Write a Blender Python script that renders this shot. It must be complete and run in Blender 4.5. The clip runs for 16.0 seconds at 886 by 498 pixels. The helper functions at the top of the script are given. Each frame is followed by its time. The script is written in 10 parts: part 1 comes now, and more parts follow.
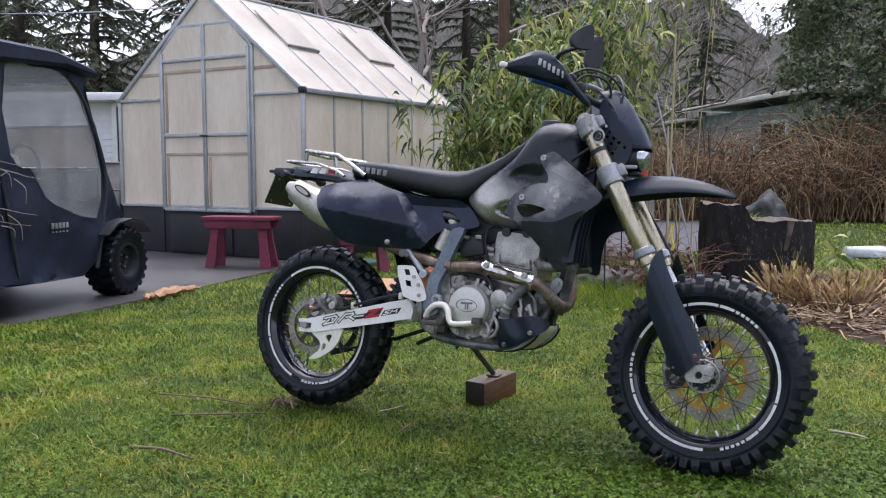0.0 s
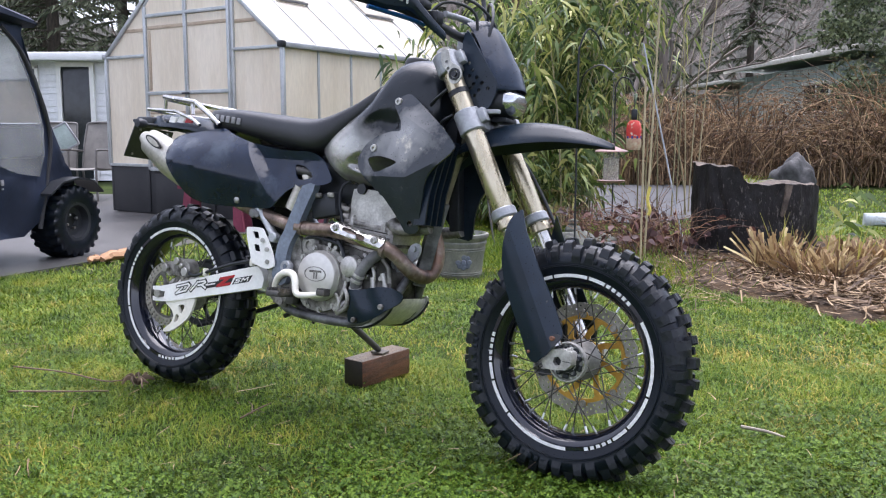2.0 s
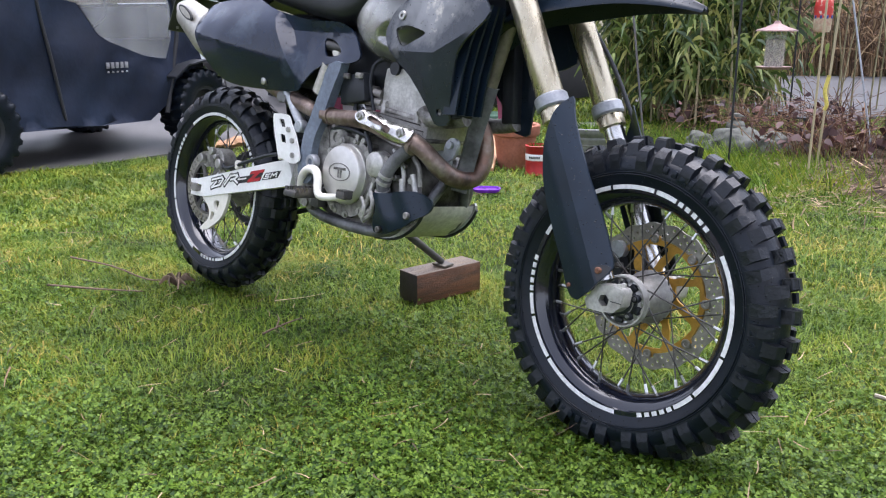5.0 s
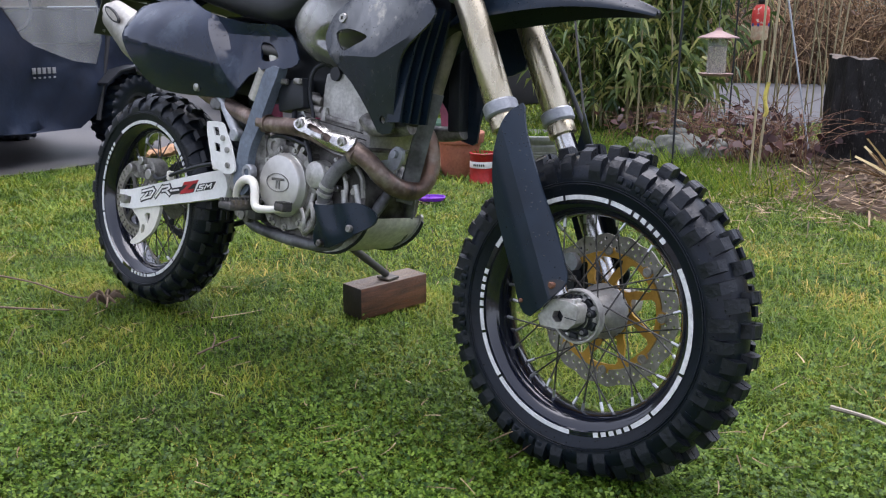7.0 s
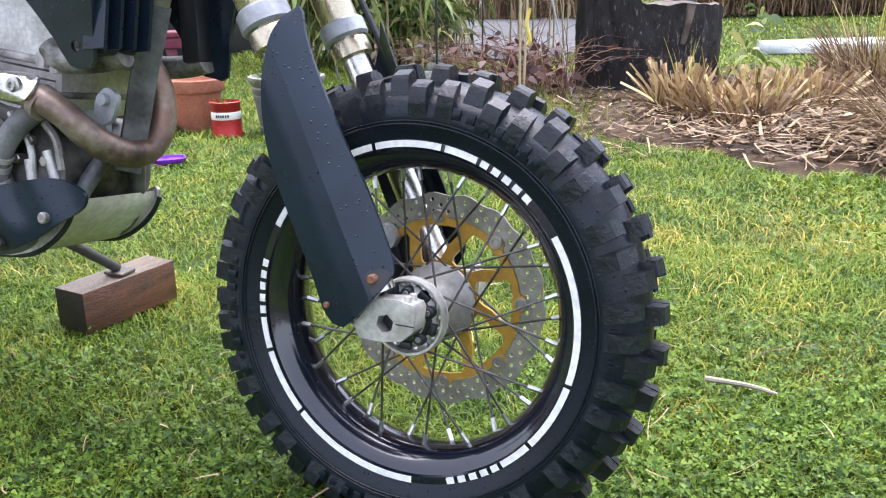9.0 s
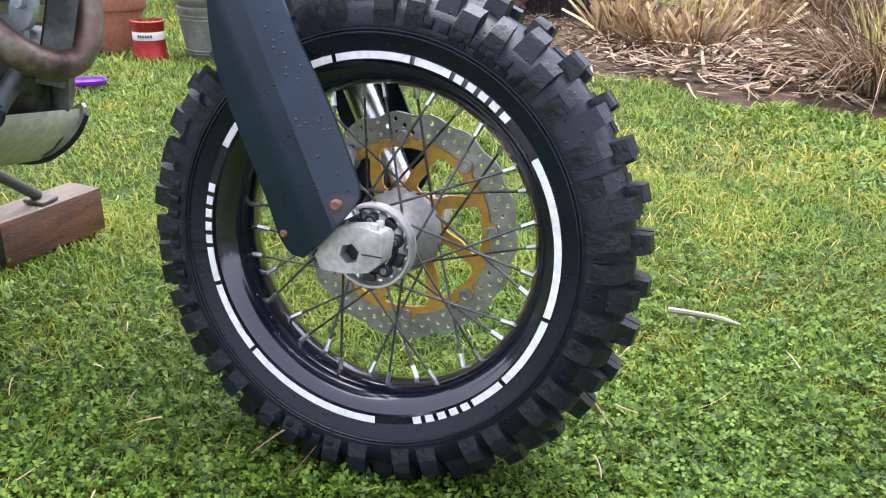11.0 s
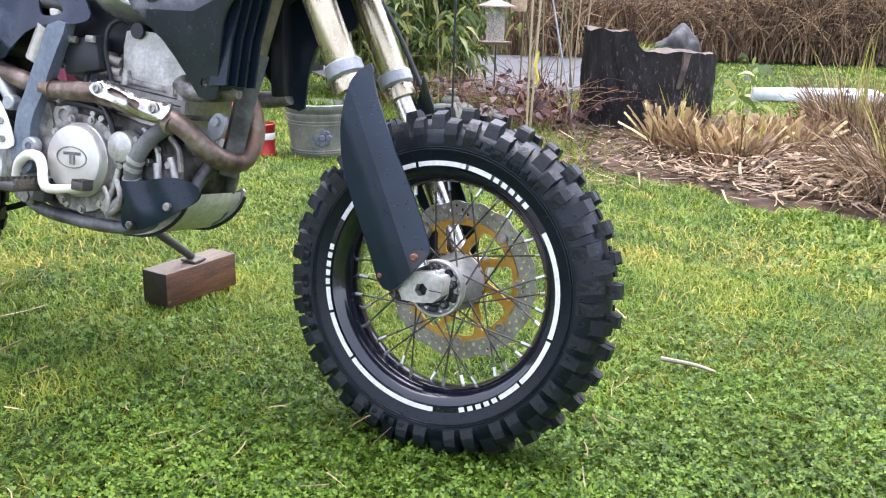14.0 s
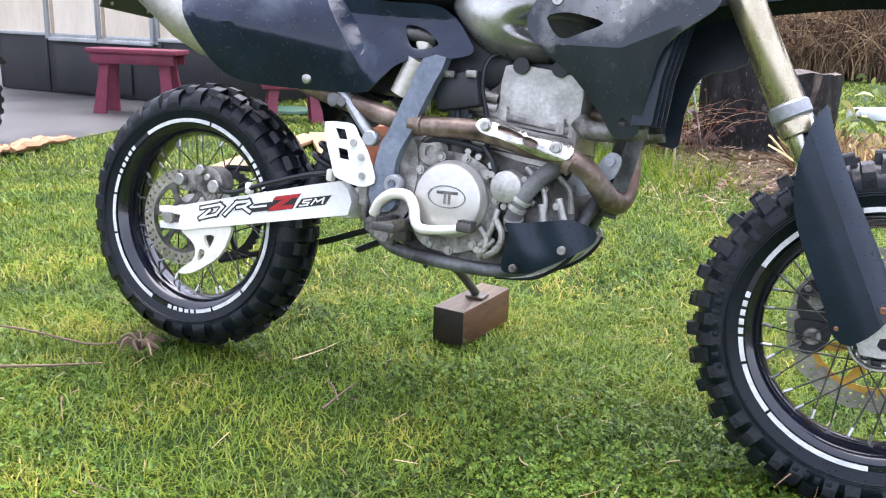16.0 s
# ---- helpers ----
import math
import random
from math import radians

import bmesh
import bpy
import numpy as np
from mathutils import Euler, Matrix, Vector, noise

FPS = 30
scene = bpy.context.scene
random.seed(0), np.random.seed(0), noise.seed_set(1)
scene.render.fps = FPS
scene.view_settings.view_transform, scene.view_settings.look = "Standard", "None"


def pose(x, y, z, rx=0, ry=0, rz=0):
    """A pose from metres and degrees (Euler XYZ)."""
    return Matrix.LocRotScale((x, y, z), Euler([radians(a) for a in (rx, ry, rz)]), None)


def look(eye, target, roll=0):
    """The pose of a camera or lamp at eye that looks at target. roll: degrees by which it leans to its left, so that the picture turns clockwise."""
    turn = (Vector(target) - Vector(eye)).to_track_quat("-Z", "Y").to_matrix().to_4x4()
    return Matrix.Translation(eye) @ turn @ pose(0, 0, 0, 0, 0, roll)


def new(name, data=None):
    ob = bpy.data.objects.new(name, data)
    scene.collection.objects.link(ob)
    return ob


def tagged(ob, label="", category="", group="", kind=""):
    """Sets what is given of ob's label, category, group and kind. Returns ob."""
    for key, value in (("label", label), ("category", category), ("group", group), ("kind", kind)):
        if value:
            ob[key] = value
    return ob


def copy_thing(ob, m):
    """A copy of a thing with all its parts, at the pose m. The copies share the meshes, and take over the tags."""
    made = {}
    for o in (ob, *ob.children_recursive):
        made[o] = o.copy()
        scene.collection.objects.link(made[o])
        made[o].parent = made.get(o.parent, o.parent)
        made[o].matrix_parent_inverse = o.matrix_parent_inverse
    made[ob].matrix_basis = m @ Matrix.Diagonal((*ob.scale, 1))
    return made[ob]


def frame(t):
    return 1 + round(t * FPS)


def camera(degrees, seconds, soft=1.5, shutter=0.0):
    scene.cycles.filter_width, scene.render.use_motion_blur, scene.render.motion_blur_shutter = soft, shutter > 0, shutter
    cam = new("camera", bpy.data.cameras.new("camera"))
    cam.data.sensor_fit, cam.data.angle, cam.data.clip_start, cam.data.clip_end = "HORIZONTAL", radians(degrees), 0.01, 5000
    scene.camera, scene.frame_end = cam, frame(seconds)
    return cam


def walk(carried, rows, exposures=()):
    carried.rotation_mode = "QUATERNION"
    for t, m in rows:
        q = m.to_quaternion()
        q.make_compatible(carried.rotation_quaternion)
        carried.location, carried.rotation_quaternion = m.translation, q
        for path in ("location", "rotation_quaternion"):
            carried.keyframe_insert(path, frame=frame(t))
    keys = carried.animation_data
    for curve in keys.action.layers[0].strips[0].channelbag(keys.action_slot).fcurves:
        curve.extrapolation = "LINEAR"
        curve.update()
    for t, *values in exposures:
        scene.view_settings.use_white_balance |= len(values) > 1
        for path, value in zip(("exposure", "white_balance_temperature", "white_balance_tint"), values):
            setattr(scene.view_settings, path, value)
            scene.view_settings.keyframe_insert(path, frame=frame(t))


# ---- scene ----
cam = camera(54.3, 16.0, soft=1.15)
METRES, EYE, TILT, LEAN, TURN = 3.71, 0.905, -5.3, 0.0, 0.0
ROWS = [
    (0.0, 0.0, 0.0, 0.0, 0.0, 0.0, -0.0),
    (0.5, 0.0169, 0.0339, 0.0014, 0.63, 0.07, -0.22),
    (1.0, 0.0525, 0.0697, 0.0025, 0.88, -0.57, 0.24),
    (1.5, 0.1122, 0.092, -0.0023, 2.14, -1.39, -0.57),
    (2.0, 0.1625, 0.116, -0.0034, 3.31, -2.33, -0.44),
    (2.5, 0.1991, 0.1658, -0.0083, 4.74, -5.52, -0.32),
    (3.0, 0.2354, 0.2087, -0.0047, 8.81, -6.44, 0.19),
    (3.5, 0.2686, 0.2289, -0.0084, 18.55, -8.92, -1.56),
    (6.0, 0.2267, 0.2753, -0.0025, 14.16, -9.76, -1.42),
    (6.5, 0.2312, 0.2789, -0.0025, 14.36, -9.35, -1.4),
    (7.0, 0.2339, 0.2853, -0.0042, 11.88, -9.16, -1.39),
    (7.5, 0.2314, 0.3188, -0.0066, 11.41, -9.16, -1.98),
    (8.0, 0.2337, 0.3717, -0.0089, 11.68, -9.27, -1.32),
    (8.5, 0.2178, 0.4043, -0.0115, 3.73, -11.28, 0.99),
    (9.0, 0.2023, 0.4264, -0.0176, -5.27, -12.46, 1.18),
    (11.5, 0.1868, 0.4505, -0.0254, -9.99, -17.35, -0.15),
    (12.0, 0.1811, 0.4352, -0.0215, -8.7, -15.28, -1.13),
    (12.5, 0.1815, 0.4153, -0.0177, -7.45, -13.43, -0.94),
    (13.0, 0.1838, 0.3811, -0.0115, -6.02, -12.8, -1.82),
    (13.5, 0.1865, 0.3423, -0.0107, -5.2, -10.9, -1.37),
    (14.0, 0.1835, 0.3115, -0.0105, -4.61, -10.57, -1.26),
    (14.5, 0.1541, 0.3046, -0.011, -4.75, -10.17, -1.3),
    (15.0, 0.0927, 0.2955, -0.0076, -4.52, -10.02, -1.14),
    (15.5, 0.0333, 0.3092, -0.0109, -3.74, -9.92, -1.83),
    (16.0, -0.0121, 0.3504, -0.0025, -3.91, -9.79, -1.54),
]
EXPOSURES = [(t, s, 5980, 19) for t, s in ((0.0, 1.03), (0.5, 1.32), (1.0, 1.4), (1.5, 1.53), (2.0, 1.53), (3.0, 1.83), (3.5, 1.95), (6.0, 1.33), (6.5, 1.25), (7.0, 1.29), (7.5, 1.65), (8.0, 2.13), (8.5, 2.17), (9.0, 2.13), (12.0, 2.11), (12.5, 2.17), (14.0, 2.21), (15.0, 2.21), (16.0, 2.15))]
walk(cam, [(t, pose(0, 0, EYE, TILT, LEAN, TURN) @ pose(METRES * x, METRES * y, METRES * z, 90 + pitch, roll, yaw)) for t, x, y, z, yaw, pitch, roll in ROWS], EXPOSURES)

# ---- light: a bright overcast winter day ----
world = bpy.data.worlds.new("sky")
scene.world = world
world.use_nodes = True
wn = world.node_tree.nodes
sky = wn.new("ShaderNodeTexSky")
sky.sky_type, sky.sun_disc = "NISHITA", False
sky.sun_elevation, sky.sun_rotation = radians(76), radians(20)
sky.air_density, sky.dust_density, sky.ozone_density = 1.0, 2.5, 1.0
wn["Background"].inputs["Strength"].default_value = 0.15
haze = wn.new("ShaderNodeHueSaturation")
haze.inputs["Saturation"].default_value = 0.34
world.node_tree.links.new(sky.outputs[0], haze.inputs["Color"])
world.node_tree.links.new(haze.outputs[0], wn["Background"].inputs["Color"])
sun_data = bpy.data.lights.new("sun", "SUN")
sun_data.energy, sun_data.angle, sun_data.color = 1.5, radians(70), (1.0, 0.96, 0.91)
sun = new("sun", sun_data)
sun.matrix_world = look((0.9, 5.3, 10.0), (0, 3, 0))

# ---- materials ----
def mat(name, col, col2=None, rough=0.5, metal=0.0, scale=6.0, fine=90.0, bump=0.15, coat=0.0, island=False, each=False, fleck=0.35, drops=0.0,
        spec=0.5, translucent=0.0, rough2=None, stretch=None, contrast=(0.35, 0.68), ramp=None, patchy=0.0, worn=(), dist=0.004, sheen_metal=0.0):
    """A surface with two scales of tone, grain relief and, for wet things, water drops."""
    m = bpy.data.materials.new(name)
    m.use_nodes = True
    nt = m.node_tree
    N, Lk = nt.nodes, nt.links
    b = N["Principled BSDF"]
    col2 = col2 or tuple(c * 0.6 for c in col)
    tc = N.new("ShaderNodeTexCoord")
    vec = tc.outputs["Object"]
    if stretch:
        mp = N.new("ShaderNodeMapping")
        mp.inputs["Scale"].default_value = stretch
        Lk.new(vec, mp.inputs["Vector"])
        vec = mp.outputs[0]
    def noise_tex(s, detail=4.0, rg=0.6):
        n = N.new("ShaderNodeTexNoise")
        n.inputs["Scale"].default_value, n.inputs["Detail"].default_value, n.inputs["Roughness"].default_value = s, detail, rg
        Lk.new(vec, n.inputs["Vector"])
        return n.outputs["Fac"]
    big, small = noise_tex(scale), noise_tex(fine, 3.0)
    r = N.new("ShaderNodeValToRGB")
    r.color_ramp.elements[0].position, r.color_ramp.elements[1].position = contrast
    r.color_ramp.elements[0].color, r.color_ramp.elements[1].color = (*col2, 1), (*col, 1)
    src = big
    if island or each:
        g = N.new("ShaderNodeNewGeometry") if island else N.new("ShaderNodeObjectInfo")
        src = g.outputs["Random Per Island"] if island else g.outputs["Random"]
        r.color_ramp.elements[0].position, r.color_ramp.elements[1].position = 0.05, 0.95
    if patchy:
        # neighbouring pieces share part of their tone, so that the colour goes in soft patches
        ma = N.new("ShaderNodeMath")
        ma.operation, ma.inputs[1].default_value = "MULTIPLY_ADD", 1.0 - patchy
        mb = N.new("ShaderNodeMapRange")
        mb.inputs[1].default_value, mb.inputs[2].default_value, mb.inputs[3].default_value, mb.inputs[4].default_value = 0.32, 0.68, 0.0, patchy
        Lk.new(noise_tex(3.3, 3.0, 0.7), mb.inputs[0])
        Lk.new(src, ma.inputs[0])
        Lk.new(mb.outputs[0], ma.inputs[2])
        src = ma.outputs[0]
    if ramp:
        for p, c in ramp:
            e = r.color_ramp.elements.new(p)
            e.color = (*c, 1)
    Lk.new(src, r.inputs["Fac"])
    mx = N.new("ShaderNodeMix")
    mx.data_type, mx.blend_type = "RGBA", "MULTIPLY"
    mx.inputs["Factor"].default_value = fleck
    fr = N.new("ShaderNodeValToRGB")
    fr.color_ramp.elements[0].position, fr.color_ramp.elements[1].position = 0.3, 0.7
    fr.color_ramp.elements[0].color, fr.color_ramp.elements[1].color = (0.35, 0.35, 0.35, 1), (1.25, 1.25, 1.25, 1)
    Lk.new(big if island else small, fr.inputs["Fac"])
    Lk.new(r.outputs[0], mx.inputs[6])
    Lk.new(fr.outputs[0], mx.inputs[7])
    base = mx.outputs[2]
    sheen = None
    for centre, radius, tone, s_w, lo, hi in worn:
        # rubbed places, scuffs and painted sheen, ragged at their edges, alike on both sides
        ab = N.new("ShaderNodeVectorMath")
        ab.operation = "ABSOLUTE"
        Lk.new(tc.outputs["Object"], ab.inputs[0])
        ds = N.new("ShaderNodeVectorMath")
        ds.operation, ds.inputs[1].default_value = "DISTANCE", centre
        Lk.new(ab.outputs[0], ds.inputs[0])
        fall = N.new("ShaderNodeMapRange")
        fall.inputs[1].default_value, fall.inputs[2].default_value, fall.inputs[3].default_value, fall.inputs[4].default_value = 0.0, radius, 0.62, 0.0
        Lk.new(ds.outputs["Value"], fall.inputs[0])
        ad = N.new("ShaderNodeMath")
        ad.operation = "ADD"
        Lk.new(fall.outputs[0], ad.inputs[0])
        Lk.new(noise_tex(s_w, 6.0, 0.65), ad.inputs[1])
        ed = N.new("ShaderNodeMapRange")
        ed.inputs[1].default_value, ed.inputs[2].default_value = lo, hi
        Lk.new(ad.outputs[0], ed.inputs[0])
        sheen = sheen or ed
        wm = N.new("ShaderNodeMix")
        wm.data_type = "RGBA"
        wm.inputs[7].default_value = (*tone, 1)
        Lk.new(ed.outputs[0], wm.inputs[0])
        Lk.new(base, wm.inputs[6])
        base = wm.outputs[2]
    Lk.new(base, b.inputs["Base Color"])
    mr = N.new("ShaderNodeMapRange")
    mr.inputs[3].default_value, mr.inputs[4].default_value = rough, rough2 if rough2 is not None else min(1.0, rough + 0.15)
    Lk.new(big, mr.inputs[0])
    Lk.new(mr.outputs[0], b.inputs["Roughness"])
    b.inputs["Metallic"].default_value = metal
    if sheen_metal:
        shine = N.new("ShaderNodeMath")
        shine.operation, shine.inputs[1].default_value, shine.inputs[2].default_value = "MULTIPLY_ADD", sheen_metal, metal
        Lk.new(sheen.outputs[0], shine.inputs[0])
        Lk.new(shine.outputs[0], b.inputs["Metallic"])
    b.inputs["Specular IOR Level"].default_value = spec
    b.inputs["Coat Weight"].default_value = coat
    b.inputs["Coat Roughness"].default_value = 0.10
    if bump or drops:
        bp = N.new("ShaderNodeBump")
        bp.inputs["Strength"].default_value, bp.inputs["Distance"].default_value = bump, dist
        Lk.new(small, bp.inputs["Height"])
        out = bp.outputs[0]
        if drops:
            v = N.new("ShaderNodeTexVoronoi")
            v.inputs["Scale"].default_value = 190.0
            Lk.new(tc.outputs["Object"], v.inputs["Vector"])
            dr = N.new("ShaderNodeValToRGB")
            dr.color_ramp.interpolation = "EASE"
            dr.color_ramp.elements[0].position, dr.color_ramp.elements[1].position = 0.12, 0.3
            dr.color_ramp.elements[0].color, dr.color_ramp.elements[1].color = (1, 1, 1, 1), (0, 0, 0, 1)
            Lk.new(v.outputs["Distance"], dr.inputs["Fac"])
            sep = N.new("ShaderNodeSeparateColor")
            Lk.new(v.outputs["Color"], sep.inputs[0])
            gt = N.new("ShaderNodeMath")
            gt.operation = "GREATER_THAN"
            gt.inputs[1].default_value = 1.0 - drops
            Lk.new(sep.outputs[0], gt.inputs[0])
            mu = N.new("ShaderNodeMath")
            mu.operation = "MULTIPLY"
            Lk.new(dr.outputs[0], mu.inputs[0])
            Lk.new(gt.outputs[0], mu.inputs[1])
            b2 = N.new("ShaderNodeBump")
            b2.inputs["Strength"].default_value, b2.inputs["Distance"].default_value = 0.55, 0.0016
            Lk.new(mu.outputs[0], b2.inputs["Height"])
            # the dark refracted look of drops is multiplied into the base colour
            wet = N.new("ShaderNodeMix")
            wet.data_type, wet.blend_type = "RGBA", "MULTIPLY"
            wet.inputs[7].default_value = (0.1, 0.1, 0.11, 1)
            Lk.new(mu.outputs[0], wet.inputs[0])
            Lk.new(base, wet.inputs[6])
            Lk.new(wet.outputs[2], b.inputs["Base Color"])
            sleek = N.new("ShaderNodeMix")
            sleek.inputs[3].default_value = 0.03
            Lk.new(mu.outputs[0], sleek.inputs[0])
            Lk.new(mr.outputs[0], sleek.inputs[2])
            Lk.new(sleek.outputs[0], b.inputs["Roughness"])
            Lk.new(out, b2.inputs["Normal"])
            out = b2.outputs[0]
        Lk.new(out, b.inputs["Normal"])
        Lk.new(out, b.inputs["Coat Normal"])
    if translucent:
        t = N.new("ShaderNodeBsdfTranslucent")
        Lk.new(mx.outputs[2], t.inputs["Color"])
        ms = N.new("ShaderNodeMixShader")
        ms.inputs[0].default_value = translucent
        Lk.new(b.outputs[0], ms.inputs[1])
        Lk.new(t.outputs[0], ms.inputs[2])
        Lk.new(ms.outputs[0], N["Material Output"].inputs["Surface"])
    return m


def clear(name, col, rough=0.05, alpha=0.25):
    """Thin clear sheet: part see-through, part glossy."""
    m = bpy.data.materials.new(name)
    m.use_nodes = True
    nt = m.node_tree
    b = nt.nodes["Principled BSDF"]
    b.inputs["Base Color"].default_value = (*col, 1)
    b.inputs["Roughness"].default_value = rough
    n = nt.nodes.new("ShaderNodeTexNoise")
    n.inputs["Scale"].default_value = 5.0
    r = nt.nodes.new("ShaderNodeMapRange")
    r.inputs[3].default_value, r.inputs[4].default_value = max(0.0, alpha - 0.15), min(1.0, alpha + 0.15)
    nt.links.new(n.outputs["Fac"], r.inputs[0])
    nt.links.new(r.outputs[0], b.inputs["Alpha"])
    return m


M_RUBBER = mat("tyre_rubber", (0.0055, 0.0095, 0.016), (0.003, 0.005, 0.009), rough=0.20, rough2=0.44, scale=12, fine=160, bump=0.15, drops=0.16, spec=0.27)
# paler copy of the tyre rubber, with the blocks' sheen in its colour
M_TREAD = mat("tread_rubber", (0.0095, 0.013, 0.019), (0.004, 0.0055, 0.008), rough=0.24, rough2=0.50, scale=16, fine=120, bump=0.35, drops=0.10, spec=0.36)
M_RIM = mat("rim_black", (0.006, 0.008, 0.018), (0.003, 0.004, 0.008), rough=0.07, rough2=0.14, coat=0.6, bump=0.0, drops=0.12)
M_TAPE = mat("reflective_tape", (0.78, 0.78, 0.77), (0.68, 0.68, 0.68), rough=0.35, bump=0.05)
M_SPOKE = mat("spoke_steel", (0.16, 0.155, 0.15), (0.06, 0.055, 0.05), rough=0.38, metal=0.8, scale=30)
M_NIPPLE = mat("nipple_bright", (0.75, 0.75, 0.74), (0.5, 0.5, 0.5), rough=0.25, metal=1.0)
M_ALU = mat("cast_aluminium", (0.62, 0.61, 0.58), (0.32, 0.31, 0.285), rough=0.4, metal=0.5, scale=14, fine=140, bump=0.15)
M_CASE = mat("engine_casting", (0.44, 0.425, 0.395), (0.055, 0.050, 0.045), rough=0.42, metal=0.45, scale=19, fine=120, bump=0.4, contrast=(0.36, 0.66))
# tone darkened to carry the shade between the engine's parts
M_BLOCK = mat("shaded_crankcase", (0.20, 0.19, 0.175), (0.022, 0.020, 0.018), rough=0.42, metal=0.4, scale=15, fine=90, bump=0.5, contrast=(0.38, 0.70))
M_SHIELD = mat("scratched_bright_shield", (0.80, 0.79, 0.75), (0.36, 0.35, 0.33), rough=0.16, rough2=0.34, metal=0.95, scale=30, fine=70, bump=0.25)
M_POLISH = mat("polished_cover", (0.68, 0.67, 0.64), (0.50, 0.485, 0.45), rough=0.28, metal=0.6, scale=5, fine=60, bump=0.04, fleck=0.15)
M_CHROME = mat("chrome", (0.78, 0.77, 0.74), (0.5, 0.49, 0.46), rough=0.16, rough2=0.34, metal=1.0, bump=0.05, scale=25)
M_DISC = mat("disc_steel", (0.40, 0.38, 0.34), (0.24, 0.225, 0.195), rough=0.32, metal=0.7, scale=20, bump=0.1)
M_RUST = mat("rusty_bolt", (0.26, 0.12, 0.06), (0.12, 0.05, 0.03), rough=0.7, scale=60, fine=200)
M_DUSTY = mat("dusty_windscreen", (0.46, 0.42, 0.36), (0.36, 0.33, 0.28), rough=0.4, scale=4, bump=0, translucent=0.5)
M_GOLD = mat("gold_anodised", (0.62, 0.36, 0.06), (0.45, 0.25, 0.04), rough=0.35, metal=0.55)
M_FORK = mat("fork_bronze", (0.62, 0.56, 0.42), (0.42, 0.36, 0.24), rough=0.2, metal=0.85, scale=4, fine=200, bump=0.04, stretch=(6, 6, 1))
M_SKID = mat("skid_alloy", (0.78, 0.77, 0.71), (0.50, 0.48, 0.43), rough=0.32, metal=0.35, scale=6, fine=90, bump=0.08)
M_CLAMP = mat("clamp_grey", (0.42, 0.44, 0.46), (0.3, 0.31, 0.33), rough=0.4, metal=0.5)
M_PLAST = mat("black_plastic", (0.011, 0.021, 0.037), (0.006, 0.012, 0.021), rough=0.24, rough2=0.40, scale=5, fine=11, bump=0.12, drops=0.20, spec=0.32, coat=0.0)
M_SIDE = mat("side_panel_plastic", (0.010, 0.019, 0.042), (0.006, 0.011, 0.025), rough=0.12, rough2=0.26, scale=9, fine=5, bump=0.30, dist=0.010, spec=0.32, coat=0.12, drops=0.20,
             worn=[((0.445, 0.14, 0.715), 0.12, (0.05, 0.066, 0.092), 9.0, 0.84, 1.14), ((0.27, 0.16, 0.81), 0.15, (0.036, 0.048, 0.068), 16.0, 0.88, 1.16), ((0.12, 0.15, 0.83), 0.11, (0.06, 0.07, 0.088), 20.0, 0.86, 1.16)])
# tank and shroud: pale patches paint sky reflections over the rubbed plastic
M_TANK = mat("tank_plastic", (0.018, 0.022, 0.028), (0.010, 0.013, 0.018), rough=0.17, rough2=0.30, metal=0.0, sheen_metal=0.75, scale=8, fine=5.5, bump=0.25, dist=0.010, spec=0.30, coat=0.06, drops=0.08,
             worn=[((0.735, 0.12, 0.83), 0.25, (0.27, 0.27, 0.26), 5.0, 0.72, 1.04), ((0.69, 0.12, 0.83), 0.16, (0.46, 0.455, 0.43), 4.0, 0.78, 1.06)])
M_SHROUD = mat("scuffed_sheen_shroud", (0.024, 0.030, 0.040), (0.013, 0.018, 0.025), rough=0.15, rough2=0.30, scale=8, fine=6, bump=0.30, dist=0.010, spec=0.38, coat=0.12, drops=0.20, sheen_metal=0.75,
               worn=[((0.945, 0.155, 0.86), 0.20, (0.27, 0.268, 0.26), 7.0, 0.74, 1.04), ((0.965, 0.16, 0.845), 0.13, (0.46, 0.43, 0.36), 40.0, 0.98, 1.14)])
M_SEAT = mat("seat_vinyl", (0.024, 0.026, 0.031), (0.015, 0.016, 0.020), rough=0.30, rough2=0.42, fine=320, bump=0.25, spec=0.45)
M_DARK = mat("dark_plastic", (0.017, 0.020, 0.026), rough=0.38, bump=0.1, spec=0.45)
M_FRAME = mat("frame_bluegrey", (0.22, 0.26, 0.32), (0.12, 0.145, 0.19), rough=0.25, metal=0.2, scale=12)
M_FRAMED = mat("frame_scuffed", (0.07, 0.068, 0.065), (0.16, 0.13, 0.09), rough=0.5, metal=0.3, scale=14, contrast=(0.3, 0.45))
M_WHITE = mat("white_paint", (0.84, 0.84, 0.82), (0.74, 0.73, 0.70), rough=0.3, scale=10, bump=0.04, fleck=0.12)
M_IVORY = mat("ivory_plastic", (0.84, 0.82, 0.74), (0.72, 0.69, 0.6), rough=0.35, bump=0.04, fleck=0.12)
M_BLACKINK = mat("black_ink", (0.012, 0.012, 0.014), rough=0.4, bump=0.0)
M_RED = mat("red_ink", (0.5, 0.012, 0.02), rough=0.4, bump=0.0)
M_PIPE = mat("heat_stained_pipe", (0.46, 0.39, 0.34), (0.075, 0.055, 0.046), rough=0.32, rough2=0.58, metal=0.6, scale=13, fine=60, bump=0.25, ramp=[(0.5, (0.20, 0.145, 0.115))],
             worn=[((0.985, 0.02, 0.55), 0.14, (0.31, 0.17, 0.115), 14.0, 0.82, 1.12)])
M_CAN = mat("silencer_alloy", (0.58, 0.56, 0.5), (0.42, 0.40, 0.35), rough=0.35, metal=0.7)
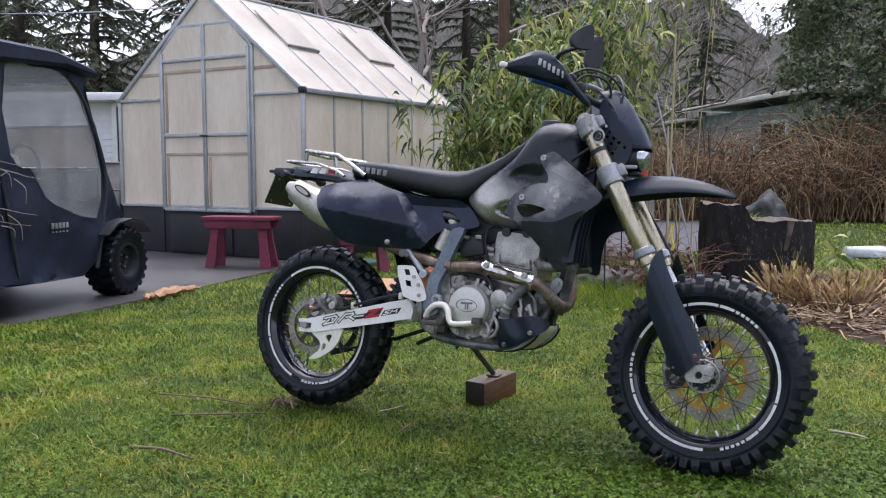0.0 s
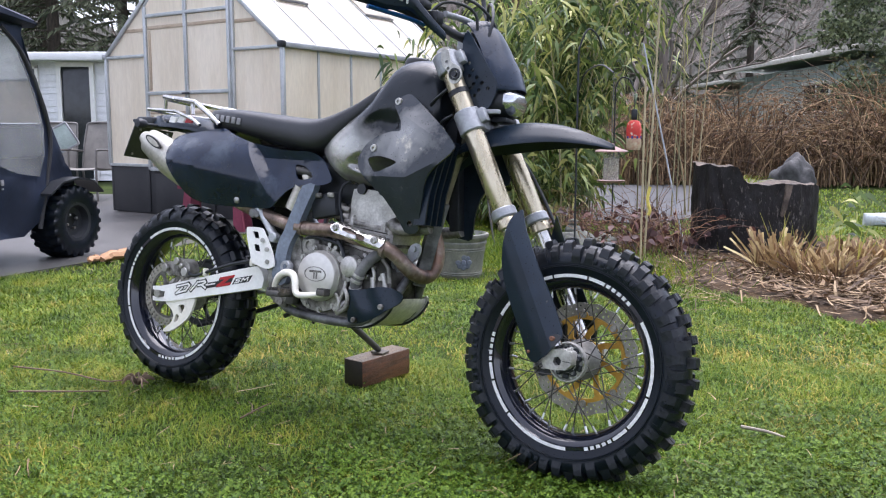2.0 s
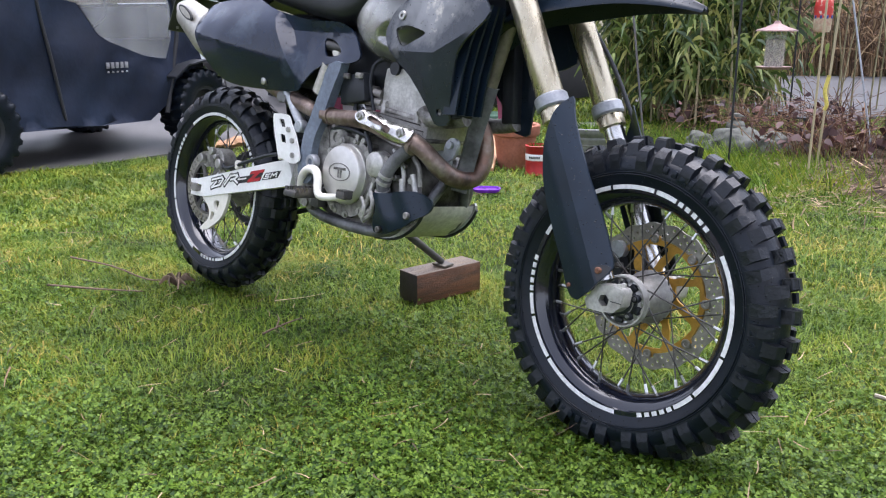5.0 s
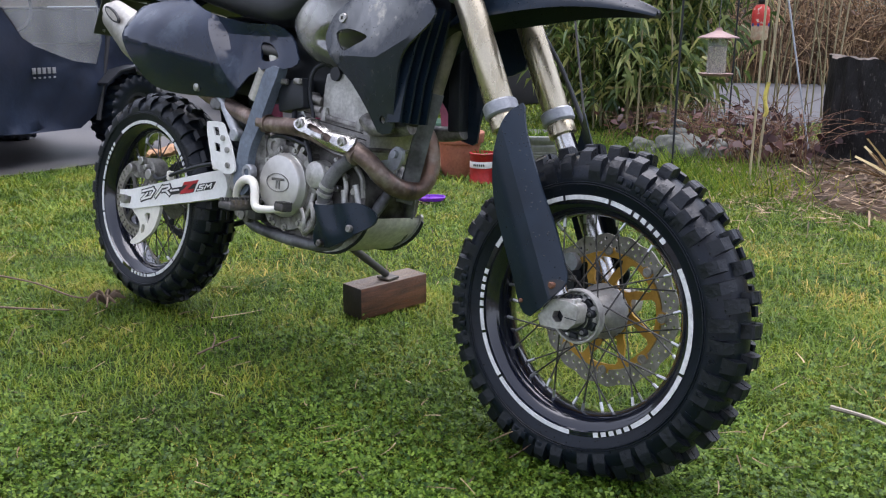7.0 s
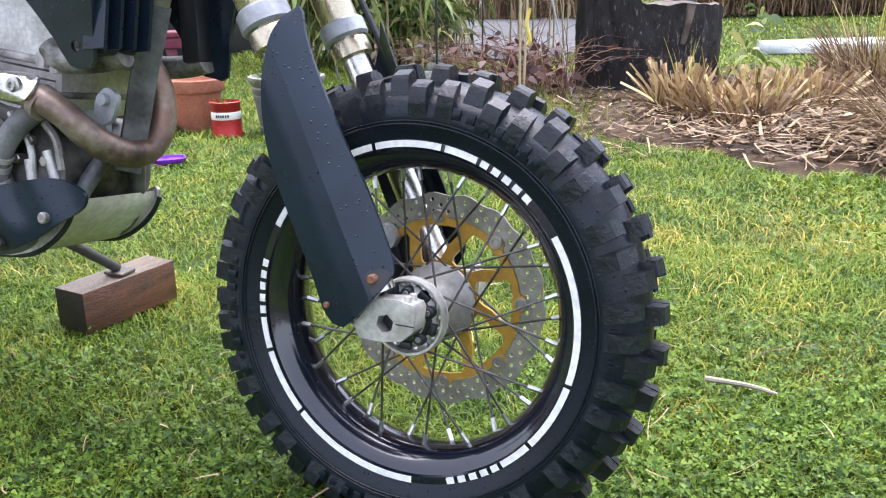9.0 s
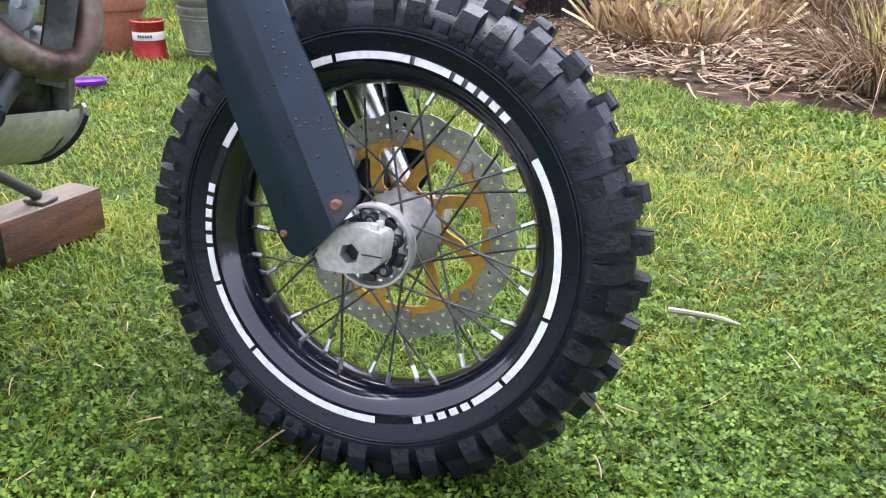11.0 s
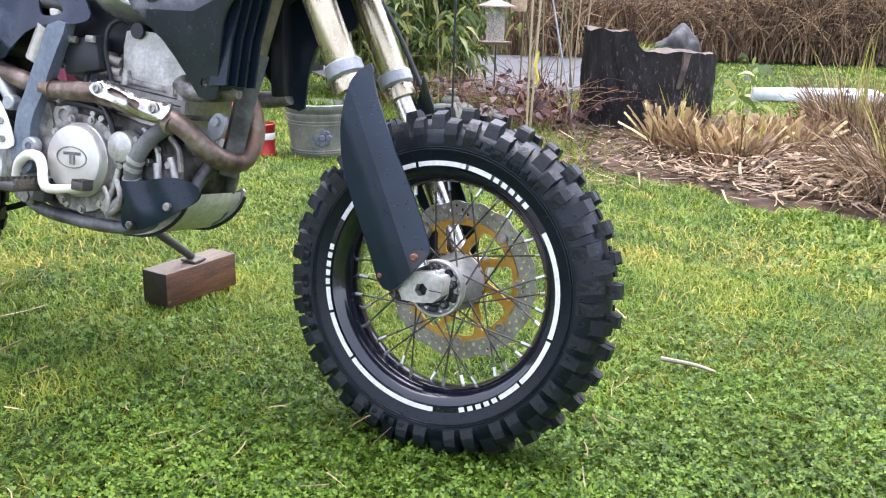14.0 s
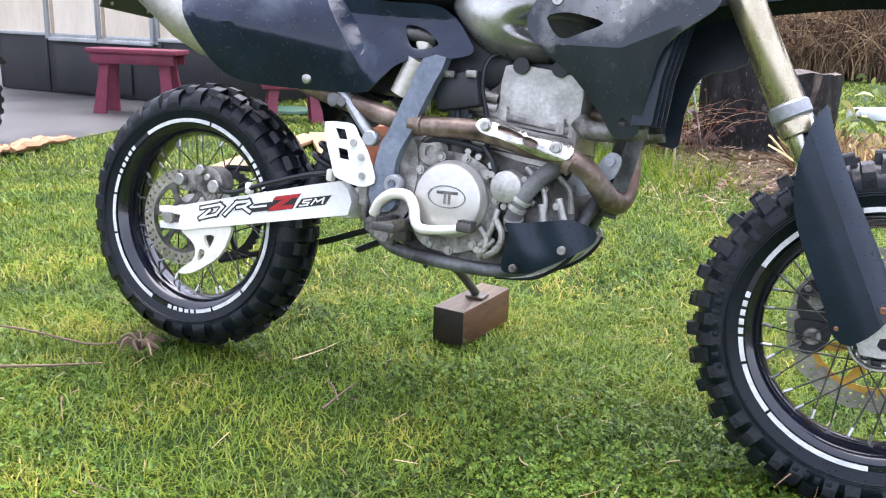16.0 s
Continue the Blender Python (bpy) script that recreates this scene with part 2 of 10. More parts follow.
M_LENS = mat("headlamp_lens", (0.7, 0.72, 0.74), (0.4, 0.42, 0.44), rough=0.08, metal=0.9, bump=0.3, fine=40)
M_HOSE = mat("grey_hose", (0.21, 0.21, 0.212), (0.08, 0.08, 0.082), rough=0.55, scale=14, fine=200, bump=0.4)
M_BOLT = mat("bolt_steel", (0.5, 0.49, 0.46), rough=0.3, metal=0.9)
M_BLUE = mat("blue_anodised", (0.02, 0.12, 0.4), rough=0.3, metal=0.5)
M_SIGN = mat("number_sign_green", (0.05, 0.055, 0.04), (0.025, 0.03, 0.02), rough=0.4)
M_SCREEN = mat("smoked_screen", (0.020, 0.032, 0.056), (0.013, 0.020, 0.036), rough=0.22, rough2=0.34, bump=0.0, drops=0.1, spec=0.22)
M_LETTER = mat("white_print", (0.62, 0.63, 0.65), rough=0.5, bump=0.0)
M_SEATLETTER = mat("grey_print", (0.26, 0.26, 0.27), rough=0.6, bump=0.0)
M_WOODBLOCK = mat("block_wood", (0.16, 0.064, 0.030), (0.045, 0.019, 0.010), rough=0.28, rough2=0.55, scale=6, fine=40, bump=0.6, stretch=(1.5, 12, 12))
M_WOODTOP = mat("block_top_wood", (0.19, 0.142, 0.096), (0.065, 0.047, 0.033), rough=0.25, rough2=0.6, scale=6, fine=60, bump=0.6, stretch=(1.5, 14, 14))
M_WOODEND = mat("block_end_grain", (0.022, 0.014, 0.009), (0.010, 0.006, 0.004), rough=0.5, scale=30, fine=80, bump=0.4)
M_PLANK = mat("fresh_plank", (0.47, 0.27, 0.14), (0.33, 0.175, 0.085), rough=0.6, scale=3, fine=30, bump=0.2, stretch=(2, 14, 14))
M_BENCH = mat("bench_maroon_paint", (0.22, 0.035, 0.07), (0.13, 0.02, 0.04), rough=0.55, scale=7, bump=0.2)
M_CONCRETE = mat("wet_concrete", (0.105, 0.100, 0.096), (0.042, 0.042, 0.044), rough=0.3, rough2=0.65, scale=0.9, fine=50, bump=0.25)
M_ROAD = mat("wet_asphalt", (0.095, 0.096, 0.10), (0.055, 0.056, 0.06), rough=0.55, scale=0.8, fine=60, bump=0.4, spec=0.3)
M_SOIL = mat("lawn_soil", (0.048, 0.068, 0.016), (0.018, 0.028, 0.008), rough=0.9, scale=1.6, fine=60, bump=0.8, spec=0.1)
M_MULCH = mat("bark_mulch", (0.095, 0.060, 0.032), (0.024, 0.016, 0.010), rough=0.8, scale=9, fine=45, bump=1.0, spec=0.2)
M_GRASS = mat("grass_blades", (0.46, 0.38, 0.10), (0.022, 0.062, 0.009), rough=0.42, island=True, scale=2.2, translucent=0.3, bump=0, fleck=0.5, spec=0.28, patchy=0.5,
              ramp=[(0.34, (0.096, 0.176, 0.015)), (0.66, (0.205, 0.275, 0.023)), (0.86, (0.35, 0.33, 0.046))])
M_CLOVER = mat("clover_leaves", (0.165, 0.255, 0.030), (0.020, 0.052, 0.006), rough=0.40, island=True, scale=2.2, translucent=0.25, bump=0, fleck=0.55, spec=0.20,
               ramp=[(0.45, (0.078, 0.150, 0.013)), (0.8, (0.140, 0.225, 0.025))])
M_STRAW = mat("dry_straw", (0.47, 0.345, 0.205), (0.075, 0.046, 0.027), rough=0.7, island=True, scale=3, translucent=0.1, bump=0, fleck=0.4, ramp=[(0.5, (0.215, 0.138, 0.074))])
M_STRAWGREEN = mat("cut_grass_straw", (0.62, 0.50, 0.25), (0.15, 0.085, 0.045), rough=0.6, island=True, scale=3, translucent=0.1, bump=0, fleck=0.5, ramp=[(0.4, (0.34, 0.22, 0.11)), (0.7, (0.50, 0.37, 0.18))])
M_TIPS = mat("green_blades", (0.50, 0.46, 0.10), (0.26, 0.27, 0.06), rough=0.5, island=True, scale=3, translucent=0.25, bump=0, fleck=0.2)
M_TWIG = mat("twig_bark", (0.20, 0.14, 0.09), (0.09, 0.06, 0.04), rough=0.8, island=True, scale=3, bump=0, fleck=0.3)
M_CANE = mat("bramble_canes", (0.26, 0.15, 0.08), (0.06, 0.03, 0.022), rough=0.8, island=True, scale=2, bump=0, fleck=0.4)
M_HEDGE = mat("hedge_canes", (0.56, 0.41, 0.225), (0.034, 0.021, 0.015), rough=0.8, island=True, scale=0.6, bump=0, fleck=0.45, patchy=0.3, ramp=[(0.42, (0.155, 0.098, 0.054)), (0.72, (0.33, 0.215, 0.115))])
M_HEDGELEAF = mat("withered_leaves", (0.25, 0.14, 0.07), (0.06, 0.032, 0.022), rough=0.7, island=True, scale=1, bump=0, translucent=0.2)
M_REDLEAF = mat("bramble_leaves", (0.13, 0.055, 0.045), (0.035, 0.018, 0.020), rough=0.5, island=True, scale=3, bump=0, translucent=0.2)
M_BAMBOOLEAF = mat("bamboo_leaves", (0.52, 0.50, 0.17), (0.030, 0.062, 0.018), rough=0.36, island=True, scale=2, translucent=0.32, bump=0, fleck=0.5, ramp=[(0.40, (0.12, 0.185, 0.045)), (0.75, (0.29, 0.345, 0.09))])
M_CULM = mat("bamboo_culm", (0.48, 0.40, 0.24), (0.20, 0.18, 0.09), rough=0.5, island=True, scale=3, bump=0)
M_BARK = mat("tree_bark", (0.11, 0.09, 0.07), (0.05, 0.042, 0.035), rough=0.9, scale=6, fine=40, bump=1.0, stretch=(3, 3, 0.6))
M_NEEDLE = mat("conifer_foliage", (0.15, 0.175, 0.10), (0.035, 0.048, 0.032), rough=0.7, island=True, scale=1, bump=0, translucent=0.3)
M_EVERGREEN = mat("evergreen_foliage", (0.28, 0.33, 0.17), (0.05, 0.075, 0.04), rough=0.45, island=True, scale=1, bump=0, translucent=0.25)
M_BARE = mat("bare_branches", (0.34, 0.295, 0.26), (0.16, 0.135, 0.12), rough=0.9, island=True, scale=1, bump=0)
# pale, low-contrast tones put the distance haze into the colour
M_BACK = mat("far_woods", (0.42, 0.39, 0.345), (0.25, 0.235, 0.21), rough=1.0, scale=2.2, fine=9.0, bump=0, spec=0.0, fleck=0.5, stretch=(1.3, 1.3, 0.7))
M_STUMP = mat("stump_bark_wet", (0.013, 0.011, 0.012), (0.004, 0.0035, 0.004), rough=0.4, rough2=0.7, scale=14, fine=42, bump=1.0, stretch=(2.2, 2.2, 0.9), spec=0.35, worn=[((0.1, 0.3, 0.25), 3.0, (0.12, 0.11, 0.10), 24.0, 1.15, 1.24)])
M_STUMPTOP = mat("stump_cut_wood", (0.15, 0.12, 0.095), (0.045, 0.036, 0.03), rough=0.8, scale=12, fine=60, bump=0.8)
M_ROCK = mat("grey_rock", (0.155, 0.155, 0.145), (0.035, 0.037, 0.035), rough=0.75, scale=9, fine=45, bump=1.0, ramp=[(0.5, (0.11, 0.115, 0.095))])
M_DARKROCK = mat("dark_rock", (0.085, 0.083, 0.085), (0.020, 0.020, 0.021), rough=0.7, scale=5, fine=30, bump=1.0, ramp=[(0.5, (0.055, 0.055, 0.056))])
M_TERRA = mat("terracotta", (0.42, 0.17, 0.10), (0.30, 0.11, 0.065), rough=0.75, scale=9, bump=0.2)
M_REDCAN = mat("red_can", (0.42, 0.02, 0.02), (0.3, 0.012, 0.012), rough=0.35)
M_BLUEPOT = mat("glazed_grey_pot", (0.25, 0.245, 0.205), (0.12, 0.125, 0.112), rough=0.4, scale=10, bump=0.25)
M_BLUEFLOWER = mat("blue_relief", (0.15, 0.17, 0.22), rough=0.4)
M_PURPLE = mat("purple_plastic", (0.22, 0.03, 0.55), rough=0.35)
M_LID = mat("green_lid", (0.02, 0.09, 0.05), rough=0.5)
M_COVER = mat("utv_cover_fabric", (0.013, 0.022, 0.046), (0.007, 0.011, 0.025), rough=0.46, scale=3, fine=9, bump=0.8, dist=0.008, spec=0.3)
M_VINYL = clear("clear_vinyl", (0.72, 0.74, 0.77), 0.06, 0.14)
# whitish tint puts the glare on clear vinyl into its colour
M_GLAREVINYL = clear("glare_vinyl", (0.82, 0.84, 0.86), 0.15, 0.62)
M_POLY = mat("twinwall_polycarbonate", (0.88, 0.80, 0.66), (0.74, 0.65, 0.50), rough=0.25, scale=1.6, fine=22, bump=0.03, translucent=0.16, fleck=0.12, stretch=(2.2, 2.2, 0.5), contrast=(0.28, 0.62))
M_POLYROOF = mat("roof_polycarbonate", (0.70, 0.64, 0.54), (0.54, 0.49, 0.41), rough=0.35, scale=2.2, fine=40, bump=0.02, translucent=0.3, fleck=0.12)
M_ALFRAME = mat("greenhouse_aluminium", (0.55, 0.57, 0.58), (0.42, 0.44, 0.45), rough=0.4, metal=0.6)
M_BASE = mat("black_base_board", (0.012, 0.013, 0.016), (0.02, 0.02, 0.023), rough=0.6, scale=3, bump=0.2)
M_SIDING = mat("white_siding", (0.84, 0.85, 0.86), (0.76, 0.77, 0.79), rough=0.5, bump=0.05)
M_TEAL = mat("teal_shed_wall", (0.42, 0.51, 0.49), (0.30, 0.38, 0.37), rough=0.7, scale=2)
M_ROOFEDGE = mat("weathered_white_fascia", (0.82, 0.80, 0.74), (0.62, 0.60, 0.54), rough=0.7)
M_WINDOW = mat("dark_window", (0.03, 0.035, 0.04), rough=0.08, bump=0.0)
M_SEED = mat("bird_seed", (0.62, 0.52, 0.38), (0.10, 0.065, 0.04), rough=0.7, scale=150, fine=200, bump=0.8)
M_COPPER = mat("pinkish_metal_roof", (0.30, 0.19, 0.17), (0.2, 0.13, 0.12), rough=0.45, metal=0.3)
M_BUOYRED = mat("buoy_red_paint", (0.5, 0.035, 0.025), (0.62, 0.55, 0.42), rough=0.5, scale=22, contrast=(0.38, 0.44))
M_BUOYCREAM = mat("buoy_cream_paint", (0.6, 0.54, 0.36), (0.5, 0.3, 0.2), rough=0.5, scale=30)
M_BUOYBLUE = mat("buoy_blue_paint", (0.04, 0.08, 0.35), rough=0.5)
M_POST = mat("post_timber", (0.12, 0.07, 0.04), (0.06, 0.035, 0.02), rough=0.8, stretch=(8, 8, 1))
M_BOAT = mat("weathered_white_board", (0.62, 0.66, 0.68), (0.5, 0.54, 0.56), rough=0.5, scale=3)
M_YELLOW = mat("yellow_cord", (0.6, 0.5, 0.1), rough=0.6)
M_DOWNTUBE = mat("worn_frame_tube", (0.36, 0.32, 0.24), (0.17, 0.15, 0.11), rough=0.4, metal=0.3, scale=12)
M_CRADLE = mat("scuffed_cradle", (0.22, 0.225, 0.23), (0.06, 0.06, 0.062), rough=0.4, metal=0.3, scale=16)
M_CHAIRFRAME = mat("grey_chair_tube", (0.20, 0.19, 0.18), (0.12, 0.115, 0.11), rough=0.4, metal=0.4)
M_SLING = mat("taupe_mesh_sling", (0.25, 0.235, 0.215), (0.17, 0.16, 0.15), rough=0.7, scale=5, fine=260, bump=0.3)
M_TABLEGLASS = mat("pale_table_glass", (0.50, 0.60, 0.57), (0.38, 0.47, 0.45), rough=0.1, bump=0.0, coat=0.5)
M_STAGING = mat("tan_staging", (0.52, 0.42, 0.31), (0.40, 0.31, 0.22), rough=0.5, scale=4)
M_DRYPATCH = mat("yellowed_blades", (0.62, 0.46, 0.14), (0.30, 0.25, 0.04), rough=0.6, island=True, scale=3, translucent=0.25, bump=0, fleck=0.3, spec=0.25, ramp=[(0.5, (0.46, 0.37, 0.075))])

# ---- mesh helpers ----
from mathutils import geometry as mgeo


def finish(bm, angle=38):
    bmesh.ops.recalc_face_normals(bm, faces=bm.faces[:])
    lim = radians(angle)
    for f in bm.faces:
        f.smooth = True
    for e in bm.edges:
        if len(e.link_faces) == 2 and e.calc_face_angle(0.0) > lim:
            e.smooth = False


def mesh_of(name, bm, materials, angle=38):
    finish(bm, angle)
    me = bpy.data.meshes.new(name)
    bm.to_mesh(me)
    bm.free()
    for m in materials if isinstance(materials, (list, tuple)) else [materials]:
        me.materials.append(m)
    return me


def part(name, bm, materials, parent, label="", angle=38):
    """One mesh object under a thing or under one of its parts."""
    ob = new(name, mesh_of(name, bm, materials, angle))
    ob.parent = parent
    return tagged(ob, label)


def solid(name, bm, materials, label, category, m=None, group="", kind="", angle=38):
    """A thing that is one mesh."""
    ob = new(name, mesh_of(name, bm, materials, angle))
    if m is not None:
        ob.matrix_basis = m
    return tagged(ob, label, category, group, kind)


def holder(name, label, category, m, group="", kind=""):
    """A thing made of parts: an Empty at its base."""
    ob = new(name)
    ob.empty_display_size = 0.1
    ob.matrix_basis = m
    return tagged(ob, label, category, group, kind)


def box(bm, c, size, rot=None, bevel=0.0, mi=0, seg=2):
    m = Matrix.Translation(c) @ (rot.to_4x4() if rot is not None else Matrix()) @ Matrix.Diagonal((*size, 1))
    r = bmesh.ops.create_cube(bm, size=1.0, matrix=m)
    fs = list({f for v in r["verts"] for f in v.link_faces})
    for f in fs:
        f.material_index = mi
    if bevel:
        es = list({e for v in r["verts"] for e in v.link_edges})
        g = bmesh.ops.bevel(bm, geom=es, offset=bevel, segments=seg, affect="EDGES", profile=0.5)
        for f in g["faces"]:
            f.material_index = mi


def smooth_path(pts, k=6):
    """Catmull-Rom through the points."""
    P = [Vector(p) for p in pts]
    if len(P) < 3:
        return P
    P = [2 * P[0] - P[1]] + P + [2 * P[-1] - P[-2]]
    out = []
    for i in range(1, len(P) - 2):
        a, b, c, d = P[i - 1:i + 3]
        for j in range(k):
            t = j / k
            out.append(0.5 * (2 * b + (c - a) * t + (2 * a - 5 * b + 4 * c - d) * t * t + (3 * b - a - 3 * c + d) * t ** 3))
    return out + [P[-2]]


def tube(bm, pts, r, n=10, smooth=0, flat=1.0, mi=0, up=(0, 0, 1)):
    """A pipe along points; r is one radius or one for each given point; flat squeezes it sideways."""
    k = len(pts)
    P = smooth_path(pts, smooth) if smooth else [Vector(p) for p in pts]
    rs = [r] * len(P) if isinstance(r, (int, float)) else [float(v) for v in np.interp(np.linspace(0, k - 1, len(P)), range(k), r)]
    rings, side = [], None
    for i, p in enumerate(P):
        t = (P[min(i + 1, len(P) - 1)] - P[max(i - 1, 0)]).normalized()
        if side is None:
            side = t.cross(Vector(up))
            if side.length < 1e-3:
                side = t.cross(Vector((1, 0, 0)))
        side = (side - t * side.dot(t)).normalized()
        o = t.cross(side)
        rings.append([bm.verts.new(p + rs[i] * (flat * math.cos(a) * side + math.sin(a) * o)) for a in (2 * math.pi * j / n for j in range(n))])
    for a, b in zip(rings, rings[1:]):
        for j in range(n):
            bm.faces.new((a[j], a[(j + 1) % n], b[(j + 1) % n], b[j])).material_index = mi
    bm.faces.new(rings[0][::-1]).material_index = mi
    bm.faces.new(rings[-1]).material_index = mi


def lathe(bm, prof, n=48, c=(0, 0, 0), closed=False, mi=0, axis="y", cap=False):
    """Turn a profile of (radius, place along the axis) about the axis through c."""
    c = Vector(c)
    rings = []
    for j in range(n):
        a = 2 * math.pi * j / n
        ca, sa = math.cos(a), math.sin(a)
        if axis == "y":
            rings.append([bm.verts.new(c + Vector((r * ca, y, r * sa))) for r, y in prof])
        else:
            rings.append([bm.verts.new(c + Vector((r * ca, r * sa, y))) for r, y in prof])
    k = len(prof)
    for j in range(n):
        a, b = rings[j], rings[(j + 1) % n]
        for i in range(k if closed else k - 1):
            bm.faces.new((a[i], a[(i + 1) % k], b[(i + 1) % k], b[i])).material_index = mi
    if cap:
        for i in (0, k - 1):
            bm.faces.new([r[i] for r in rings]).material_index = mi


def disc(bm, c, r, y0, y1, n=24, mi=0, round_off=0.0):
    """A short cylinder along y, with its two ends closed."""
    lo, hi = min(y0, y1), max(y0, y1)
    b = round_off
    prof = [(r - b, lo), (r, lo + b), (r, hi - b), (r - b, hi)] if b else [(r, lo), (r, hi)]
    lathe(bm, prof, n, (c[0], 0, c[1]), mi=mi, cap=True)


def ring_pts(cx, cz, r, n=24, ph=0.0):
    return [(cx + r * math.cos(2 * math.pi * i / n + ph), cz + r * math.sin(2 * math.pi * i / n + ph)) for i in range(n)]


def inside(p, poly):
    hit, j = False, len(poly) - 1
    for i in range(len(poly)):
        (xi, yi), (xj, yj) = poly[i], poly[j]
        if (yi > p[1]) != (yj > p[1]) and p[0] < (xj - xi) * (p[1] - yi) / (yj - yi) + xi:
            hit = not hit
        j = i
    return hit


def rounded(poly, k=4):
    """A closed outline made smooth."""
    P = [Vector((*p, 0)) for p in poly]
    n, out = len(P), []
    for i in range(n):
        a, b, c, d = P[i - 1], P[i], P[(i + 1) % n], P[(i + 2) % n]
        for j in range(k):
            t = j / k
            v = 0.5 * (2 * b + (c - a) * t + (2 * a - 5 * b + 4 * c - d) * t * t + (3 * b - a - 3 * c + d) * t ** 3)
            out.append((v.x, v.y))
    return out


def plate(bm, outline, y0, y1, holes=(), bulge=None, grid=0.0, mi=0, mirror=False, lines=()):
    """A sheet in the x-z plane between y0 (outer) and y1, with holes through it; bulge(x, z) moves it in y."""
    loops = [list(outline)] + [list(h) for h in holes]
    pts, edges = [], []
    for lp in loops:
        s = len(pts)
        pts += lp
        edges += [(s + i, s + (i + 1) % len(lp)) for i in range(len(lp))]
    for ln in lines:
        s = len(pts)
        pts += list(ln)
        edges += [(s + i, s + i + 1) for i in range(len(ln) - 1)]
    fixed = len(pts)
    if grid:
        xs, zs = [p[0] for p in outline], [p[1] for p in outline]
        x = min(xs) + grid / 2
        while x < max(xs):
            z = min(zs) + grid / 2
            while z < max(zs):
                q = (x, z)
                near = min(math.hypot(q[0] - p[0], q[1] - p[1]) for p in pts[:fixed])
                if near > grid * 0.45 and inside(q, loops[0]) and not any(inside(q, h) for h in loops[1:]):
                    pts.append(q)
                z += grid
            x += grid
    v, e, f, *_ = mgeo.delaunay_2d_cdt([Vector(p) for p in pts], edges, [], 0, 1e-6)
    mids = [(sum(v[i][0] for i in t) / len(t), sum(v[i][1] for i in t) / len(t)) for t in f]
    f = [t for t, m in zip(f, mids) if inside(m, loops[0]) and not any(inside(m, h) for h in loops[1:])]
    sg = -1.0 if mirror else 1.0
    def place(p, y):
        return (p[0], sg * (y + (bulge(p[0], p[1]) if bulge else 0.0)), p[1])
    A = [bm.verts.new(place(p, y0)) for p in v]
    B = [bm.verts.new(place(p, y1)) for p in v]
    count = {}
    for t in f:
        bm.faces.new([A[i] for i in t]).material_index = mi
        bm.faces.new([B[i] for i in reversed(t)]).material_index = mi
        for i in range(len(t)):
            k = (t[i], t[(i + 1) % len(t)])
            count[frozenset(k)] = None if frozenset(k) in count else k
    for k in count.values():
        if k:
            bm.faces.new((A[k[1]], A[k[0]], B[k[0]], B[k[1]])).material_index = mi


def loft(bm, sections, mi=0, cap=True):
    """Skin closed rings that have the same number of points."""
    R = [[bm.verts.new(p) for p in s] for s in sections]
    n = len(R[0])
    for a, b in zip(R, R[1:]):
        for j in range(n):
            bm.faces.new((a[j], a[(j + 1) % n], b[(j + 1) % n], b[j])).material_index = mi
    if cap:
        bm.faces.new(R[0][::-1]).material_index = mi
        bm.faces.new(R[-1]).material_index = mi


def oval(x, y, zt, zb, hw, n=24, power=2.5):
    """A superellipse ring across x."""
    cz, hz, out = (zt + zb) / 2, (zt - zb) / 2, []
    for j in range(n):
        a = 2 * math.pi * j / n
        c, s = math.cos(a), math.sin(a)
        out.append((x, y + hw * math.copysign(abs(c) ** (2 / power), c), cz + hz * math.copysign(abs(s) ** (2 / power), s)))
    return out


def sheet(bm, rows, thick, mi=0):
    """A curved sheet from a grid of points, thickened towards -z."""
    T = [[bm.verts.new(p) for p in r] for r in rows]
    B = [[bm.verts.new((p[0], p[1], p[2] - thick)) for p in r] for r in rows]
    nu, nv = len(rows), len(rows[0])
    for i in range(nu - 1):
        for j in range(nv - 1):
            bm.faces.new((T[i][j], T[i + 1][j], T[i + 1][j + 1], T[i][j + 1])).material_index = mi
            bm.faces.new((B[i][j], B[i][j + 1], B[i + 1][j + 1], B[i + 1][j])).material_index = mi
    rim = [(i, 0) for i in range(nu)] + [(nu - 1, j) for j in range(1, nv)] + [(i, nv - 1) for i in range(nu - 2, -1, -1)] + [(0, j) for j in range(nv - 2, 0, -1)]
    for (a, b), (c, d) in zip(rim, rim[1:] + rim[:1]):
        bm.faces.new((T[a][b], T[c][d], B[c][d], B[a][b])).material_index = mi


def raw(name, verts, faces, material):
    """A mesh straight from arrays: verts (n, 3), faces (m, 3 or 4)."""
    me = bpy.data.meshes.new(name)
    verts, faces = np.asarray(verts, np.float32), np.asarray(faces, np.int32)
    k = faces.shape[1]
    me.vertices.add(len(verts))
    me.vertices.foreach_set("co", verts.ravel())
    me.loops.add(faces.size)
    me.loops.foreach_set("vertex_index", faces.ravel())
    me.polygons.add(len(faces))
    me.polygons.foreach_set("loop_start", np.arange(0, faces.size, k, dtype=np.int32))
    me.polygons.foreach_set("use_smooth", np.ones(len(faces), bool))
    me.update(calc_edges=True)
    me.materials.append(material)
    return me


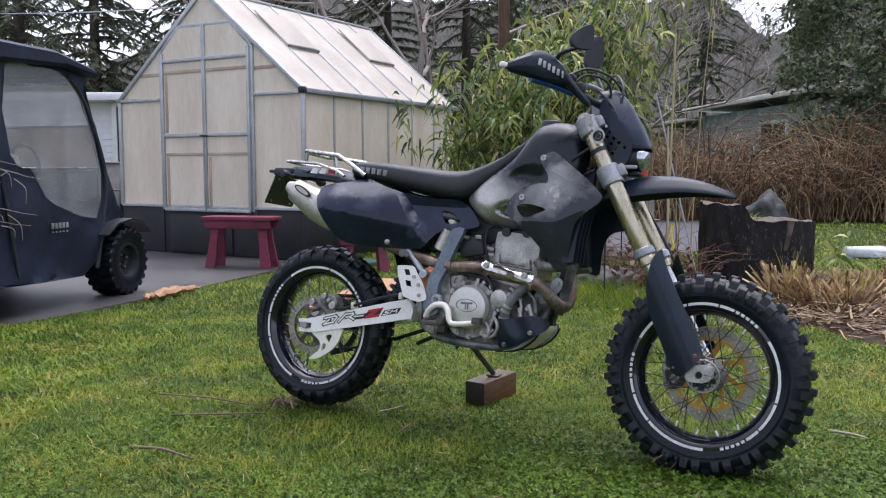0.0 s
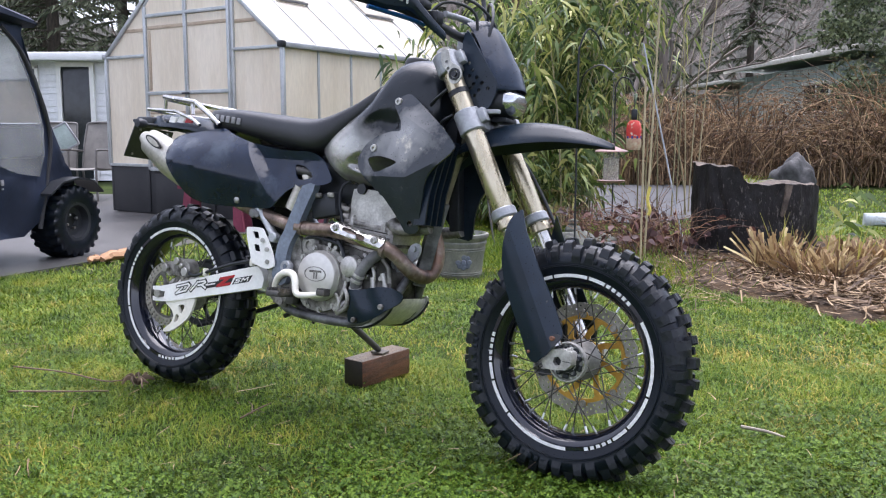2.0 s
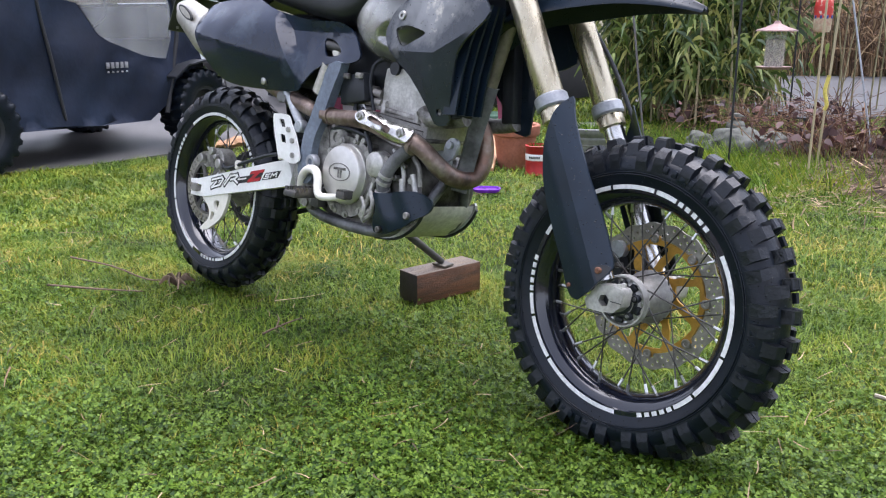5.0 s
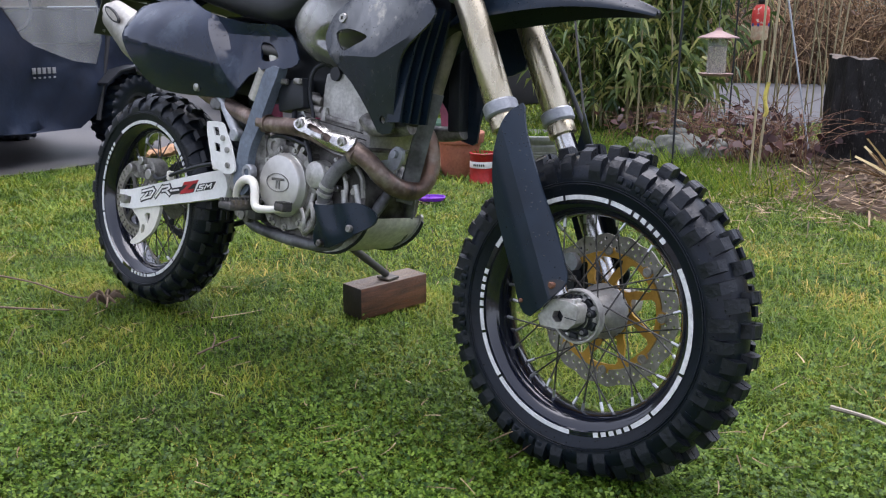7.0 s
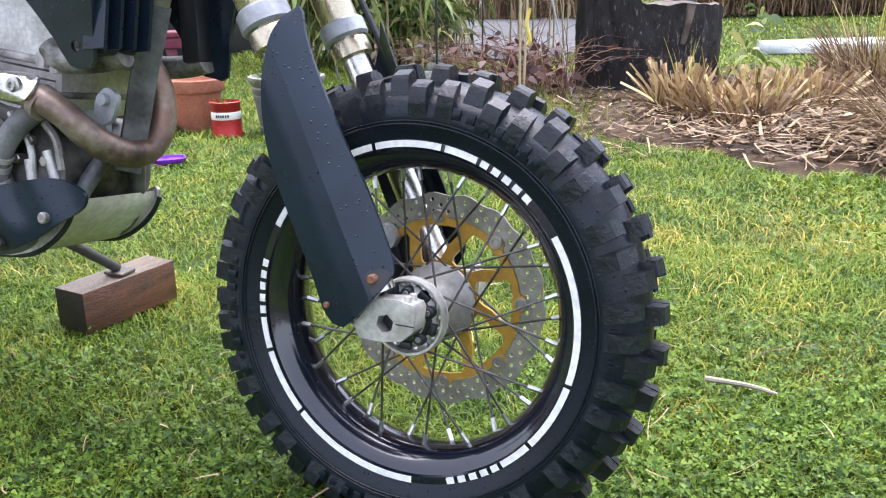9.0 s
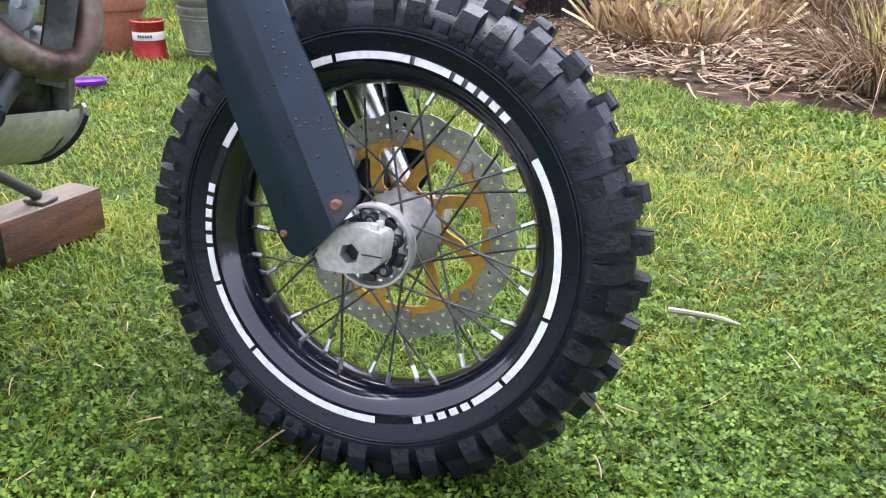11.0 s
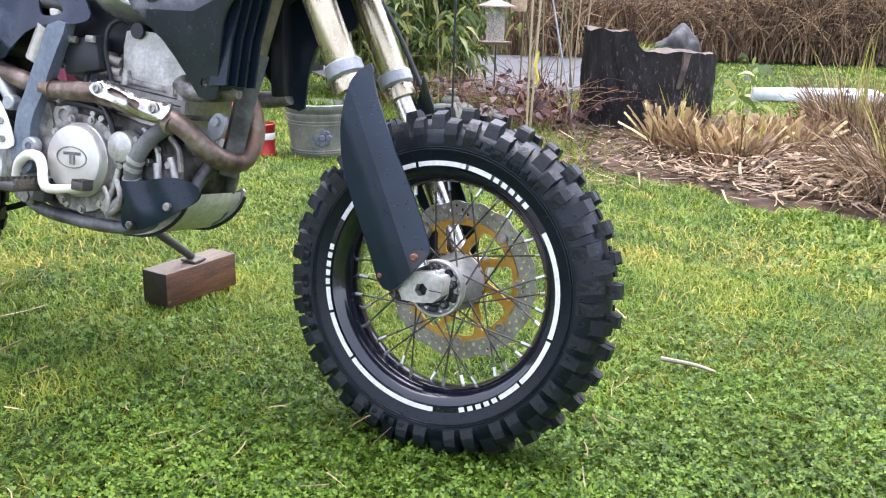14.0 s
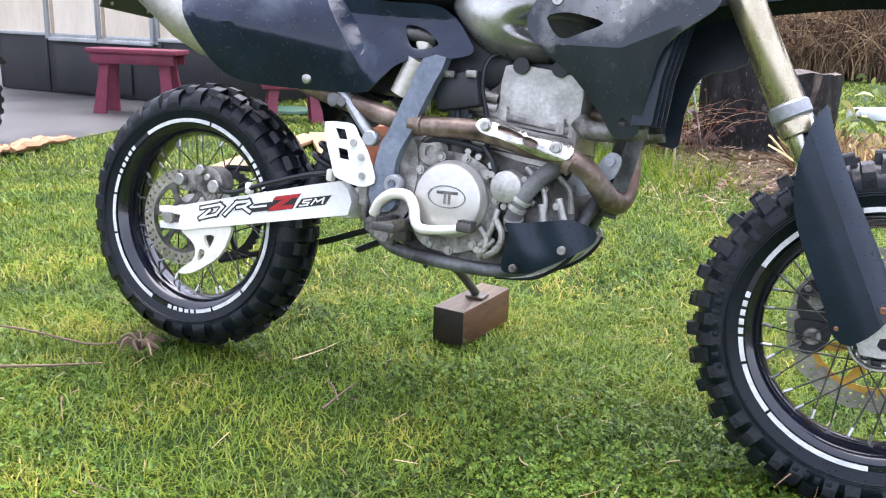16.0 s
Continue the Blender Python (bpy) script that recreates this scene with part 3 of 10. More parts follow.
def ribbons(paths, width, face_dir=None, tip=0.12):
    """Flat tapering strips: paths (n, k, 3), width (n,). Returns verts and quads."""
    n, k, _ = paths.shape
    t = paths[:, -1] - paths[:, 0]
    if face_dir is None:
        face_dir = np.random.normal(size=(n, 3))
    s = np.cross(t, face_dir)
    s /= np.linalg.norm(s, axis=1, keepdims=True) + 1e-9
    w = np.linspace(1.0, tip, k)[None, :, None] * width[:, None, None] * 0.5
    v = np.stack([paths - s[:, None] * w, paths + s[:, None] * w], 2).reshape(-1, 3)
    base = (np.arange(n) * 2 * k)[:, None, None] + (np.arange(k - 1) * 2)[None, :, None]
    f = (base + np.array([0, 1, 3, 2])[None, None]).reshape(-1, 4)
    return v, f


def prisms(paths, r0, r1, n=3):
    """Thin tapering stems of n sides: paths (m, k, 3); r0, r1 (m,)."""
    m, k, _ = paths.shape
    t = paths[:, -1] - paths[:, 0]
    t /= np.linalg.norm(t, axis=1, keepdims=True) + 1e-9
    ref = np.where(np.abs(t[:, 2:3]) > 0.8, np.array([[1.0, 0, 0]]), np.array([[0, 0, 1.0]]))
    a = np.cross(t, ref)
    a /= np.linalg.norm(a, axis=1, keepdims=True) + 1e-9
    b = np.cross(t, a)
    ang = np.arange(n) * 2 * np.pi / n
    rr = r0[:, None] + (r1 - r0)[:, None] * np.linspace(0, 1, k)[None]
    off = np.cos(ang)[None, :, None] * a[:, None] + np.sin(ang)[None, :, None] * b[:, None]
    v = (paths[:, :, None] + rr[:, :, None, None] * off[:, None]).reshape(-1, 3)
    base = (np.arange(m) * n * k)[:, None, None] + (np.arange(k - 1) * n)[None, :, None]
    q = np.array([[j, (j + 1) % n, n + (j + 1) % n, n + j] for j in range(n)])
    f = (base[:, :, None] + q[None, None]).reshape(-1, 4)
    return v, f


def joined(*vf):
    vs, fs, o = [], [], 0
    for v, f in vf:
        vs.append(v), fs.append(f + o)
        o += len(v)
    return np.concatenate(vs), np.concatenate(fs)

# ---- the motorcycle: x ahead, y to its left, z up, rear axle at the height AX ----
AX = 0.318
BIKE = Matrix.Translation((-0.467, 3.342, 0.297)) @ pose(0, 0, 0, 0, 0, -28) @ pose(0, 0, 0, 0, 1.37, 0) @ pose(0, 0, 0, -8.4) @ Matrix.Translation((0, 0, -AX))
bike = holder("motorcycle", "black dual-sport motorcycle with knobbly tyres propped on a side stand", "motorcycle", BIKE)


def bp(name, bm, materials, parent=None, label="", angle=38):
    """A part of the motorcycle, drawn with the rear axle as the origin."""
    bmesh.ops.translate(bm, verts=bm.verts[:], vec=(0, 0, AX))
    return part(name, bm, materials, parent or bike, label, angle)


def tread_block(prof, ln, skew):
    """One tapered tread block at the foremost point of a wheel; prof is its outline in (radius, y)."""
    bm = bmesh.new()
    r_low, r_top = min(p[0] for p in prof), max(p[0] for p in prof)
    sides = []
    for s in (-1, 1):
        row = []
        for r, y in prof:
            k = (r - r_low) / (r_top - r_low)
            row.append(bm.verts.new((r, y, s * ln * 0.5 * (1.0 - 0.22 * k) + skew * (abs(y) - 0.05))))
        sides.append(row)
    m = len(prof)
    bm.faces.new(sides[0]), bm.faces.new(sides[1][::-1])
    for j in range(m):
        bm.faces.new((sides[0][j], sides[1][j], sides[1][(j + 1) % m], sides[0][(j + 1) % m]))
    return mesh_of("tread_block", bm, M_TREAD, 30)


STRIPES = [(0, 2.8), (4.3, 7.1), (8.6, 11.4), (12.9, 15.7), (17.2, 20.0), (21.4, 32.8), (34.2, 57.6), (58.9, 106.8)]


def wheel(name, cx, carcass, rim_half, phase, right_flange, left_flange, n_knob, rows, label):
    """Spoked wheel: the hub carries tyre, rim, spokes, tape and discs."""
    hub = bmesh.new()
    lathe(hub, [(0.012, -0.075), (0.02, -0.075), (0.024, -0.062), (0.036, -0.055), (right_flange, -0.046), (right_flange + 0.003, -0.042), (right_flange, -0.038),
                (0.034, -0.03), (0.028, 0.0), (0.036, 0.022), (left_flange - 0.006, 0.036), (left_flange, 0.042), (left_flange, 0.047), (0.04, 0.055), (0.024, 0.07), (0.012, 0.07)], 40, (cx, 0, 0), closed=True)
    h = bp(name, hub, M_ALU, None, label)
    ty = bmesh.new()
    w = max(y for r, y in carcass) + 0.001
    half_prof = [(0.2215, rim_half - 0.002), (0.231, rim_half + 0.001)] + carcass
    prof = [(r, -y) for r, y in half_prof] + [(r, y) for r, y in half_prof[-2::-1]] + [(0.212, rim_half - 0.012), (0.212, -rim_half + 0.012)]
    lathe(ty, prof, 120, (cx, 0, 0), closed=True)
    for ph, outline_b, ln, skew in rows:
        block = tread_block(outline_b, ln, skew)
        for i in range(n_knob):
            ob = new("tread_block", block)
            ob.parent = h
            ob.matrix_basis = Matrix.Translation((cx, 0, AX)) @ Matrix.Rotation(-2 * math.pi * (i + ph) / n_knob, 4, "Y")
    # raised beads on the sidewall
    for r in (0.2475, 0.2515):
        lathe(ty, [(r - 0.0012, -w * 0.955 - 0.001), (r, -w * 0.965 - 0.002), (r + 0.0012, -w * 0.975 - 0.001)], 96, (cx, 0, 0))
    bp("tyre", ty, M_RUBBER, h, "worn black knobbly tyre beaded with rain", 30)
    # raised mark moulded into the front sidewall, as plain bars
    for i, wide in enumerate((2.6, 0.9, 2.4, 2.4, 2.4, 2.2, 0.9) if name.startswith("front") else ()):
        a0, a1 = radians(73.0 - 3.6 * i), radians(73.0 - 3.6 * i - wide)
        mk = bmesh.new()
        ring = [[mk.verts.new((cx + r * math.cos(t), -w * (0.93 + 0.07 * (r - 0.243) / 0.019) + d, r * math.sin(t))) for r, t in ((0.2545, a0), (0.2545, a1), (0.2620, a1), (0.2620, a0))] for d in (-0.0022, 0.003)]
        mk.faces.new(ring[0])
        for k in range(4):
            mk.faces.new((ring[0][k], ring[1][k], ring[1][(k + 1) % 4], ring[0][(k + 1) % 4]))
        bmesh.ops.recalc_face_normals(mk, faces=mk.faces[:])
        bp("sidewall_mark", mk, M_RUBBER, h)
    rm = bmesh.new()
    f = rim_half
    lathe(rm, [(0.2295, -f), (0.231, -f + 0.003), (0.222, -f + 0.006), (0.213, -f + 0.010), (0.199, -f + 0.026), (0.194, -0.012), (0.194, 0.012), (0.199, f - 0.026), (0.213, f - 0.010), (0.222, f - 0.006), (0.231, f - 0.003), (0.2295, f),
               (0.2185, f), (0.2165, f - 0.004), (0.2095, f - 0.007), (0.194, f - 0.024), (0.189, 0.012), (0.189, -0.012), (0.194, -f + 0.024), (0.2095, -f + 0.007), (0.2165, -f + 0.004), (0.2185, -f)], 120, (cx, 0, 0), closed=True)
    bp("rim", rm, M_RIM, h, "glossy black rim")
    # reflective tape on the flange
    for rep in range(3):
        for a0, a1 in STRIPES:
            st = bmesh.new()
            k = max(2, int((a1 - a0) / 3) + 1)
            inner, outer = [], []
            for i in range(k + 1):
                a = radians(phase + 120 * rep + a0 + (a1 - a0) * i / k)
                inner.append((cx + 0.2188 * math.cos(a), 0.2188 * math.sin(a)))
                outer.append((cx + 0.2272 * math.cos(a), 0.2272 * math.sin(a)))
            vi = [[st.verts.new((p[0], y, p[1])) for p in line] for line in (inner, outer) for y in (-f - 0.0022, -f - 0.0006)]
            for i in range(k):
                st.faces.new((vi[0][i], vi[0][i + 1], vi[2][i + 1], vi[2][i]))
                for a, b in ((0, 1), (2, 3)):
                    st.faces.new((vi[a][i], vi[a][i + 1], vi[b][i + 1], vi[b][i]))
            bp("reflective_stripe", st, M_TAPE, h)
    # laced spokes with bright nipples
    for i in range(36):
        side = -1 if i % 2 else 1
        fl = right_flange if side < 0 else left_flange
        y0 = -0.042 if side < 0 else 0.044
        a_r = 2 * math.pi * (i + 0.5) / 36
        lean = 0.95 if (i // 2) % 2 else -0.95
        a_h = a_r + lean
        p0 = Vector((cx + (fl - 0.005) * math.cos(a_h), y0, (fl - 0.005) * math.sin(a_h)))
        p1 = Vector((cx + 0.192 * math.cos(a_r), 0.010 * side, 0.192 * math.sin(a_r)))
        d = (p1 - p0).normalized()
        sp = bmesh.new()
        tube(sp, [p0, p1], 0.0017, 6)
        tube(sp, [p1 - d * 0.019, p1 - d * 0.001], 0.0033, 6, mi=1)
        bp("spoke", sp, [M_SPOKE, M_NIPPLE], h)
    return h


def tread(*rows):
    """Tread blocks of both sides; the far side is staggered by half a pitch."""
    out = []
    for ph, prof, ln, skew in rows:
        out += [(ph + 0.5, prof, ln, skew), (ph, [(r, -y) for r, y in prof], ln, skew)]
    return out


# the right side's pitch: a pair of shoulder blocks with buttresses, one block inside their gap, two split centre blocks
front_rows = tread((0.50, [(0.250, 0.0600), (0.268, 0.0640), (0.283, 0.0655), (0.2930, 0.0615), (0.2970, 0.0560), (0.3020, 0.046), (0.299, 0.043), (0.276, 0.044)], 0.026, 0.10),
                   (0.15, [(0.253, 0.0605), (0.270, 0.0645), (0.286, 0.0645), (0.2965, 0.0580), (0.3005, 0.0520), (0.3055, 0.040), (0.302, 0.037), (0.278, 0.038)], 0.024, -0.10),
                   (0.82, [(0.278, 0.0520), (0.302, 0.0490), (0.3080, 0.0450), (0.3160, 0.026), (0.313, 0.022), (0.292, 0.022)], 0.027, 0.0),
                   (0.40, [(0.295, 0.0012), (0.3225, 0.0012), (0.3240, 0.003), (0.3210, 0.021), (0.317, 0.024), (0.295, 0.026)], 0.027, 0.0),
                   (0.92, [(0.295, 0.0012), (0.3220, 0.0012), (0.3235, 0.003), (0.3215, 0.015), (0.318, 0.018), (0.295, 0.020)], 0.023, 0.0))
rear_rows = tread((0.0, [(0.248, 0.0640), (0.262, 0.0680), (0.274, 0.0665), (0.2835, 0.0600), (0.2880, 0.0545), (0.2955, 0.043), (0.291, 0.040), (0.270, 0.041)], 0.037, 0.10),
                  (0.5, [(0.252, 0.0645), (0.266, 0.0670), (0.278, 0.0640), (0.2875, 0.0560), (0.2920, 0.0490), (0.2985, 0.036), (0.294, 0.033), (0.273, 0.034)], 0.031, -0.10),
                  (0.25, [(0.276, 0.0460), (0.294, 0.0430), (0.2990, 0.0390), (0.3065, 0.019), (0.303, 0.016), (0.285, 0.016)], 0.037, 0.12),
                  (0.75, [(0.276, 0.0440), (0.295, 0.0410), (0.3000, 0.0370), (0.3070, 0.018), (0.303, 0.015), (0.285, 0.015)], 0.031, -0.12),
                  (0.02, [(0.288, 0.0015), (0.3110, 0.0015), (0.3125, 0.003), (0.3110, 0.014), (0.308, 0.0165), (0.288, 0.018)], 0.036, 0.0),
                  (0.52, [(0.288, 0.0015), (0.3110, 0.0015), (0.3125, 0.003), (0.3110, 0.012), (0.308, 0.0145), (0.288, 0.016)], 0.031, 0.0))
front_wheel = wheel("front_wheel", 1.461, [(0.243, 0.0580), (0.255, 0.0615), (0.267, 0.0605), (0.278, 0.0555), (0.288, 0.0460), (0.297, 0.0300), (0.3035, 0.0130), (0.3045, 0.0)], 0.052, -72, 0.049, 0.055, 18, front_rows, "silver alloy hub of the spoked front wheel")
rear_wheel = wheel("rear_wheel", 0.0, [(0.243, 0.0625), (0.255, 0.0655), (0.267, 0.0630), (0.278, 0.0545), (0.287, 0.0410), (0.2935, 0.0230), (0.2965, 0.0)], 0.058, 20, 0.05, 0.06, 14, rear_rows, "silver alloy hub of the spoked rear wheel")

# raised size marking and maker's bars on the front sidewall
def sidewall_text(txt, start, step, r, y, size):
    for i, ch in enumerate(txt):
        cu = bpy.data.curves.new("marking", "FONT")
        cu.body, cu.size, cu.extrude, cu.align_x, cu.align_y = ch, size, 0.0012, "CENTER", "CENTER"
        tmp = bpy.data.objects.new("marking", cu)
        me = bpy.data.meshes.new_from_object(tmp)
        bpy.data.objects.remove(tmp)
        a = radians(start - step * i)
        me.transform(Matrix.Translation((1.461 + r * math.cos(a), y, AX + r * math.sin(a))) @ Matrix.Rotation(-a + math.pi / 2, 4, "Y") @ Matrix.Rotation(math.pi / 2, 4, "X"))
        me.materials.append(M_RUBBER)
        ob = new("sidewall_marking", me)
        ob.parent = front_wheel


sidewall_text("120/90-17", 6, 4.4, 0.268, -0.064, 0.019)
for a0, cnt in ((79, 7), (205, 9), (262, 5)):
    for i in range(cnt):
        b = bmesh.new()
        a = radians(a0 - 4.2 * i)
        box(b, (1.461 + 0.268 * math.cos(a), -0.0625, 0.268 * math.sin(a)), (0.011, 0.0035, 0.014), Matrix.Rotation(-a + math.pi / 2, 3, "Y"), 0.0012)
        bp("sidewall_bar", b, M_RUBBER, front_wheel)


def holed_disc(bm, cx, r0, r1, y0, y1, rows, wave=0.0, waves=10):
    out = [(cx + (r1 + wave * math.cos(waves * a)) * math.cos(a), (r1 + wave * math.cos(waves * a)) * math.sin(a)) for a in (2 * math.pi * i / 120 for i in range(120))]
    holes = [ring_pts(cx, 0, r0, 60)]
    for r, n, hr, ph in rows:
        holes += [ring_pts(cx + r * math.cos(2 * math.pi * (i + ph) / n), r * math.sin(2 * math.pi * (i + ph) / n), hr, 8) for i in range(n)]
    plate(bm, out, y0, y1, holes)


b = bmesh.new()
holed_disc(b, 1.461, 0.118, 0.150, 0.060, 0.065, [(0.1425, 36, 0.0033, 0), (0.134, 36, 0.0033, 0.5), (0.1255, 36, 0.0033, 0)], 0.0022, 18)
bp("brake_disc", b, M_DISC, front_wheel, "large drilled steel brake disc")
b = bmesh.new()
slots = []
for i in range(8):
    a = 2 * math.pi * i / 8
    slots.append(rounded([(1.461 + r * math.cos(a + o), r * math.sin(a + o)) for r, o in ((0.058, 0.10), (0.078, -0.06), (0.106, -0.20), (0.108, 0.36), (0.080, 0.47), (0.058, 0.56))], 3))
tips = [(1.461 + (0.117 + 0.008 * (math.cos(8 * a) > 0.6)) * math.cos(a + 0.1), (0.117 + 0.008 * (math.cos(8 * a) > 0.6)) * math.sin(a + 0.1)) for a in (2 * math.pi * i / 160 for i in range(160))]
plate(b, tips, 0.056, 0.062, slots + [ring_pts(1.461, 0, 0.045, 30)])
bp("disc_carrier", b, M_GOLD, front_wheel, "gold anodised disc carrier")
for i in range(8):
    b = bmesh.new()
    a = 2 * math.pi * i / 8 + 0.1
    lathe(b, [(0.0, 0.055), (0.0045, 0.055), (0.0045, 0.0535), (0.0058, 0.0525), (0.0088, 0.0525), (0.0095, 0.054), (0.0095, 0.068), (0.0, 0.068)], 16, (1.461 + 0.119 * math.cos(a), 0, 0.119 * math.sin(a)))
    bp("disc_button", b, M_DISC, front_wheel)
b = bmesh.new()
holed_disc(b, 0.0, 0.083, 0.110, -0.080, -0.076, [(0.1040, 36, 0.0046, 0), (0.0930, 32, 0.0044, 0.5)], 0.0)
bp("brake_disc", b, M_DISC, rear_wheel, "drilled steel rear brake disc")
b = bmesh.new()
cut = [rounded([(r * math.cos(a + o), r * math.sin(a + o)) for r, o in ((0.042, 0.12), (0.076, 0.1), (0.077, 0.8), (0.042, 0.75))], 3) for a in (2 * math.pi * i / 6 for i in range(6))]
plate(b, ring_pts(0, 0, 0.0835, 60), -0.079, -0.075, cut + [ring_pts(0, 0, 0.03, 24)])
bp("disc_carrier", b, M_BLOCK, rear_wheel, "steel disc carrier")
b = bmesh.new()
disc(b, (1.461, 0), 0.0345, -0.046, -0.060, 32, round_off=0.004)
disc(b, (1.461, 0), 0.026, -0.058, -0.074, 24, round_off=0.004)
for i in range(5):
    a = 2 * math.pi * i / 5 + 0.35
    lathe(b, [(0.0, -0.0645), (0.0065, -0.0645), (0.0085, -0.062), (0.0085, -0.050)], 12, (1.461 + 0.0325 * math.cos(a), 0, 0.0325 * math.sin(a)))
    box(b, (1.461 + 0.0375 * math.cos(a + 0.6), -0.054, 0.0375 * math.sin(a + 0.6)), (0.010, 0.014, 0.016), Matrix.Rotation(-a - 0.6, 3, "Y"), 0.002)
bp("speed_sensor", b, M_DARK, front_wheel, "black bolted sensor cover on the hub")
for i in range(5):
    b = bmesh.new()
    a = 2 * math.pi * i / 5 + 0.35
    lathe(b, [(0.0, -0.0665), (0.0036, -0.0665), (0.0042, -0.0655), (0.0042, -0.063)], 8, (1.461 + 0.0325 * math.cos(a), 0, 0.0325 * math.sin(a)))
    bp("cover_screw", b, M_HOSE, front_wheel)
for i in range(18):
    b = bmesh.new()
    a = 2 * math.pi * (i + 0.3) / 18
    box(b, (1.461 + 0.0425 * math.cos(a), -0.050, 0.0425 * math.sin(a)), (0.006, 0.009, 0.009), Matrix.Rotation(-a + 0.4, 3, "Y"), 0.0025)
    bp("spoke_head", b, M_NIPPLE, front_wheel)
b = bmesh.new()
lathe(b, [(0.0475, -0.0600), (0.0505, -0.0600), (0.0520, -0.057), (0.0520, -0.047), (0.0475, -0.047)], 48, (1.461, 0, 0), closed=True)
bp("hub_ring", b, M_ALU, front_wheel)

# ---- fork, blades, axle lugs ----
TOP, LOW = Vector((1.028, 0, 0.792)), Vector((1.461, 0, 0.0))
ax = (LOW - TOP).normalized()
side_x = Vector((ax.z, 0, -ax.x)) * -1  # ahead of the fork leg


def on_leg(d, y=0.0, ahead=0.0):
    """A point d metres down the fork leg."""
    return TOP + ax * d + side_x * ahead + Vector((0, y, 0))


for y, sname in ((-0.102, "right"), (0.102, "left")):
    b = bmesh.new()
    tube(b, [on_leg(0.0, y), on_leg(0.02, y), on_leg(0.16, y), on_leg(0.22, y), on_leg(0.26, y), on_leg(0.485, y), on_leg(0.487, y), on_leg(0.515, y)],
         [0.0265, 0.0265, 0.0265, 0.0265, 0.0285, 0.0285, 0.0275, 0.0275], 28)
    leg = bp("fork_tube", b, M_FORK, None, "worn bronze fork tube")
    b = bmesh.new()
    tube(b, [on_leg(0.51, y), on_leg(0.60, y), on_leg(0.86, y)], 0.0225, 20)
    bp("slider", b, M_CHROME, leg, "chrome lower fork leg")
    b = bmesh.new()
    tube(b, [on_leg(0.474, y), on_leg(0.478, y), on_leg(0.498, y), on_leg(0.502, y)], [0.031, 0.0345, 0.0345, 0.031], 28)
    bp("collar", b, M_CLAMP, leg, "grey guard collar")
    b = bmesh.new()
    tube(b, [on_leg(0.503, y), on_leg(0.506, y), on_leg(0.528, y), on_leg(0.531, y)], [0.028, 0.0295, 0.0295, 0.026], 28)
    bp("seal_cap", b, M_FORK, leg)
    b = bmesh.new()
    tube(b, [on_leg(0.118, y), on_leg(0.132, y)], 0.0285, 24)
    bp("rubber_band", b, M_DARK, leg)
    b = bmesh.new()
    tube(b, [on_leg(-0.012, y), on_leg(-0.002, y), on_leg(0.0, y)], [0.018, 0.022, 0.0255], 20)
    bp("fork_cap", b, M_BOLT, leg)
    # axle lug with the hollow axle
    b = bmesh.new()
    s = 1 if y > 0 else -1
    lug = [(1.422, 0.001), (1.433, 0.017), (1.447, 0.036), (1.478, 0.040), (1.499, 0.036), (1.503, 0.030), (1.501, 0.003), (1.488, -0.010), (1.460, -0.015), (1.430, -0.015)]
    plate(b, lug, -0.130, -0.096, [ring_pts(1.463, 0.008, 0.0155, 24)], mirror=s > 0)
    bmesh.ops.bevel(b, geom=[e for e in b.edges if len(e.link_faces) == 2 and e.calc_face_angle(0) > 1.2], offset=0.0022, segments=2, affect="EDGES")
    plate(b, ring_pts(1.463, 0.008, 0.0165, 24), -0.1285, -0.110, [ring_pts(1.463, 0.008, 0.0120, 6, 0.3)], mirror=s > 0)
    for yy in (0.106, 0.122):
        tube(b, [(1.489, s * yy, 0.034), (1.489, s * yy, 0.0445), (1.489, s * yy, 0.0455)], [0.005, 0.005, 0.003], 8)
    bp("axle_lug", b, M_ALU, leg, "cast aluminium axle lug")
    # thin dark strip on the face stands in for the slot's shade
    b = bmesh.new()
    box(b, (1.4905, s * 0.1302, 0.010), (0.024, 0.0010, 0.0016), None)
    bp("clamp_slot", b, M_DARK, leg)
    b = bmesh.new()
    lathe(b, [(0.0, -0.108), (0.0125, -0.108), (0.0125, -0.07), (0.0, -0.07)], 20, (1.463, 0, 0.008))
    if s > 0:
        bmesh.ops.scale(b, verts=b.verts[:], vec=(1, -1, 1))
    bp("axle", b, M_DARK, leg)
    # plastic blade
    b = bmesh.new()
    blade = rounded([(1.318, 0.380), (1.326, 0.362), (1.340, 0.326), (1.384, 0.238), (1.424, 0.168), (1.456, 0.104), (1.469, 0.072), (1.462, 0.054), (1.454, 0.040), (1.438, 0.020), (1.421, 0.002),
                     (1.406, -0.004), (1.392, 0.002), (1.379, 0.018), (1.366, 0.050), (1.339, 0.103), (1.307, 0.168), (1.291, 0.220), (1.288, 0.270), (1.294, 0.318), (1.304, 0.358)], 2)
    # u runs ahead of the guard's crease, w down along it
    def blade_bulge(x, z):
        u = (x - 1.312) * 0.890 + (z - 0.309) * 0.455
        return 0.38 * max(0.0, u) + 13.0 * max(0.0, u) ** 2 + 0.30 * max(0.0, -u - 0.030)
    uw = [((x - 1.312) * 0.890 + (z - 0.309) * 0.455, (x - 1.312) * 0.455 - (z - 0.309) * 0.890) for x, z in blade]
    w0, w1 = min(p[1] for p in uw) + 1e-4, max(p[1] for p in uw) - 1e-4
    layers = [{}, {}]
    grid = []
    for k in range(49):
        w = w0 + (w1 - w0) * k / 48
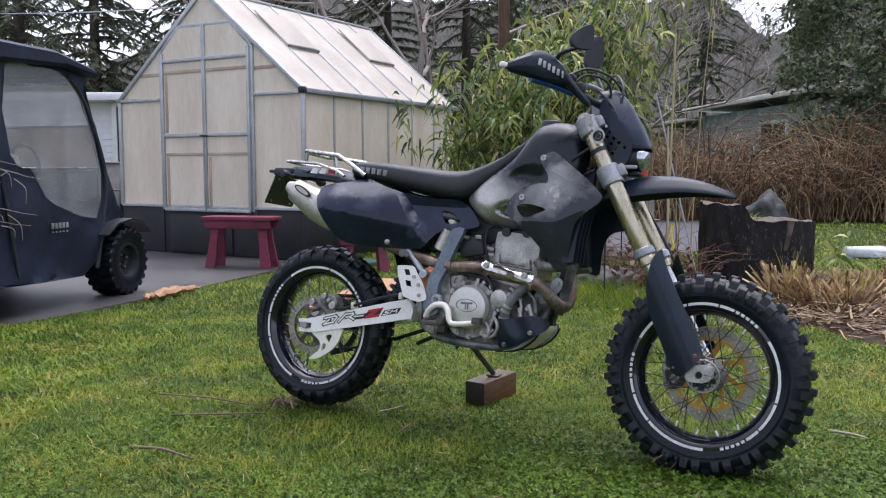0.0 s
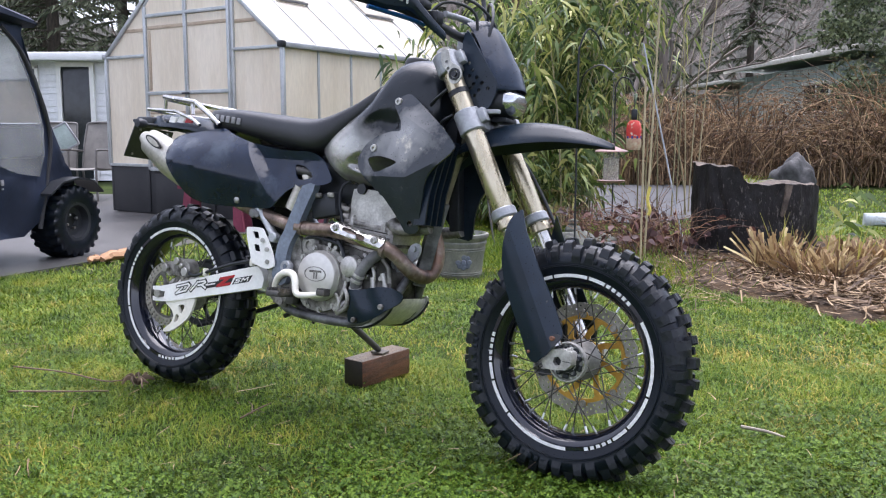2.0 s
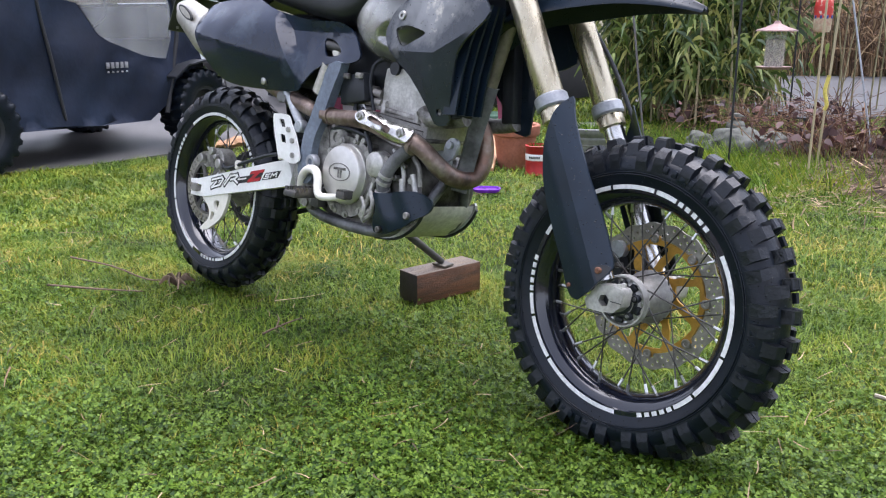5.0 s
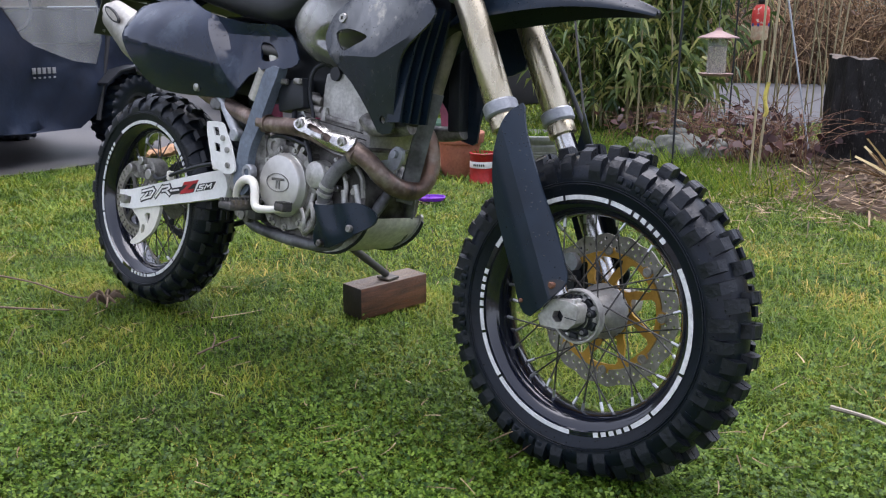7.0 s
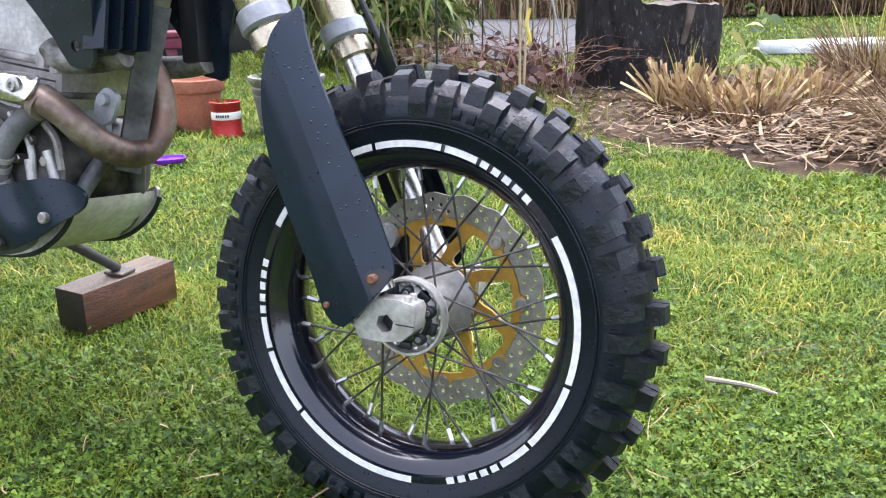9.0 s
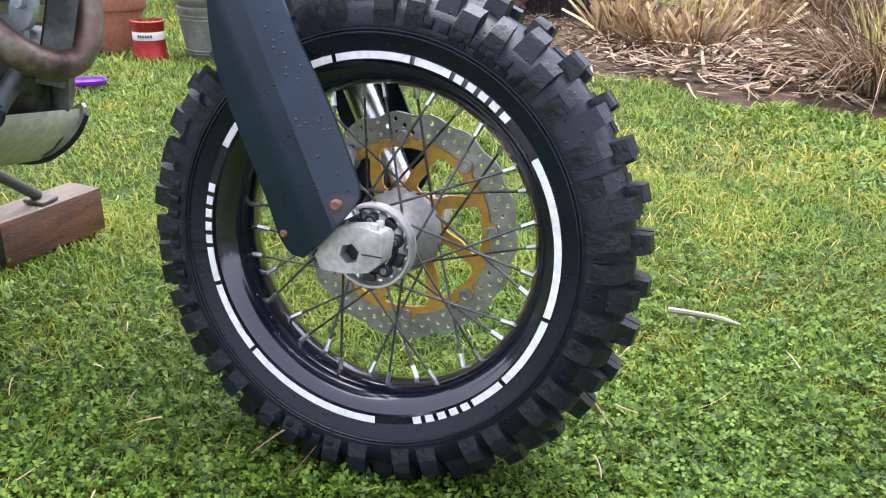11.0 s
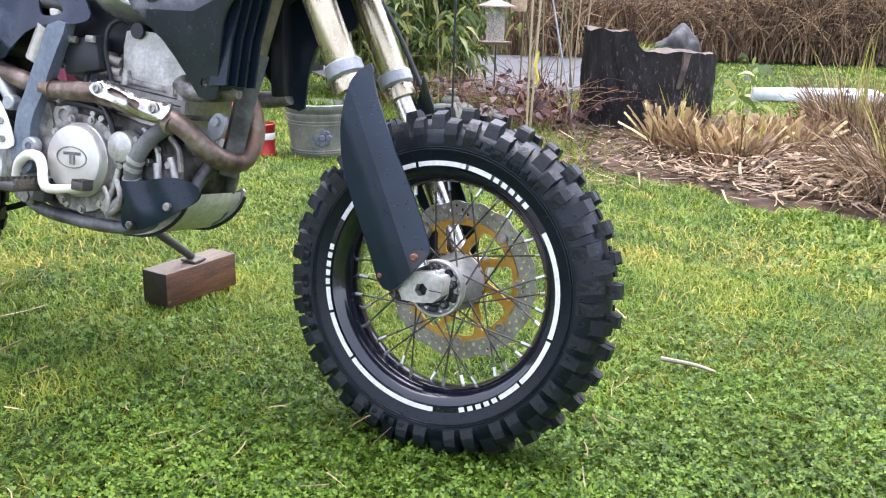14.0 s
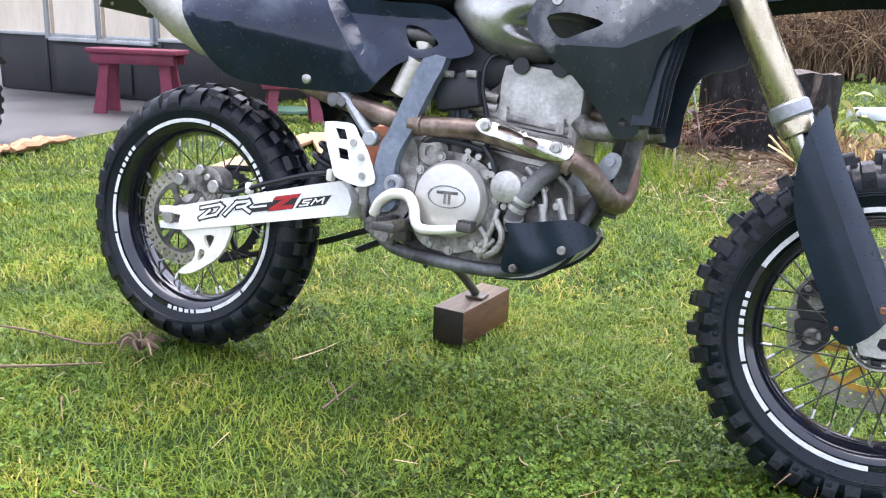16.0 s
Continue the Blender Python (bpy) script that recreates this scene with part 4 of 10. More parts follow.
        cross = [a[0] + (c[0] - a[0]) * (w - a[1]) / (c[1] - a[1]) for a, c in zip(uw, uw[1:] + uw[:1]) if (a[1] > w) != (c[1] > w)]
        lo, hi = min(cross), max(cross)
        m1, m2 = min(max(lo, -0.030), hi), min(max(lo, 0.0), hi)
        us = [lo + (m1 - lo) * q / 3 for q in range(3)] + [m1 + (m2 - m1) * q / 3 for q in range(3)] + [m2 + (hi - m2) * q / 7 for q in range(8)]
        grid.append([(1.312 + 0.890 * u + 0.455 * w, 0.309 + 0.455 * u - 0.890 * w) for u in us])
    def corner(k, p):
        key = (round(p[0], 5), round(p[1], 5))
        if key not in layers[k]:
            layers[k][key] = b.verts.new((p[0], -s * (-0.148 + 0.005 * k + blade_bulge(*p)), p[1]))
        return layers[k][key]
    for k in (0, 1):
        for r0, r1 in zip(grid, grid[1:]):
            for q in range(len(r0) - 1):
                ring = []
                for p in (r0[q], r0[q + 1], r1[q + 1], r1[q]):
                    c = corner(k, p)
                    if c not in ring:
                        ring.append(c)
                if len(ring) > 2 and not b.faces.get(ring):
                    b.faces.new(ring)
    rim = [(p0, p1) for p0, p1 in [(r0[q], r1[q]) for r0, r1 in zip(grid, grid[1:]) for q in (0, -1)] + [(row[q], row[q + 1]) for row in (grid[0], grid[-1]) for q in range(len(row) - 1)]]
    for p0, p1 in rim:
        ring = [corner(0, p0), corner(0, p1), corner(1, p1), corner(1, p0)]
        if len(set(ring)) == 4 and not b.faces.get(ring):
            b.faces.new(ring)
    bp("fork_guard", b, M_PLAST, leg, "black plastic fork guard covered in raindrops", 17)
    # black plate on the face stands in for the notch's dark hollow
    b = bmesh.new()
    plate(b, rounded([(1.441, 0.068), (1.452, 0.075), (1.467, 0.072), (1.462, 0.056), (1.454, 0.044), (1.449, 0.052)], 2), -0.1488, -0.147, bulge=blade_bulge, mirror=s > 0)
    bp("guard_notch", b, M_BLACKINK, leg)
    for px, pz, r in ((1.450, 0.064, 0.0062), (1.388, 0.022, 0.0042)):
        b = bmesh.new()
        yb = -0.148 + blade_bulge(px, pz)
        lathe(b, [(0.0, yb - 0.005), (r * 0.7, yb - 0.005), (r, yb - 0.003), (r, yb + 0.004)], 12, (px, 0, pz))
        if s > 0:
            bmesh.ops.scale(b, verts=b.verts[:], vec=(1, -1, 1))
        bp("guard_bolt", b, M_RUST, leg, "rusty bolt")

# triple clamps
for d, h, name in ((0.215, 0.032, "lower_triple_clamp"), (0.035, 0.030, "upper_triple_clamp")):
    b = bmesh.new()
    for y in (-0.102, 0.102):
        tube(b, [on_leg(d - h, y), on_leg(d - h + 0.003, y), on_leg(d + h - 0.003, y), on_leg(d + h, y)], [0.034, 0.0365, 0.0365, 0.034], 28)
    c = on_leg(d, 0, -0.005)
    box(b, c, (0.055, 0.19, h * 1.5), Matrix.Rotation(math.atan2(ax.x, -ax.z) * -1, 3, "Y"), 0.008)
    for y in (-0.102, 0.102):
        e = on_leg(d, y, 0.040)
        box(b, e, (0.03, 0.026, h * 1.3), Matrix.Rotation(math.atan2(ax.x, -ax.z) * -1, 3, "Y"), 0.006)
    bp(name, b, M_CLAMP, None, "cast grey triple clamp")
b = bmesh.new()
box(b, on_leg(0.215, -0.09, 0.068), (0.045, 0.012, 0.012), None, 0.003)
bp("fender_stay", b, M_CLAMP)
# lamp bracket on the upper leg
b = bmesh.new()
br = rounded([(1.046, 0.790), (1.066, 0.792), (1.078, 0.760), (1.104, 0.748), (1.116, 0.725), (1.104, 0.703), (1.082, 0.705), (1.074, 0.730), (1.052, 0.752)], 3)
plate(b, br, -0.147, -0.142, [ring_pts(1.066, 0.760, 0.005, 10), ring_pts(1.072, 0.742, 0.005, 10)])
bp("lamp_bracket", b, M_ALU, None, "drilled aluminium lamp bracket")
b = bmesh.new()
lathe(b, [(0.011, -0.152), (0.0165, -0.152), (0.0165, -0.144), (0.011, -0.144)], 24, (1.095, 0, 0.726), closed=True)
disc(b, (1.095, 0.726), 0.008, -0.155, -0.144, 14)
bp("bracket_grommet", b, M_DARK)

# brake caliper on the left leg, hose guide
b = bmesh.new()
plate(b, rounded([(1.326, 0.052), (1.350, 0.078), (1.384, 0.064), (1.392, 0.020), (1.386, 0.006), (1.330, 0.006)], 3), 0.040, 0.095)
plate(b, rounded([(1.330, -0.002), (1.386, -0.002), (1.390, -0.018), (1.378, -0.052), (1.345, -0.062), (1.328, -0.024)], 3), 0.040, 0.095)
plate(b, rounded([(1.340, 0.040), (1.376, 0.040), (1.378, -0.034), (1.344, -0.034)], 3), 0.046, 0.090)
plate(b, rounded([(1.372, 0.09), (1.410, 0.10), (1.425, 0.03), (1.385, 0.02)], 3), 0.072, 0.09)
bmesh.ops.bevel(b, geom=[e for e in b.edges if len(e.link_faces) == 2 and e.calc_face_angle(0) > 1.2], offset=0.003, segments=2, affect="EDGES")
fcal = bp("front_caliper", b, M_DARK, None, "black brake caliper")
for px, pz, r in ((1.356, 0.038, 0.015), (1.358, -0.028, 0.015), (1.338, 0.058, 0.006), (1.336, -0.046, 0.006), (1.384, 0.050, 0.006)):
    b = bmesh.new()
    lathe(b, [(0.0, 0.036), (r * 0.55, 0.036), (r * 0.6, 0.032), (r, 0.032), (r * 1.1, 0.036), (r * 1.1, 0.05)], 18, (px, 0, pz))
    bp("caliper_bolt", b, M_CASE, fcal)
b = bmesh.new()
plate(b, rounded([(1.352, 0.085), (1.372, 0.100), (1.392, 0.085), (1.385, 0.066), (1.36, 0.066)], 3), 0.04, 0.06)
bp("caliper_bracket", b, M_CLAMP)
b = bmesh.new()
tube(b, [(1.18, 0.09, 0.56), (1.235, 0.13, 0.47), (1.30, 0.14, 0.36), (1.36, 0.135, 0.25), (1.375, 0.12, 0.12), (1.365, 0.10, 0.07)], 0.005, 8, 6)
bp("brake_hose", b, M_DARK)

# ---- front fender ----
b = bmesh.new()
stn = [(0.985, 0.475, 0.050, 0.020), (1.05, 0.535, 0.058, 0.030), (1.11, 0.580, 0.066, 0.045), (1.169, 0.606, 0.072, 0.062), (1.252, 0.621, 0.074, 0.064), (1.343, 0.619, 0.068, 0.052), (1.415, 0.604, 0.056, 0.036), (1.47, 0.583, 0.038, 0.018), (1.507, 0.565, 0.012, 0.004)]
rows = []
for x, zt, hw, drop in stn:
    row = []
    for j in range(13):
        v = -1 + j / 6
        ridge = 0.007 * math.exp(-((abs(v) - 0.55) / 0.12) ** 2)
        row.append((x, v * hw, zt - drop * abs(v) ** 2.2 + ridge))
    rows.append(row)
fine_rows = []
for j in range(13):
    fine_rows.append(smooth_path([r[j] for r in rows], 3))
sheet(b, [[fine_rows[j][i] for j in range(13)] for i in range(len(fine_rows[0]))], 0.004)
bp("front_fender", b, M_PLAST, None, "long black plastic front fender", 50)

# ---- headlamp mask, lens, screen ----
b = bmesh.new()
prof = [(1.078, 0.905, 0.030), (1.108, 0.902, 0.046), (1.150, 0.860, 0.062), (1.185, 0.805, 0.074), (1.212, 0.760, 0.080), (1.228, 0.722, 0.080), (1.232, 0.712, 0.074)]
rows = []
for x, z, hw in prof:
    rows.append([(x - 0.05 * abs(v) ** 2.4, v * hw, z - 0.012 * abs(v) ** 2) for v in np.linspace(-1, 1, 13)])
fine = [smooth_path([r[j] for r in rows], 3) for j in range(13)]
sheet(b, [[fine[j][i] for j in range(13)] for i in range(len(fine[0]))], 0.004)
bp("visor", b, M_SCREEN, None, "smoked black fly screen", 50)
for s in (False, True):
    b = bmesh.new()
    holes = [ring_pts(px, pz, 0.0055, 8) for px, pz in ((1.098, 0.770), (1.112, 0.750), (1.128, 0.730), (1.146, 0.715), (1.165, 0.700), (1.104, 0.735), (1.120, 0.712), (1.138, 0.695), (1.110, 0.700), (1.127, 0.680))]
    plate(b, rounded([(1.070, 0.832), (1.083, 0.860), (1.120, 0.815), (1.170, 0.745), (1.190, 0.712), (1.180, 0.660), (1.150, 0.628), (1.105, 0.630), (1.088, 0.690), (1.075, 0.770)], 2), -0.079, -0.074, holes, bulge=lambda x, z: -0.02 * max(0.0, (x - 1.08) / 0.1) * max(0.0, (1.2 - x) / 0.12), mirror=s)
    bp("mask_side", b, M_PLAST, None, "drilled black mask side")
b = bmesh.new()
loft(b, [oval(1.13, 0, 0.715, 0.63, 0.075), oval(1.19, 0, 0.712, 0.632, 0.062), oval(1.205, 0, 0.708, 0.636, 0.056)])
lamp = bp("headlamp", b, M_DARK, None, "black headlamp shell")
b = bmesh.new()
loft(b, [oval(1.200, 0, 0.712, 0.636, 0.058, 28), oval(1.214, 0, 0.708, 0.640, 0.054, 28), oval(1.224, 0, 0.70, 0.648, 0.044, 28), oval(1.228, 0, 0.69, 0.658, 0.03, 28)])
bp("lens", b, M_LENS, lamp, "bright faceted headlamp lens")
b = bmesh.new()
box(b, (1.180, 0, 0.624), (0.05, 0.07, 0.014), None, 0.005)
bp("mask_foot", b, M_DARK)

# ---- handlebar, guards, levers, mirrors ----
b = bmesh.new()
tube(b, [(0.868, -0.385, 0.897), (0.945, -0.25, 0.890), (1.01, -0.15, 0.868), (1.055, -0.08, 0.845), (1.06, 0, 0.845), (1.055, 0.08, 0.845), (1.01, 0.15, 0.868), (0.945, 0.25, 0.890), (0.868, 0.385, 0.897)], 0.012, 14, 5)
bar = bp("handlebar", b, M_DARK, None, "black handlebar")
b = bmesh.new()
for y in (-0.035, 0.035):
    box(b, (1.055, y, 0.84), (0.045, 0.03, 0.05), None, 0.006)
tube(b, [(1.035, -0.13, 0.895), (1.04, 0.0, 0.905), (1.035, 0.13, 0.895)], 0.009, 12, 5)
bp("bar_clamp", b, M_CLAMP, None, "alloy handlebar clamp")
for s in (-1, 1):
    b = bmesh.new()
    tube(b, [(0.870, s * 0.38, 0.897), (0.935, s * 0.27, 0.891)], 0.016, 16)
    bp("grip", b, M_DARK, bar)
    b = bmesh.new()
    stn = [((0.868, -0.404), 0.905, 0.884, 0.006), ((0.882, -0.390), 0.916, 0.883, 0.012), ((0.905, -0.360), 0.938, 0.879, 0.018), ((0.928, -0.328), 0.959, 0.872, 0.022), ((0.950, -0.298), 0.962, 0.867, 0.023), ((0.974, -0.266), 0.948, 0.871, 0.021),
           ((0.992, -0.242), 0.928, 0.876, 0.018), ((1.008, -0.220), 0.903, 0.864, 0.014), ((1.027, -0.194), 0.876, 0.842, 0.011), ((1.056, -0.155), 0.838, 0.814, 0.009)]
    secs = []
    for (x, y), zt, zb, t in stn:
        # a flat-sided section with a ridge along its upper third
        ring = []
        for u, h in ((0, 0.0), (0.7, 0.10), (1.0, 0.35), (1.0, 0.62), (0.75, 0.85), (0.25, 1.0), (-0.25, 1.0), (-0.6, 0.85), (-0.7, 0.5), (-0.5, 0.1)):
            ring.append((x + 0.80 * t * u, -s * (y - 0.59 * t * u), zb + (zt - zb) * h))
        secs.append(ring)
    loft(b, [[tuple(p) for p in r] for r in zip(*[smooth_path(list(col), 3) for col in zip(*secs)])])
    hg = bp("handguard", b, M_PLAST, bar, "black plastic handguard", 26)
    b = bmesh.new()
    box(b, (0.862, s * 0.410, 0.897), (0.022, 0.018, 0.016), Matrix.Rotation(s * -0.94, 3, 'Z'), 0.004)
    bp("bar_end", b, M_WHITE, bar, "white bar end")
    b = bmesh.new()
    tube(b, [(1.01, s * 0.19, 0.850), (0.985, s * 0.235, 0.858), (0.925, s * 0.335, 0.866)], 0.006, 8, 4, flat=1.6)
    bp("lever", b, M_BLUE if s < 0 else M_DARK, bar, "blue anodised lever" if s < 0 else "black lever")
    b = bmesh.new()
    box(b, (1.015, s * 0.155, 0.878), (0.05, 0.035, 0.035), None, 0.008)
    box(b, (1.0, s * 0.19, 0.905), (0.035, 0.04, 0.022), None, 0.006)
    bp("switch_block", b, M_DARK, bar)
# maker's mark on the right guard: plain slanted bars
for i, (w, lean_b) in enumerate(((0.011, 0.3), (0.010, 0.1), (0.010, 0.1), (0.010, 0.1), (0.010, 0.0), (0.006, -0.1))):
    b = bmesh.new()
    f0 = 0.931 + i * 0.0102
    yy = -0.405 + (f0 - 0.870) * 1.35
    box(b, (f0 + 0.0205, yy - 0.0152, 0.921 - i * 0.0050), (w, 0.003, 0.021), Matrix.Rotation(0.93, 3, "Z") @ Matrix.Rotation(lean_b * 0.5, 3, "Y"), 0.001)
    bp("maker_bar", b, M_LETTER, bar)
# mirrors
b = bmesh.new()
tube(b, [(0.965, -0.22, 0.915), (0.968, -0.235, 0.958), (0.99, -0.25, 0.972), (1.035, -0.25, 0.985)], 0.007, 10, 5)
mir = bp("mirror_stalk", b, M_DARK, None, "black mirror stalk")
b = bmesh.new()
secs = []
for t, sc in ((-0.022, 0.6), (-0.014, 0.92), (0.0, 1.0), (0.008, 0.95)):
    secs.append([(1.052 + t * 0.75 + p[0], -0.255 - t * 0.65, 1.015 + p[1]) for p in rounded([(-0.034 * sc, -0.022 * sc), (-0.036 * sc, 0.012 * sc), (0.012 * sc, 0.040 * sc), (0.034 * sc, 0.026 * sc), (0.030 * sc, -0.036 * sc), (-0.01 * sc, -0.036 * sc)], 3)])
loft(b, secs)
bp("mirror_head", b, M_DARK, mir, "black folding mirror")
b = bmesh.new()
tube(b, [(0.985, 0.20, 0.905), (0.975, 0.22, 0.96), (0.945, 0.245, 1.01), (0.93, 0.25, 1.06)], 0.007, 10, 5)
mir2 = bp("mirror_stalk", b, M_DARK, None, "black mirror stalk")
b = bmesh.new()
loft(b, [[(0.925 + t * 0.75 + p[0], 0.25 - t * 0.65, 1.105 + p[1]) for p in rounded([(-0.034 * sc, -0.05 * sc), (-0.03 * sc, 0.05 * sc), (0.02 * sc, 0.06 * sc), (0.034 * sc, -0.02 * sc), (0.02 * sc, -0.056 * sc)], 3)] for t, sc in ((-0.018, 0.6), (-0.01, 0.95), (0.0, 1.0), (0.008, 0.95))])
bp("mirror_head", b, M_DARK, mir2, "black folding mirror")
# cables
for pts in ([(0.985, -0.18, 0.915), (1.03, -0.10, 0.955), (1.10, -0.04, 0.93), (1.13, 0.02, 0.85), (1.10, 0.06, 0.72)], [(1.0, 0.18, 0.91), (1.05, 0.08, 0.97), (1.11, 0.0, 0.94), (1.13, -0.04, 0.86), (1.08, -0.05, 0.70)],
            [(0.99, -0.16, 0.88), (1.03, -0.12, 0.93), (1.09, -0.06, 0.91), (1.09, -0.04, 0.80)], [(1.06, -0.12, 0.69), (1.03, -0.115, 0.67), (1.0, -0.10, 0.65), (0.98, -0.05, 0.62)], [(1.085, -0.12, 0.62), (1.045, -0.11, 0.60), (1.03, -0.06, 0.58)]):
    b = bmesh.new()
    tube(b, pts, 0.0045, 8, 6)
    bp("cable", b, M_DARK)

# ---- tank, shrouds, seat, side panels ----
b = bmesh.new()
stn = [(0.612, 0.528, 0.500, 0.060), (0.625, 0.545, 0.485, 0.085), (0.66, 0.575, 0.445, 0.105), (0.70, 0.605, 0.420, 0.117), (0.745, 0.640, 0.410, 0.124), (0.79, 0.682, 0.408, 0.126), (0.825, 0.732, 0.408, 0.124), (0.855, 0.772, 0.41, 0.120), (0.89, 0.788, 0.42, 0.116),
       (0.94, 0.790, 0.45, 0.112), (0.98, 0.778, 0.50, 0.106), (1.008, 0.745, 0.56, 0.098), (1.024, 0.700, 0.61, 0.085)]
secs = [oval(x, 0, zt, zb, hw, 128, 2.9) for x, zt, zb, hw in stn]
fine = [smooth_path([r[j] for r in secs], 5) for j in range(128)]
loft(b, [[fine[j][i] for j in range(128)] for i in range(len(fine[0]))])
def hollow(p, c, rx, rz, turn, depth):
    """How far a hollow of that size presses the side in at a point."""
    dx, dz = p.x - c[0], p.z - c[1]
    u, w = (dx * math.cos(turn) + dz * math.sin(turn)) / rx, (dz * math.cos(turn) - dx * math.sin(turn)) / rz
    q = 1.0 - (u * u + w * w)
    q = min(1.0, max(0.0, q) * 1.5)
    return depth * q * q * (3 - 2 * q)
for v in b.verts:
    if abs(v.co.y) > 0.05:
        k = max(hollow(v.co, (0.850, 0.592), 0.070, 0.036, 0.12, 0.018), hollow(v.co, (0.845, 0.476), 0.105, 0.032, 0.0, 0.026))
        v.co.y -= math.copysign(k, v.co.y)
tank = bp("fuel_tank", b, M_TANK, None, "dark translucent plastic fuel tank, rubbed, with painted sky sheen", 170)
b = bmesh.new()
lathe(b, [(0.0, 0.802), (0.028, 0.802), (0.036, 0.798), (0.040, 0.788), (0.040, 0.77)], 28, (0.878, 0, 0), axis="z")
bp("filler_cap", b, M_DARK, tank, "black filler cap")


def shroud_bulge(x, z):
    """The main face leans back a little, with a strip above the ridge and a tucked-in foot below the lower crease."""
    front = min(1.0, max(0.0, (x - 0.80) / 0.32))
    ridge, low = 0.618 - 0.49 * (x - 0.932), 0.440 + 0.45 * max(0.0, x - 0.98)
    return -(0.034 + 0.040 * front ** 0.8) + 0.13 * max(0.0, z - low) + 0.34 * max(0.0, z - ridge) + 0.20 * max(0.0, low - z)


outline = [(0.896, 0.656), (0.918, 0.674), (0.942, 0.677), (0.992, 0.643), (1.073, 0.585), (1.128, 0.538), (1.134, 0.520), (1.118, 0.501), (1.075, 0.470), (1.050, 0.440), (1.040, 0.400), (1.030, 0.345), (1.024, 0.300), (1.008, 0.288), (0.980, 0.290),
           (0.955, 0.325), (0.899, 0.385), (0.845, 0.422), (0.806, 0.455), (0.795, 0.480), (0.800, 0.505), (0.822, 0.535), (0.861, 0.556), (0.905, 0.568), (0.936, 0.570), (0.932, 0.600), (0.905, 0.635)]
opening = rounded([(0.834, 0.486), (0.862, 0.497), (0.898, 0.494), (0.942, 0.481), (0.905, 0.463), (0.866, 0.451)], 3)
drain = ring_pts(0.995, 0.316, 0.008, 12)
for s in (False, True):
    b = bmesh.new()
    plate(b, rounded(outline, 2), -0.110, -0.104, [opening, drain], bulge=shroud_bulge, grid=0.014, mirror=s, lines=[[(x, 0.618 - 0.49 * (x - 0.932)) for x in np.linspace(0.945, 1.112, 16)], [(x, 0.440 + 0.45 * max(0.0, x - 0.98)) for x in np.linspace(0.862, 1.066, 18)]])
    sh = bp("radiator_shroud", b, M_SHROUD, None, "scuffed dark plastic radiator shroud with painted sky sheen", 13)
    for px, pz in ((0.907, 0.655), (0.850, 0.519)):
        b = bmesh.new()
        y = -0.110 + shroud_bulge(px, pz) - 0.002
        lathe(b, [(0.0, y + 0.001), (0.0035, y + 0.001), (0.004, y - 0.003), (0.0095, y - 0.003), (0.011, y), (0.011, y + 0.008)], 18, (px, 0, pz))
        if s:
            bmesh.ops.scale(b, verts=b.verts[:], vec=(1, -1, 1))
        bp("shroud_bolt", b, M_BOLT, sh)
    # louvres and radiator inside the shroud
    b = bmesh.new()
    for i in range(4):
        plate(b, [(1.010, 0.312), (1.046 + 0.004 * i, 0.316), (1.052 + 0.004 * i, 0.40), (1.066 + 0.004 * i, 0.47), (1.092, 0.548), (1.050, 0.552), (1.020, 0.42)], -0.148 + 0.023 * i, -0.142 + 0.023 * i, mirror=s)
    if s:
        b.free()
        b = bmesh.new()
        plate(b, rounded([(0.985, 0.365), (1.002, 0.298), (1.035, 0.284), (1.060, 0.288), (1.062, 0.350), (1.076, 0.411), (1.102, 0.435), (1.165, 0.457), (1.150, 0.540), (1.0, 0.52)], 2), 0.100, 0.106)
    bp("radiator_cowl" if s else "radiator_louvres", b, M_PLAST, sh, "dark radiator cowl" if s else "black radiator louvres")
    b = bmesh.new()
    box(b, (1.000, (0.100 if s else -0.100), 0.43), (0.035, 0.065, 0.25), Matrix.Rotation(-0.12, 3, "Y"), 0.006)
    bp("radiator", b, M_DARK, sh)
    b = bmesh.new()
    tube(b, [(0.905, (0.10 if s else -0.10), 0.315), (0.93, (0.10 if s else -0.10), 0.297), (0.985, (0.095 if s else -0.095), 0.300), (1.03, (0.09 if s else -0.09), 0.310)], 0.018, 14, 4)
    bp("radiator_tank", b, M_CASE, sh, "alloy radiator end tank")

b = bmesh.new()
stn = [(0.10, 0.622, 0.590, 0.050), (0.13, 0.636, 0.580, 0.080), (0.20, 0.638, 0.566, 0.098), (0.279, 0.634, 0.550, 0.108), (0.401, 0.624, 0.526, 0.115), (0.50, 0.615, 0.510, 0.120), (0.58, 0.612, 0.500, 0.122), (0.63, 0.622, 0.510, 0.116), (0.68, 0.642, 0.548, 0.104), (0.73, 0.668, 0.600, 0.088), (0.78, 0.706, 0.650, 0.070), (0.815, 0.735, 0.690, 0.052), (0.838, 0.752, 0.722, 0.034)]
secs = [oval(x, 0, zt, zb, hw, 32, 3.4) for x, zt, zb, hw in stn]
fine = [smooth_path([r[j] for r in secs], 3) for j in range(32)]
loft(b, [[fine[j][i] for j in range(32)] for i in range(len(fine[0]))])
seat = bp("seat", b, M_SEAT, None, "long black vinyl seat with a faded maker's mark", 60)
for i in range(6):
    b = bmesh.new()
    x = 0.155 + i * 0.026
    box(b, (x, -0.1015 - i * 0.0016, 0.604 - i * 0.0028), (0.017, 0.004, 0.021), Matrix.Rotation(0.1, 3, "Y"), 0.001)
    bp("seat_mark", b, M_SEATLETTER, seat)


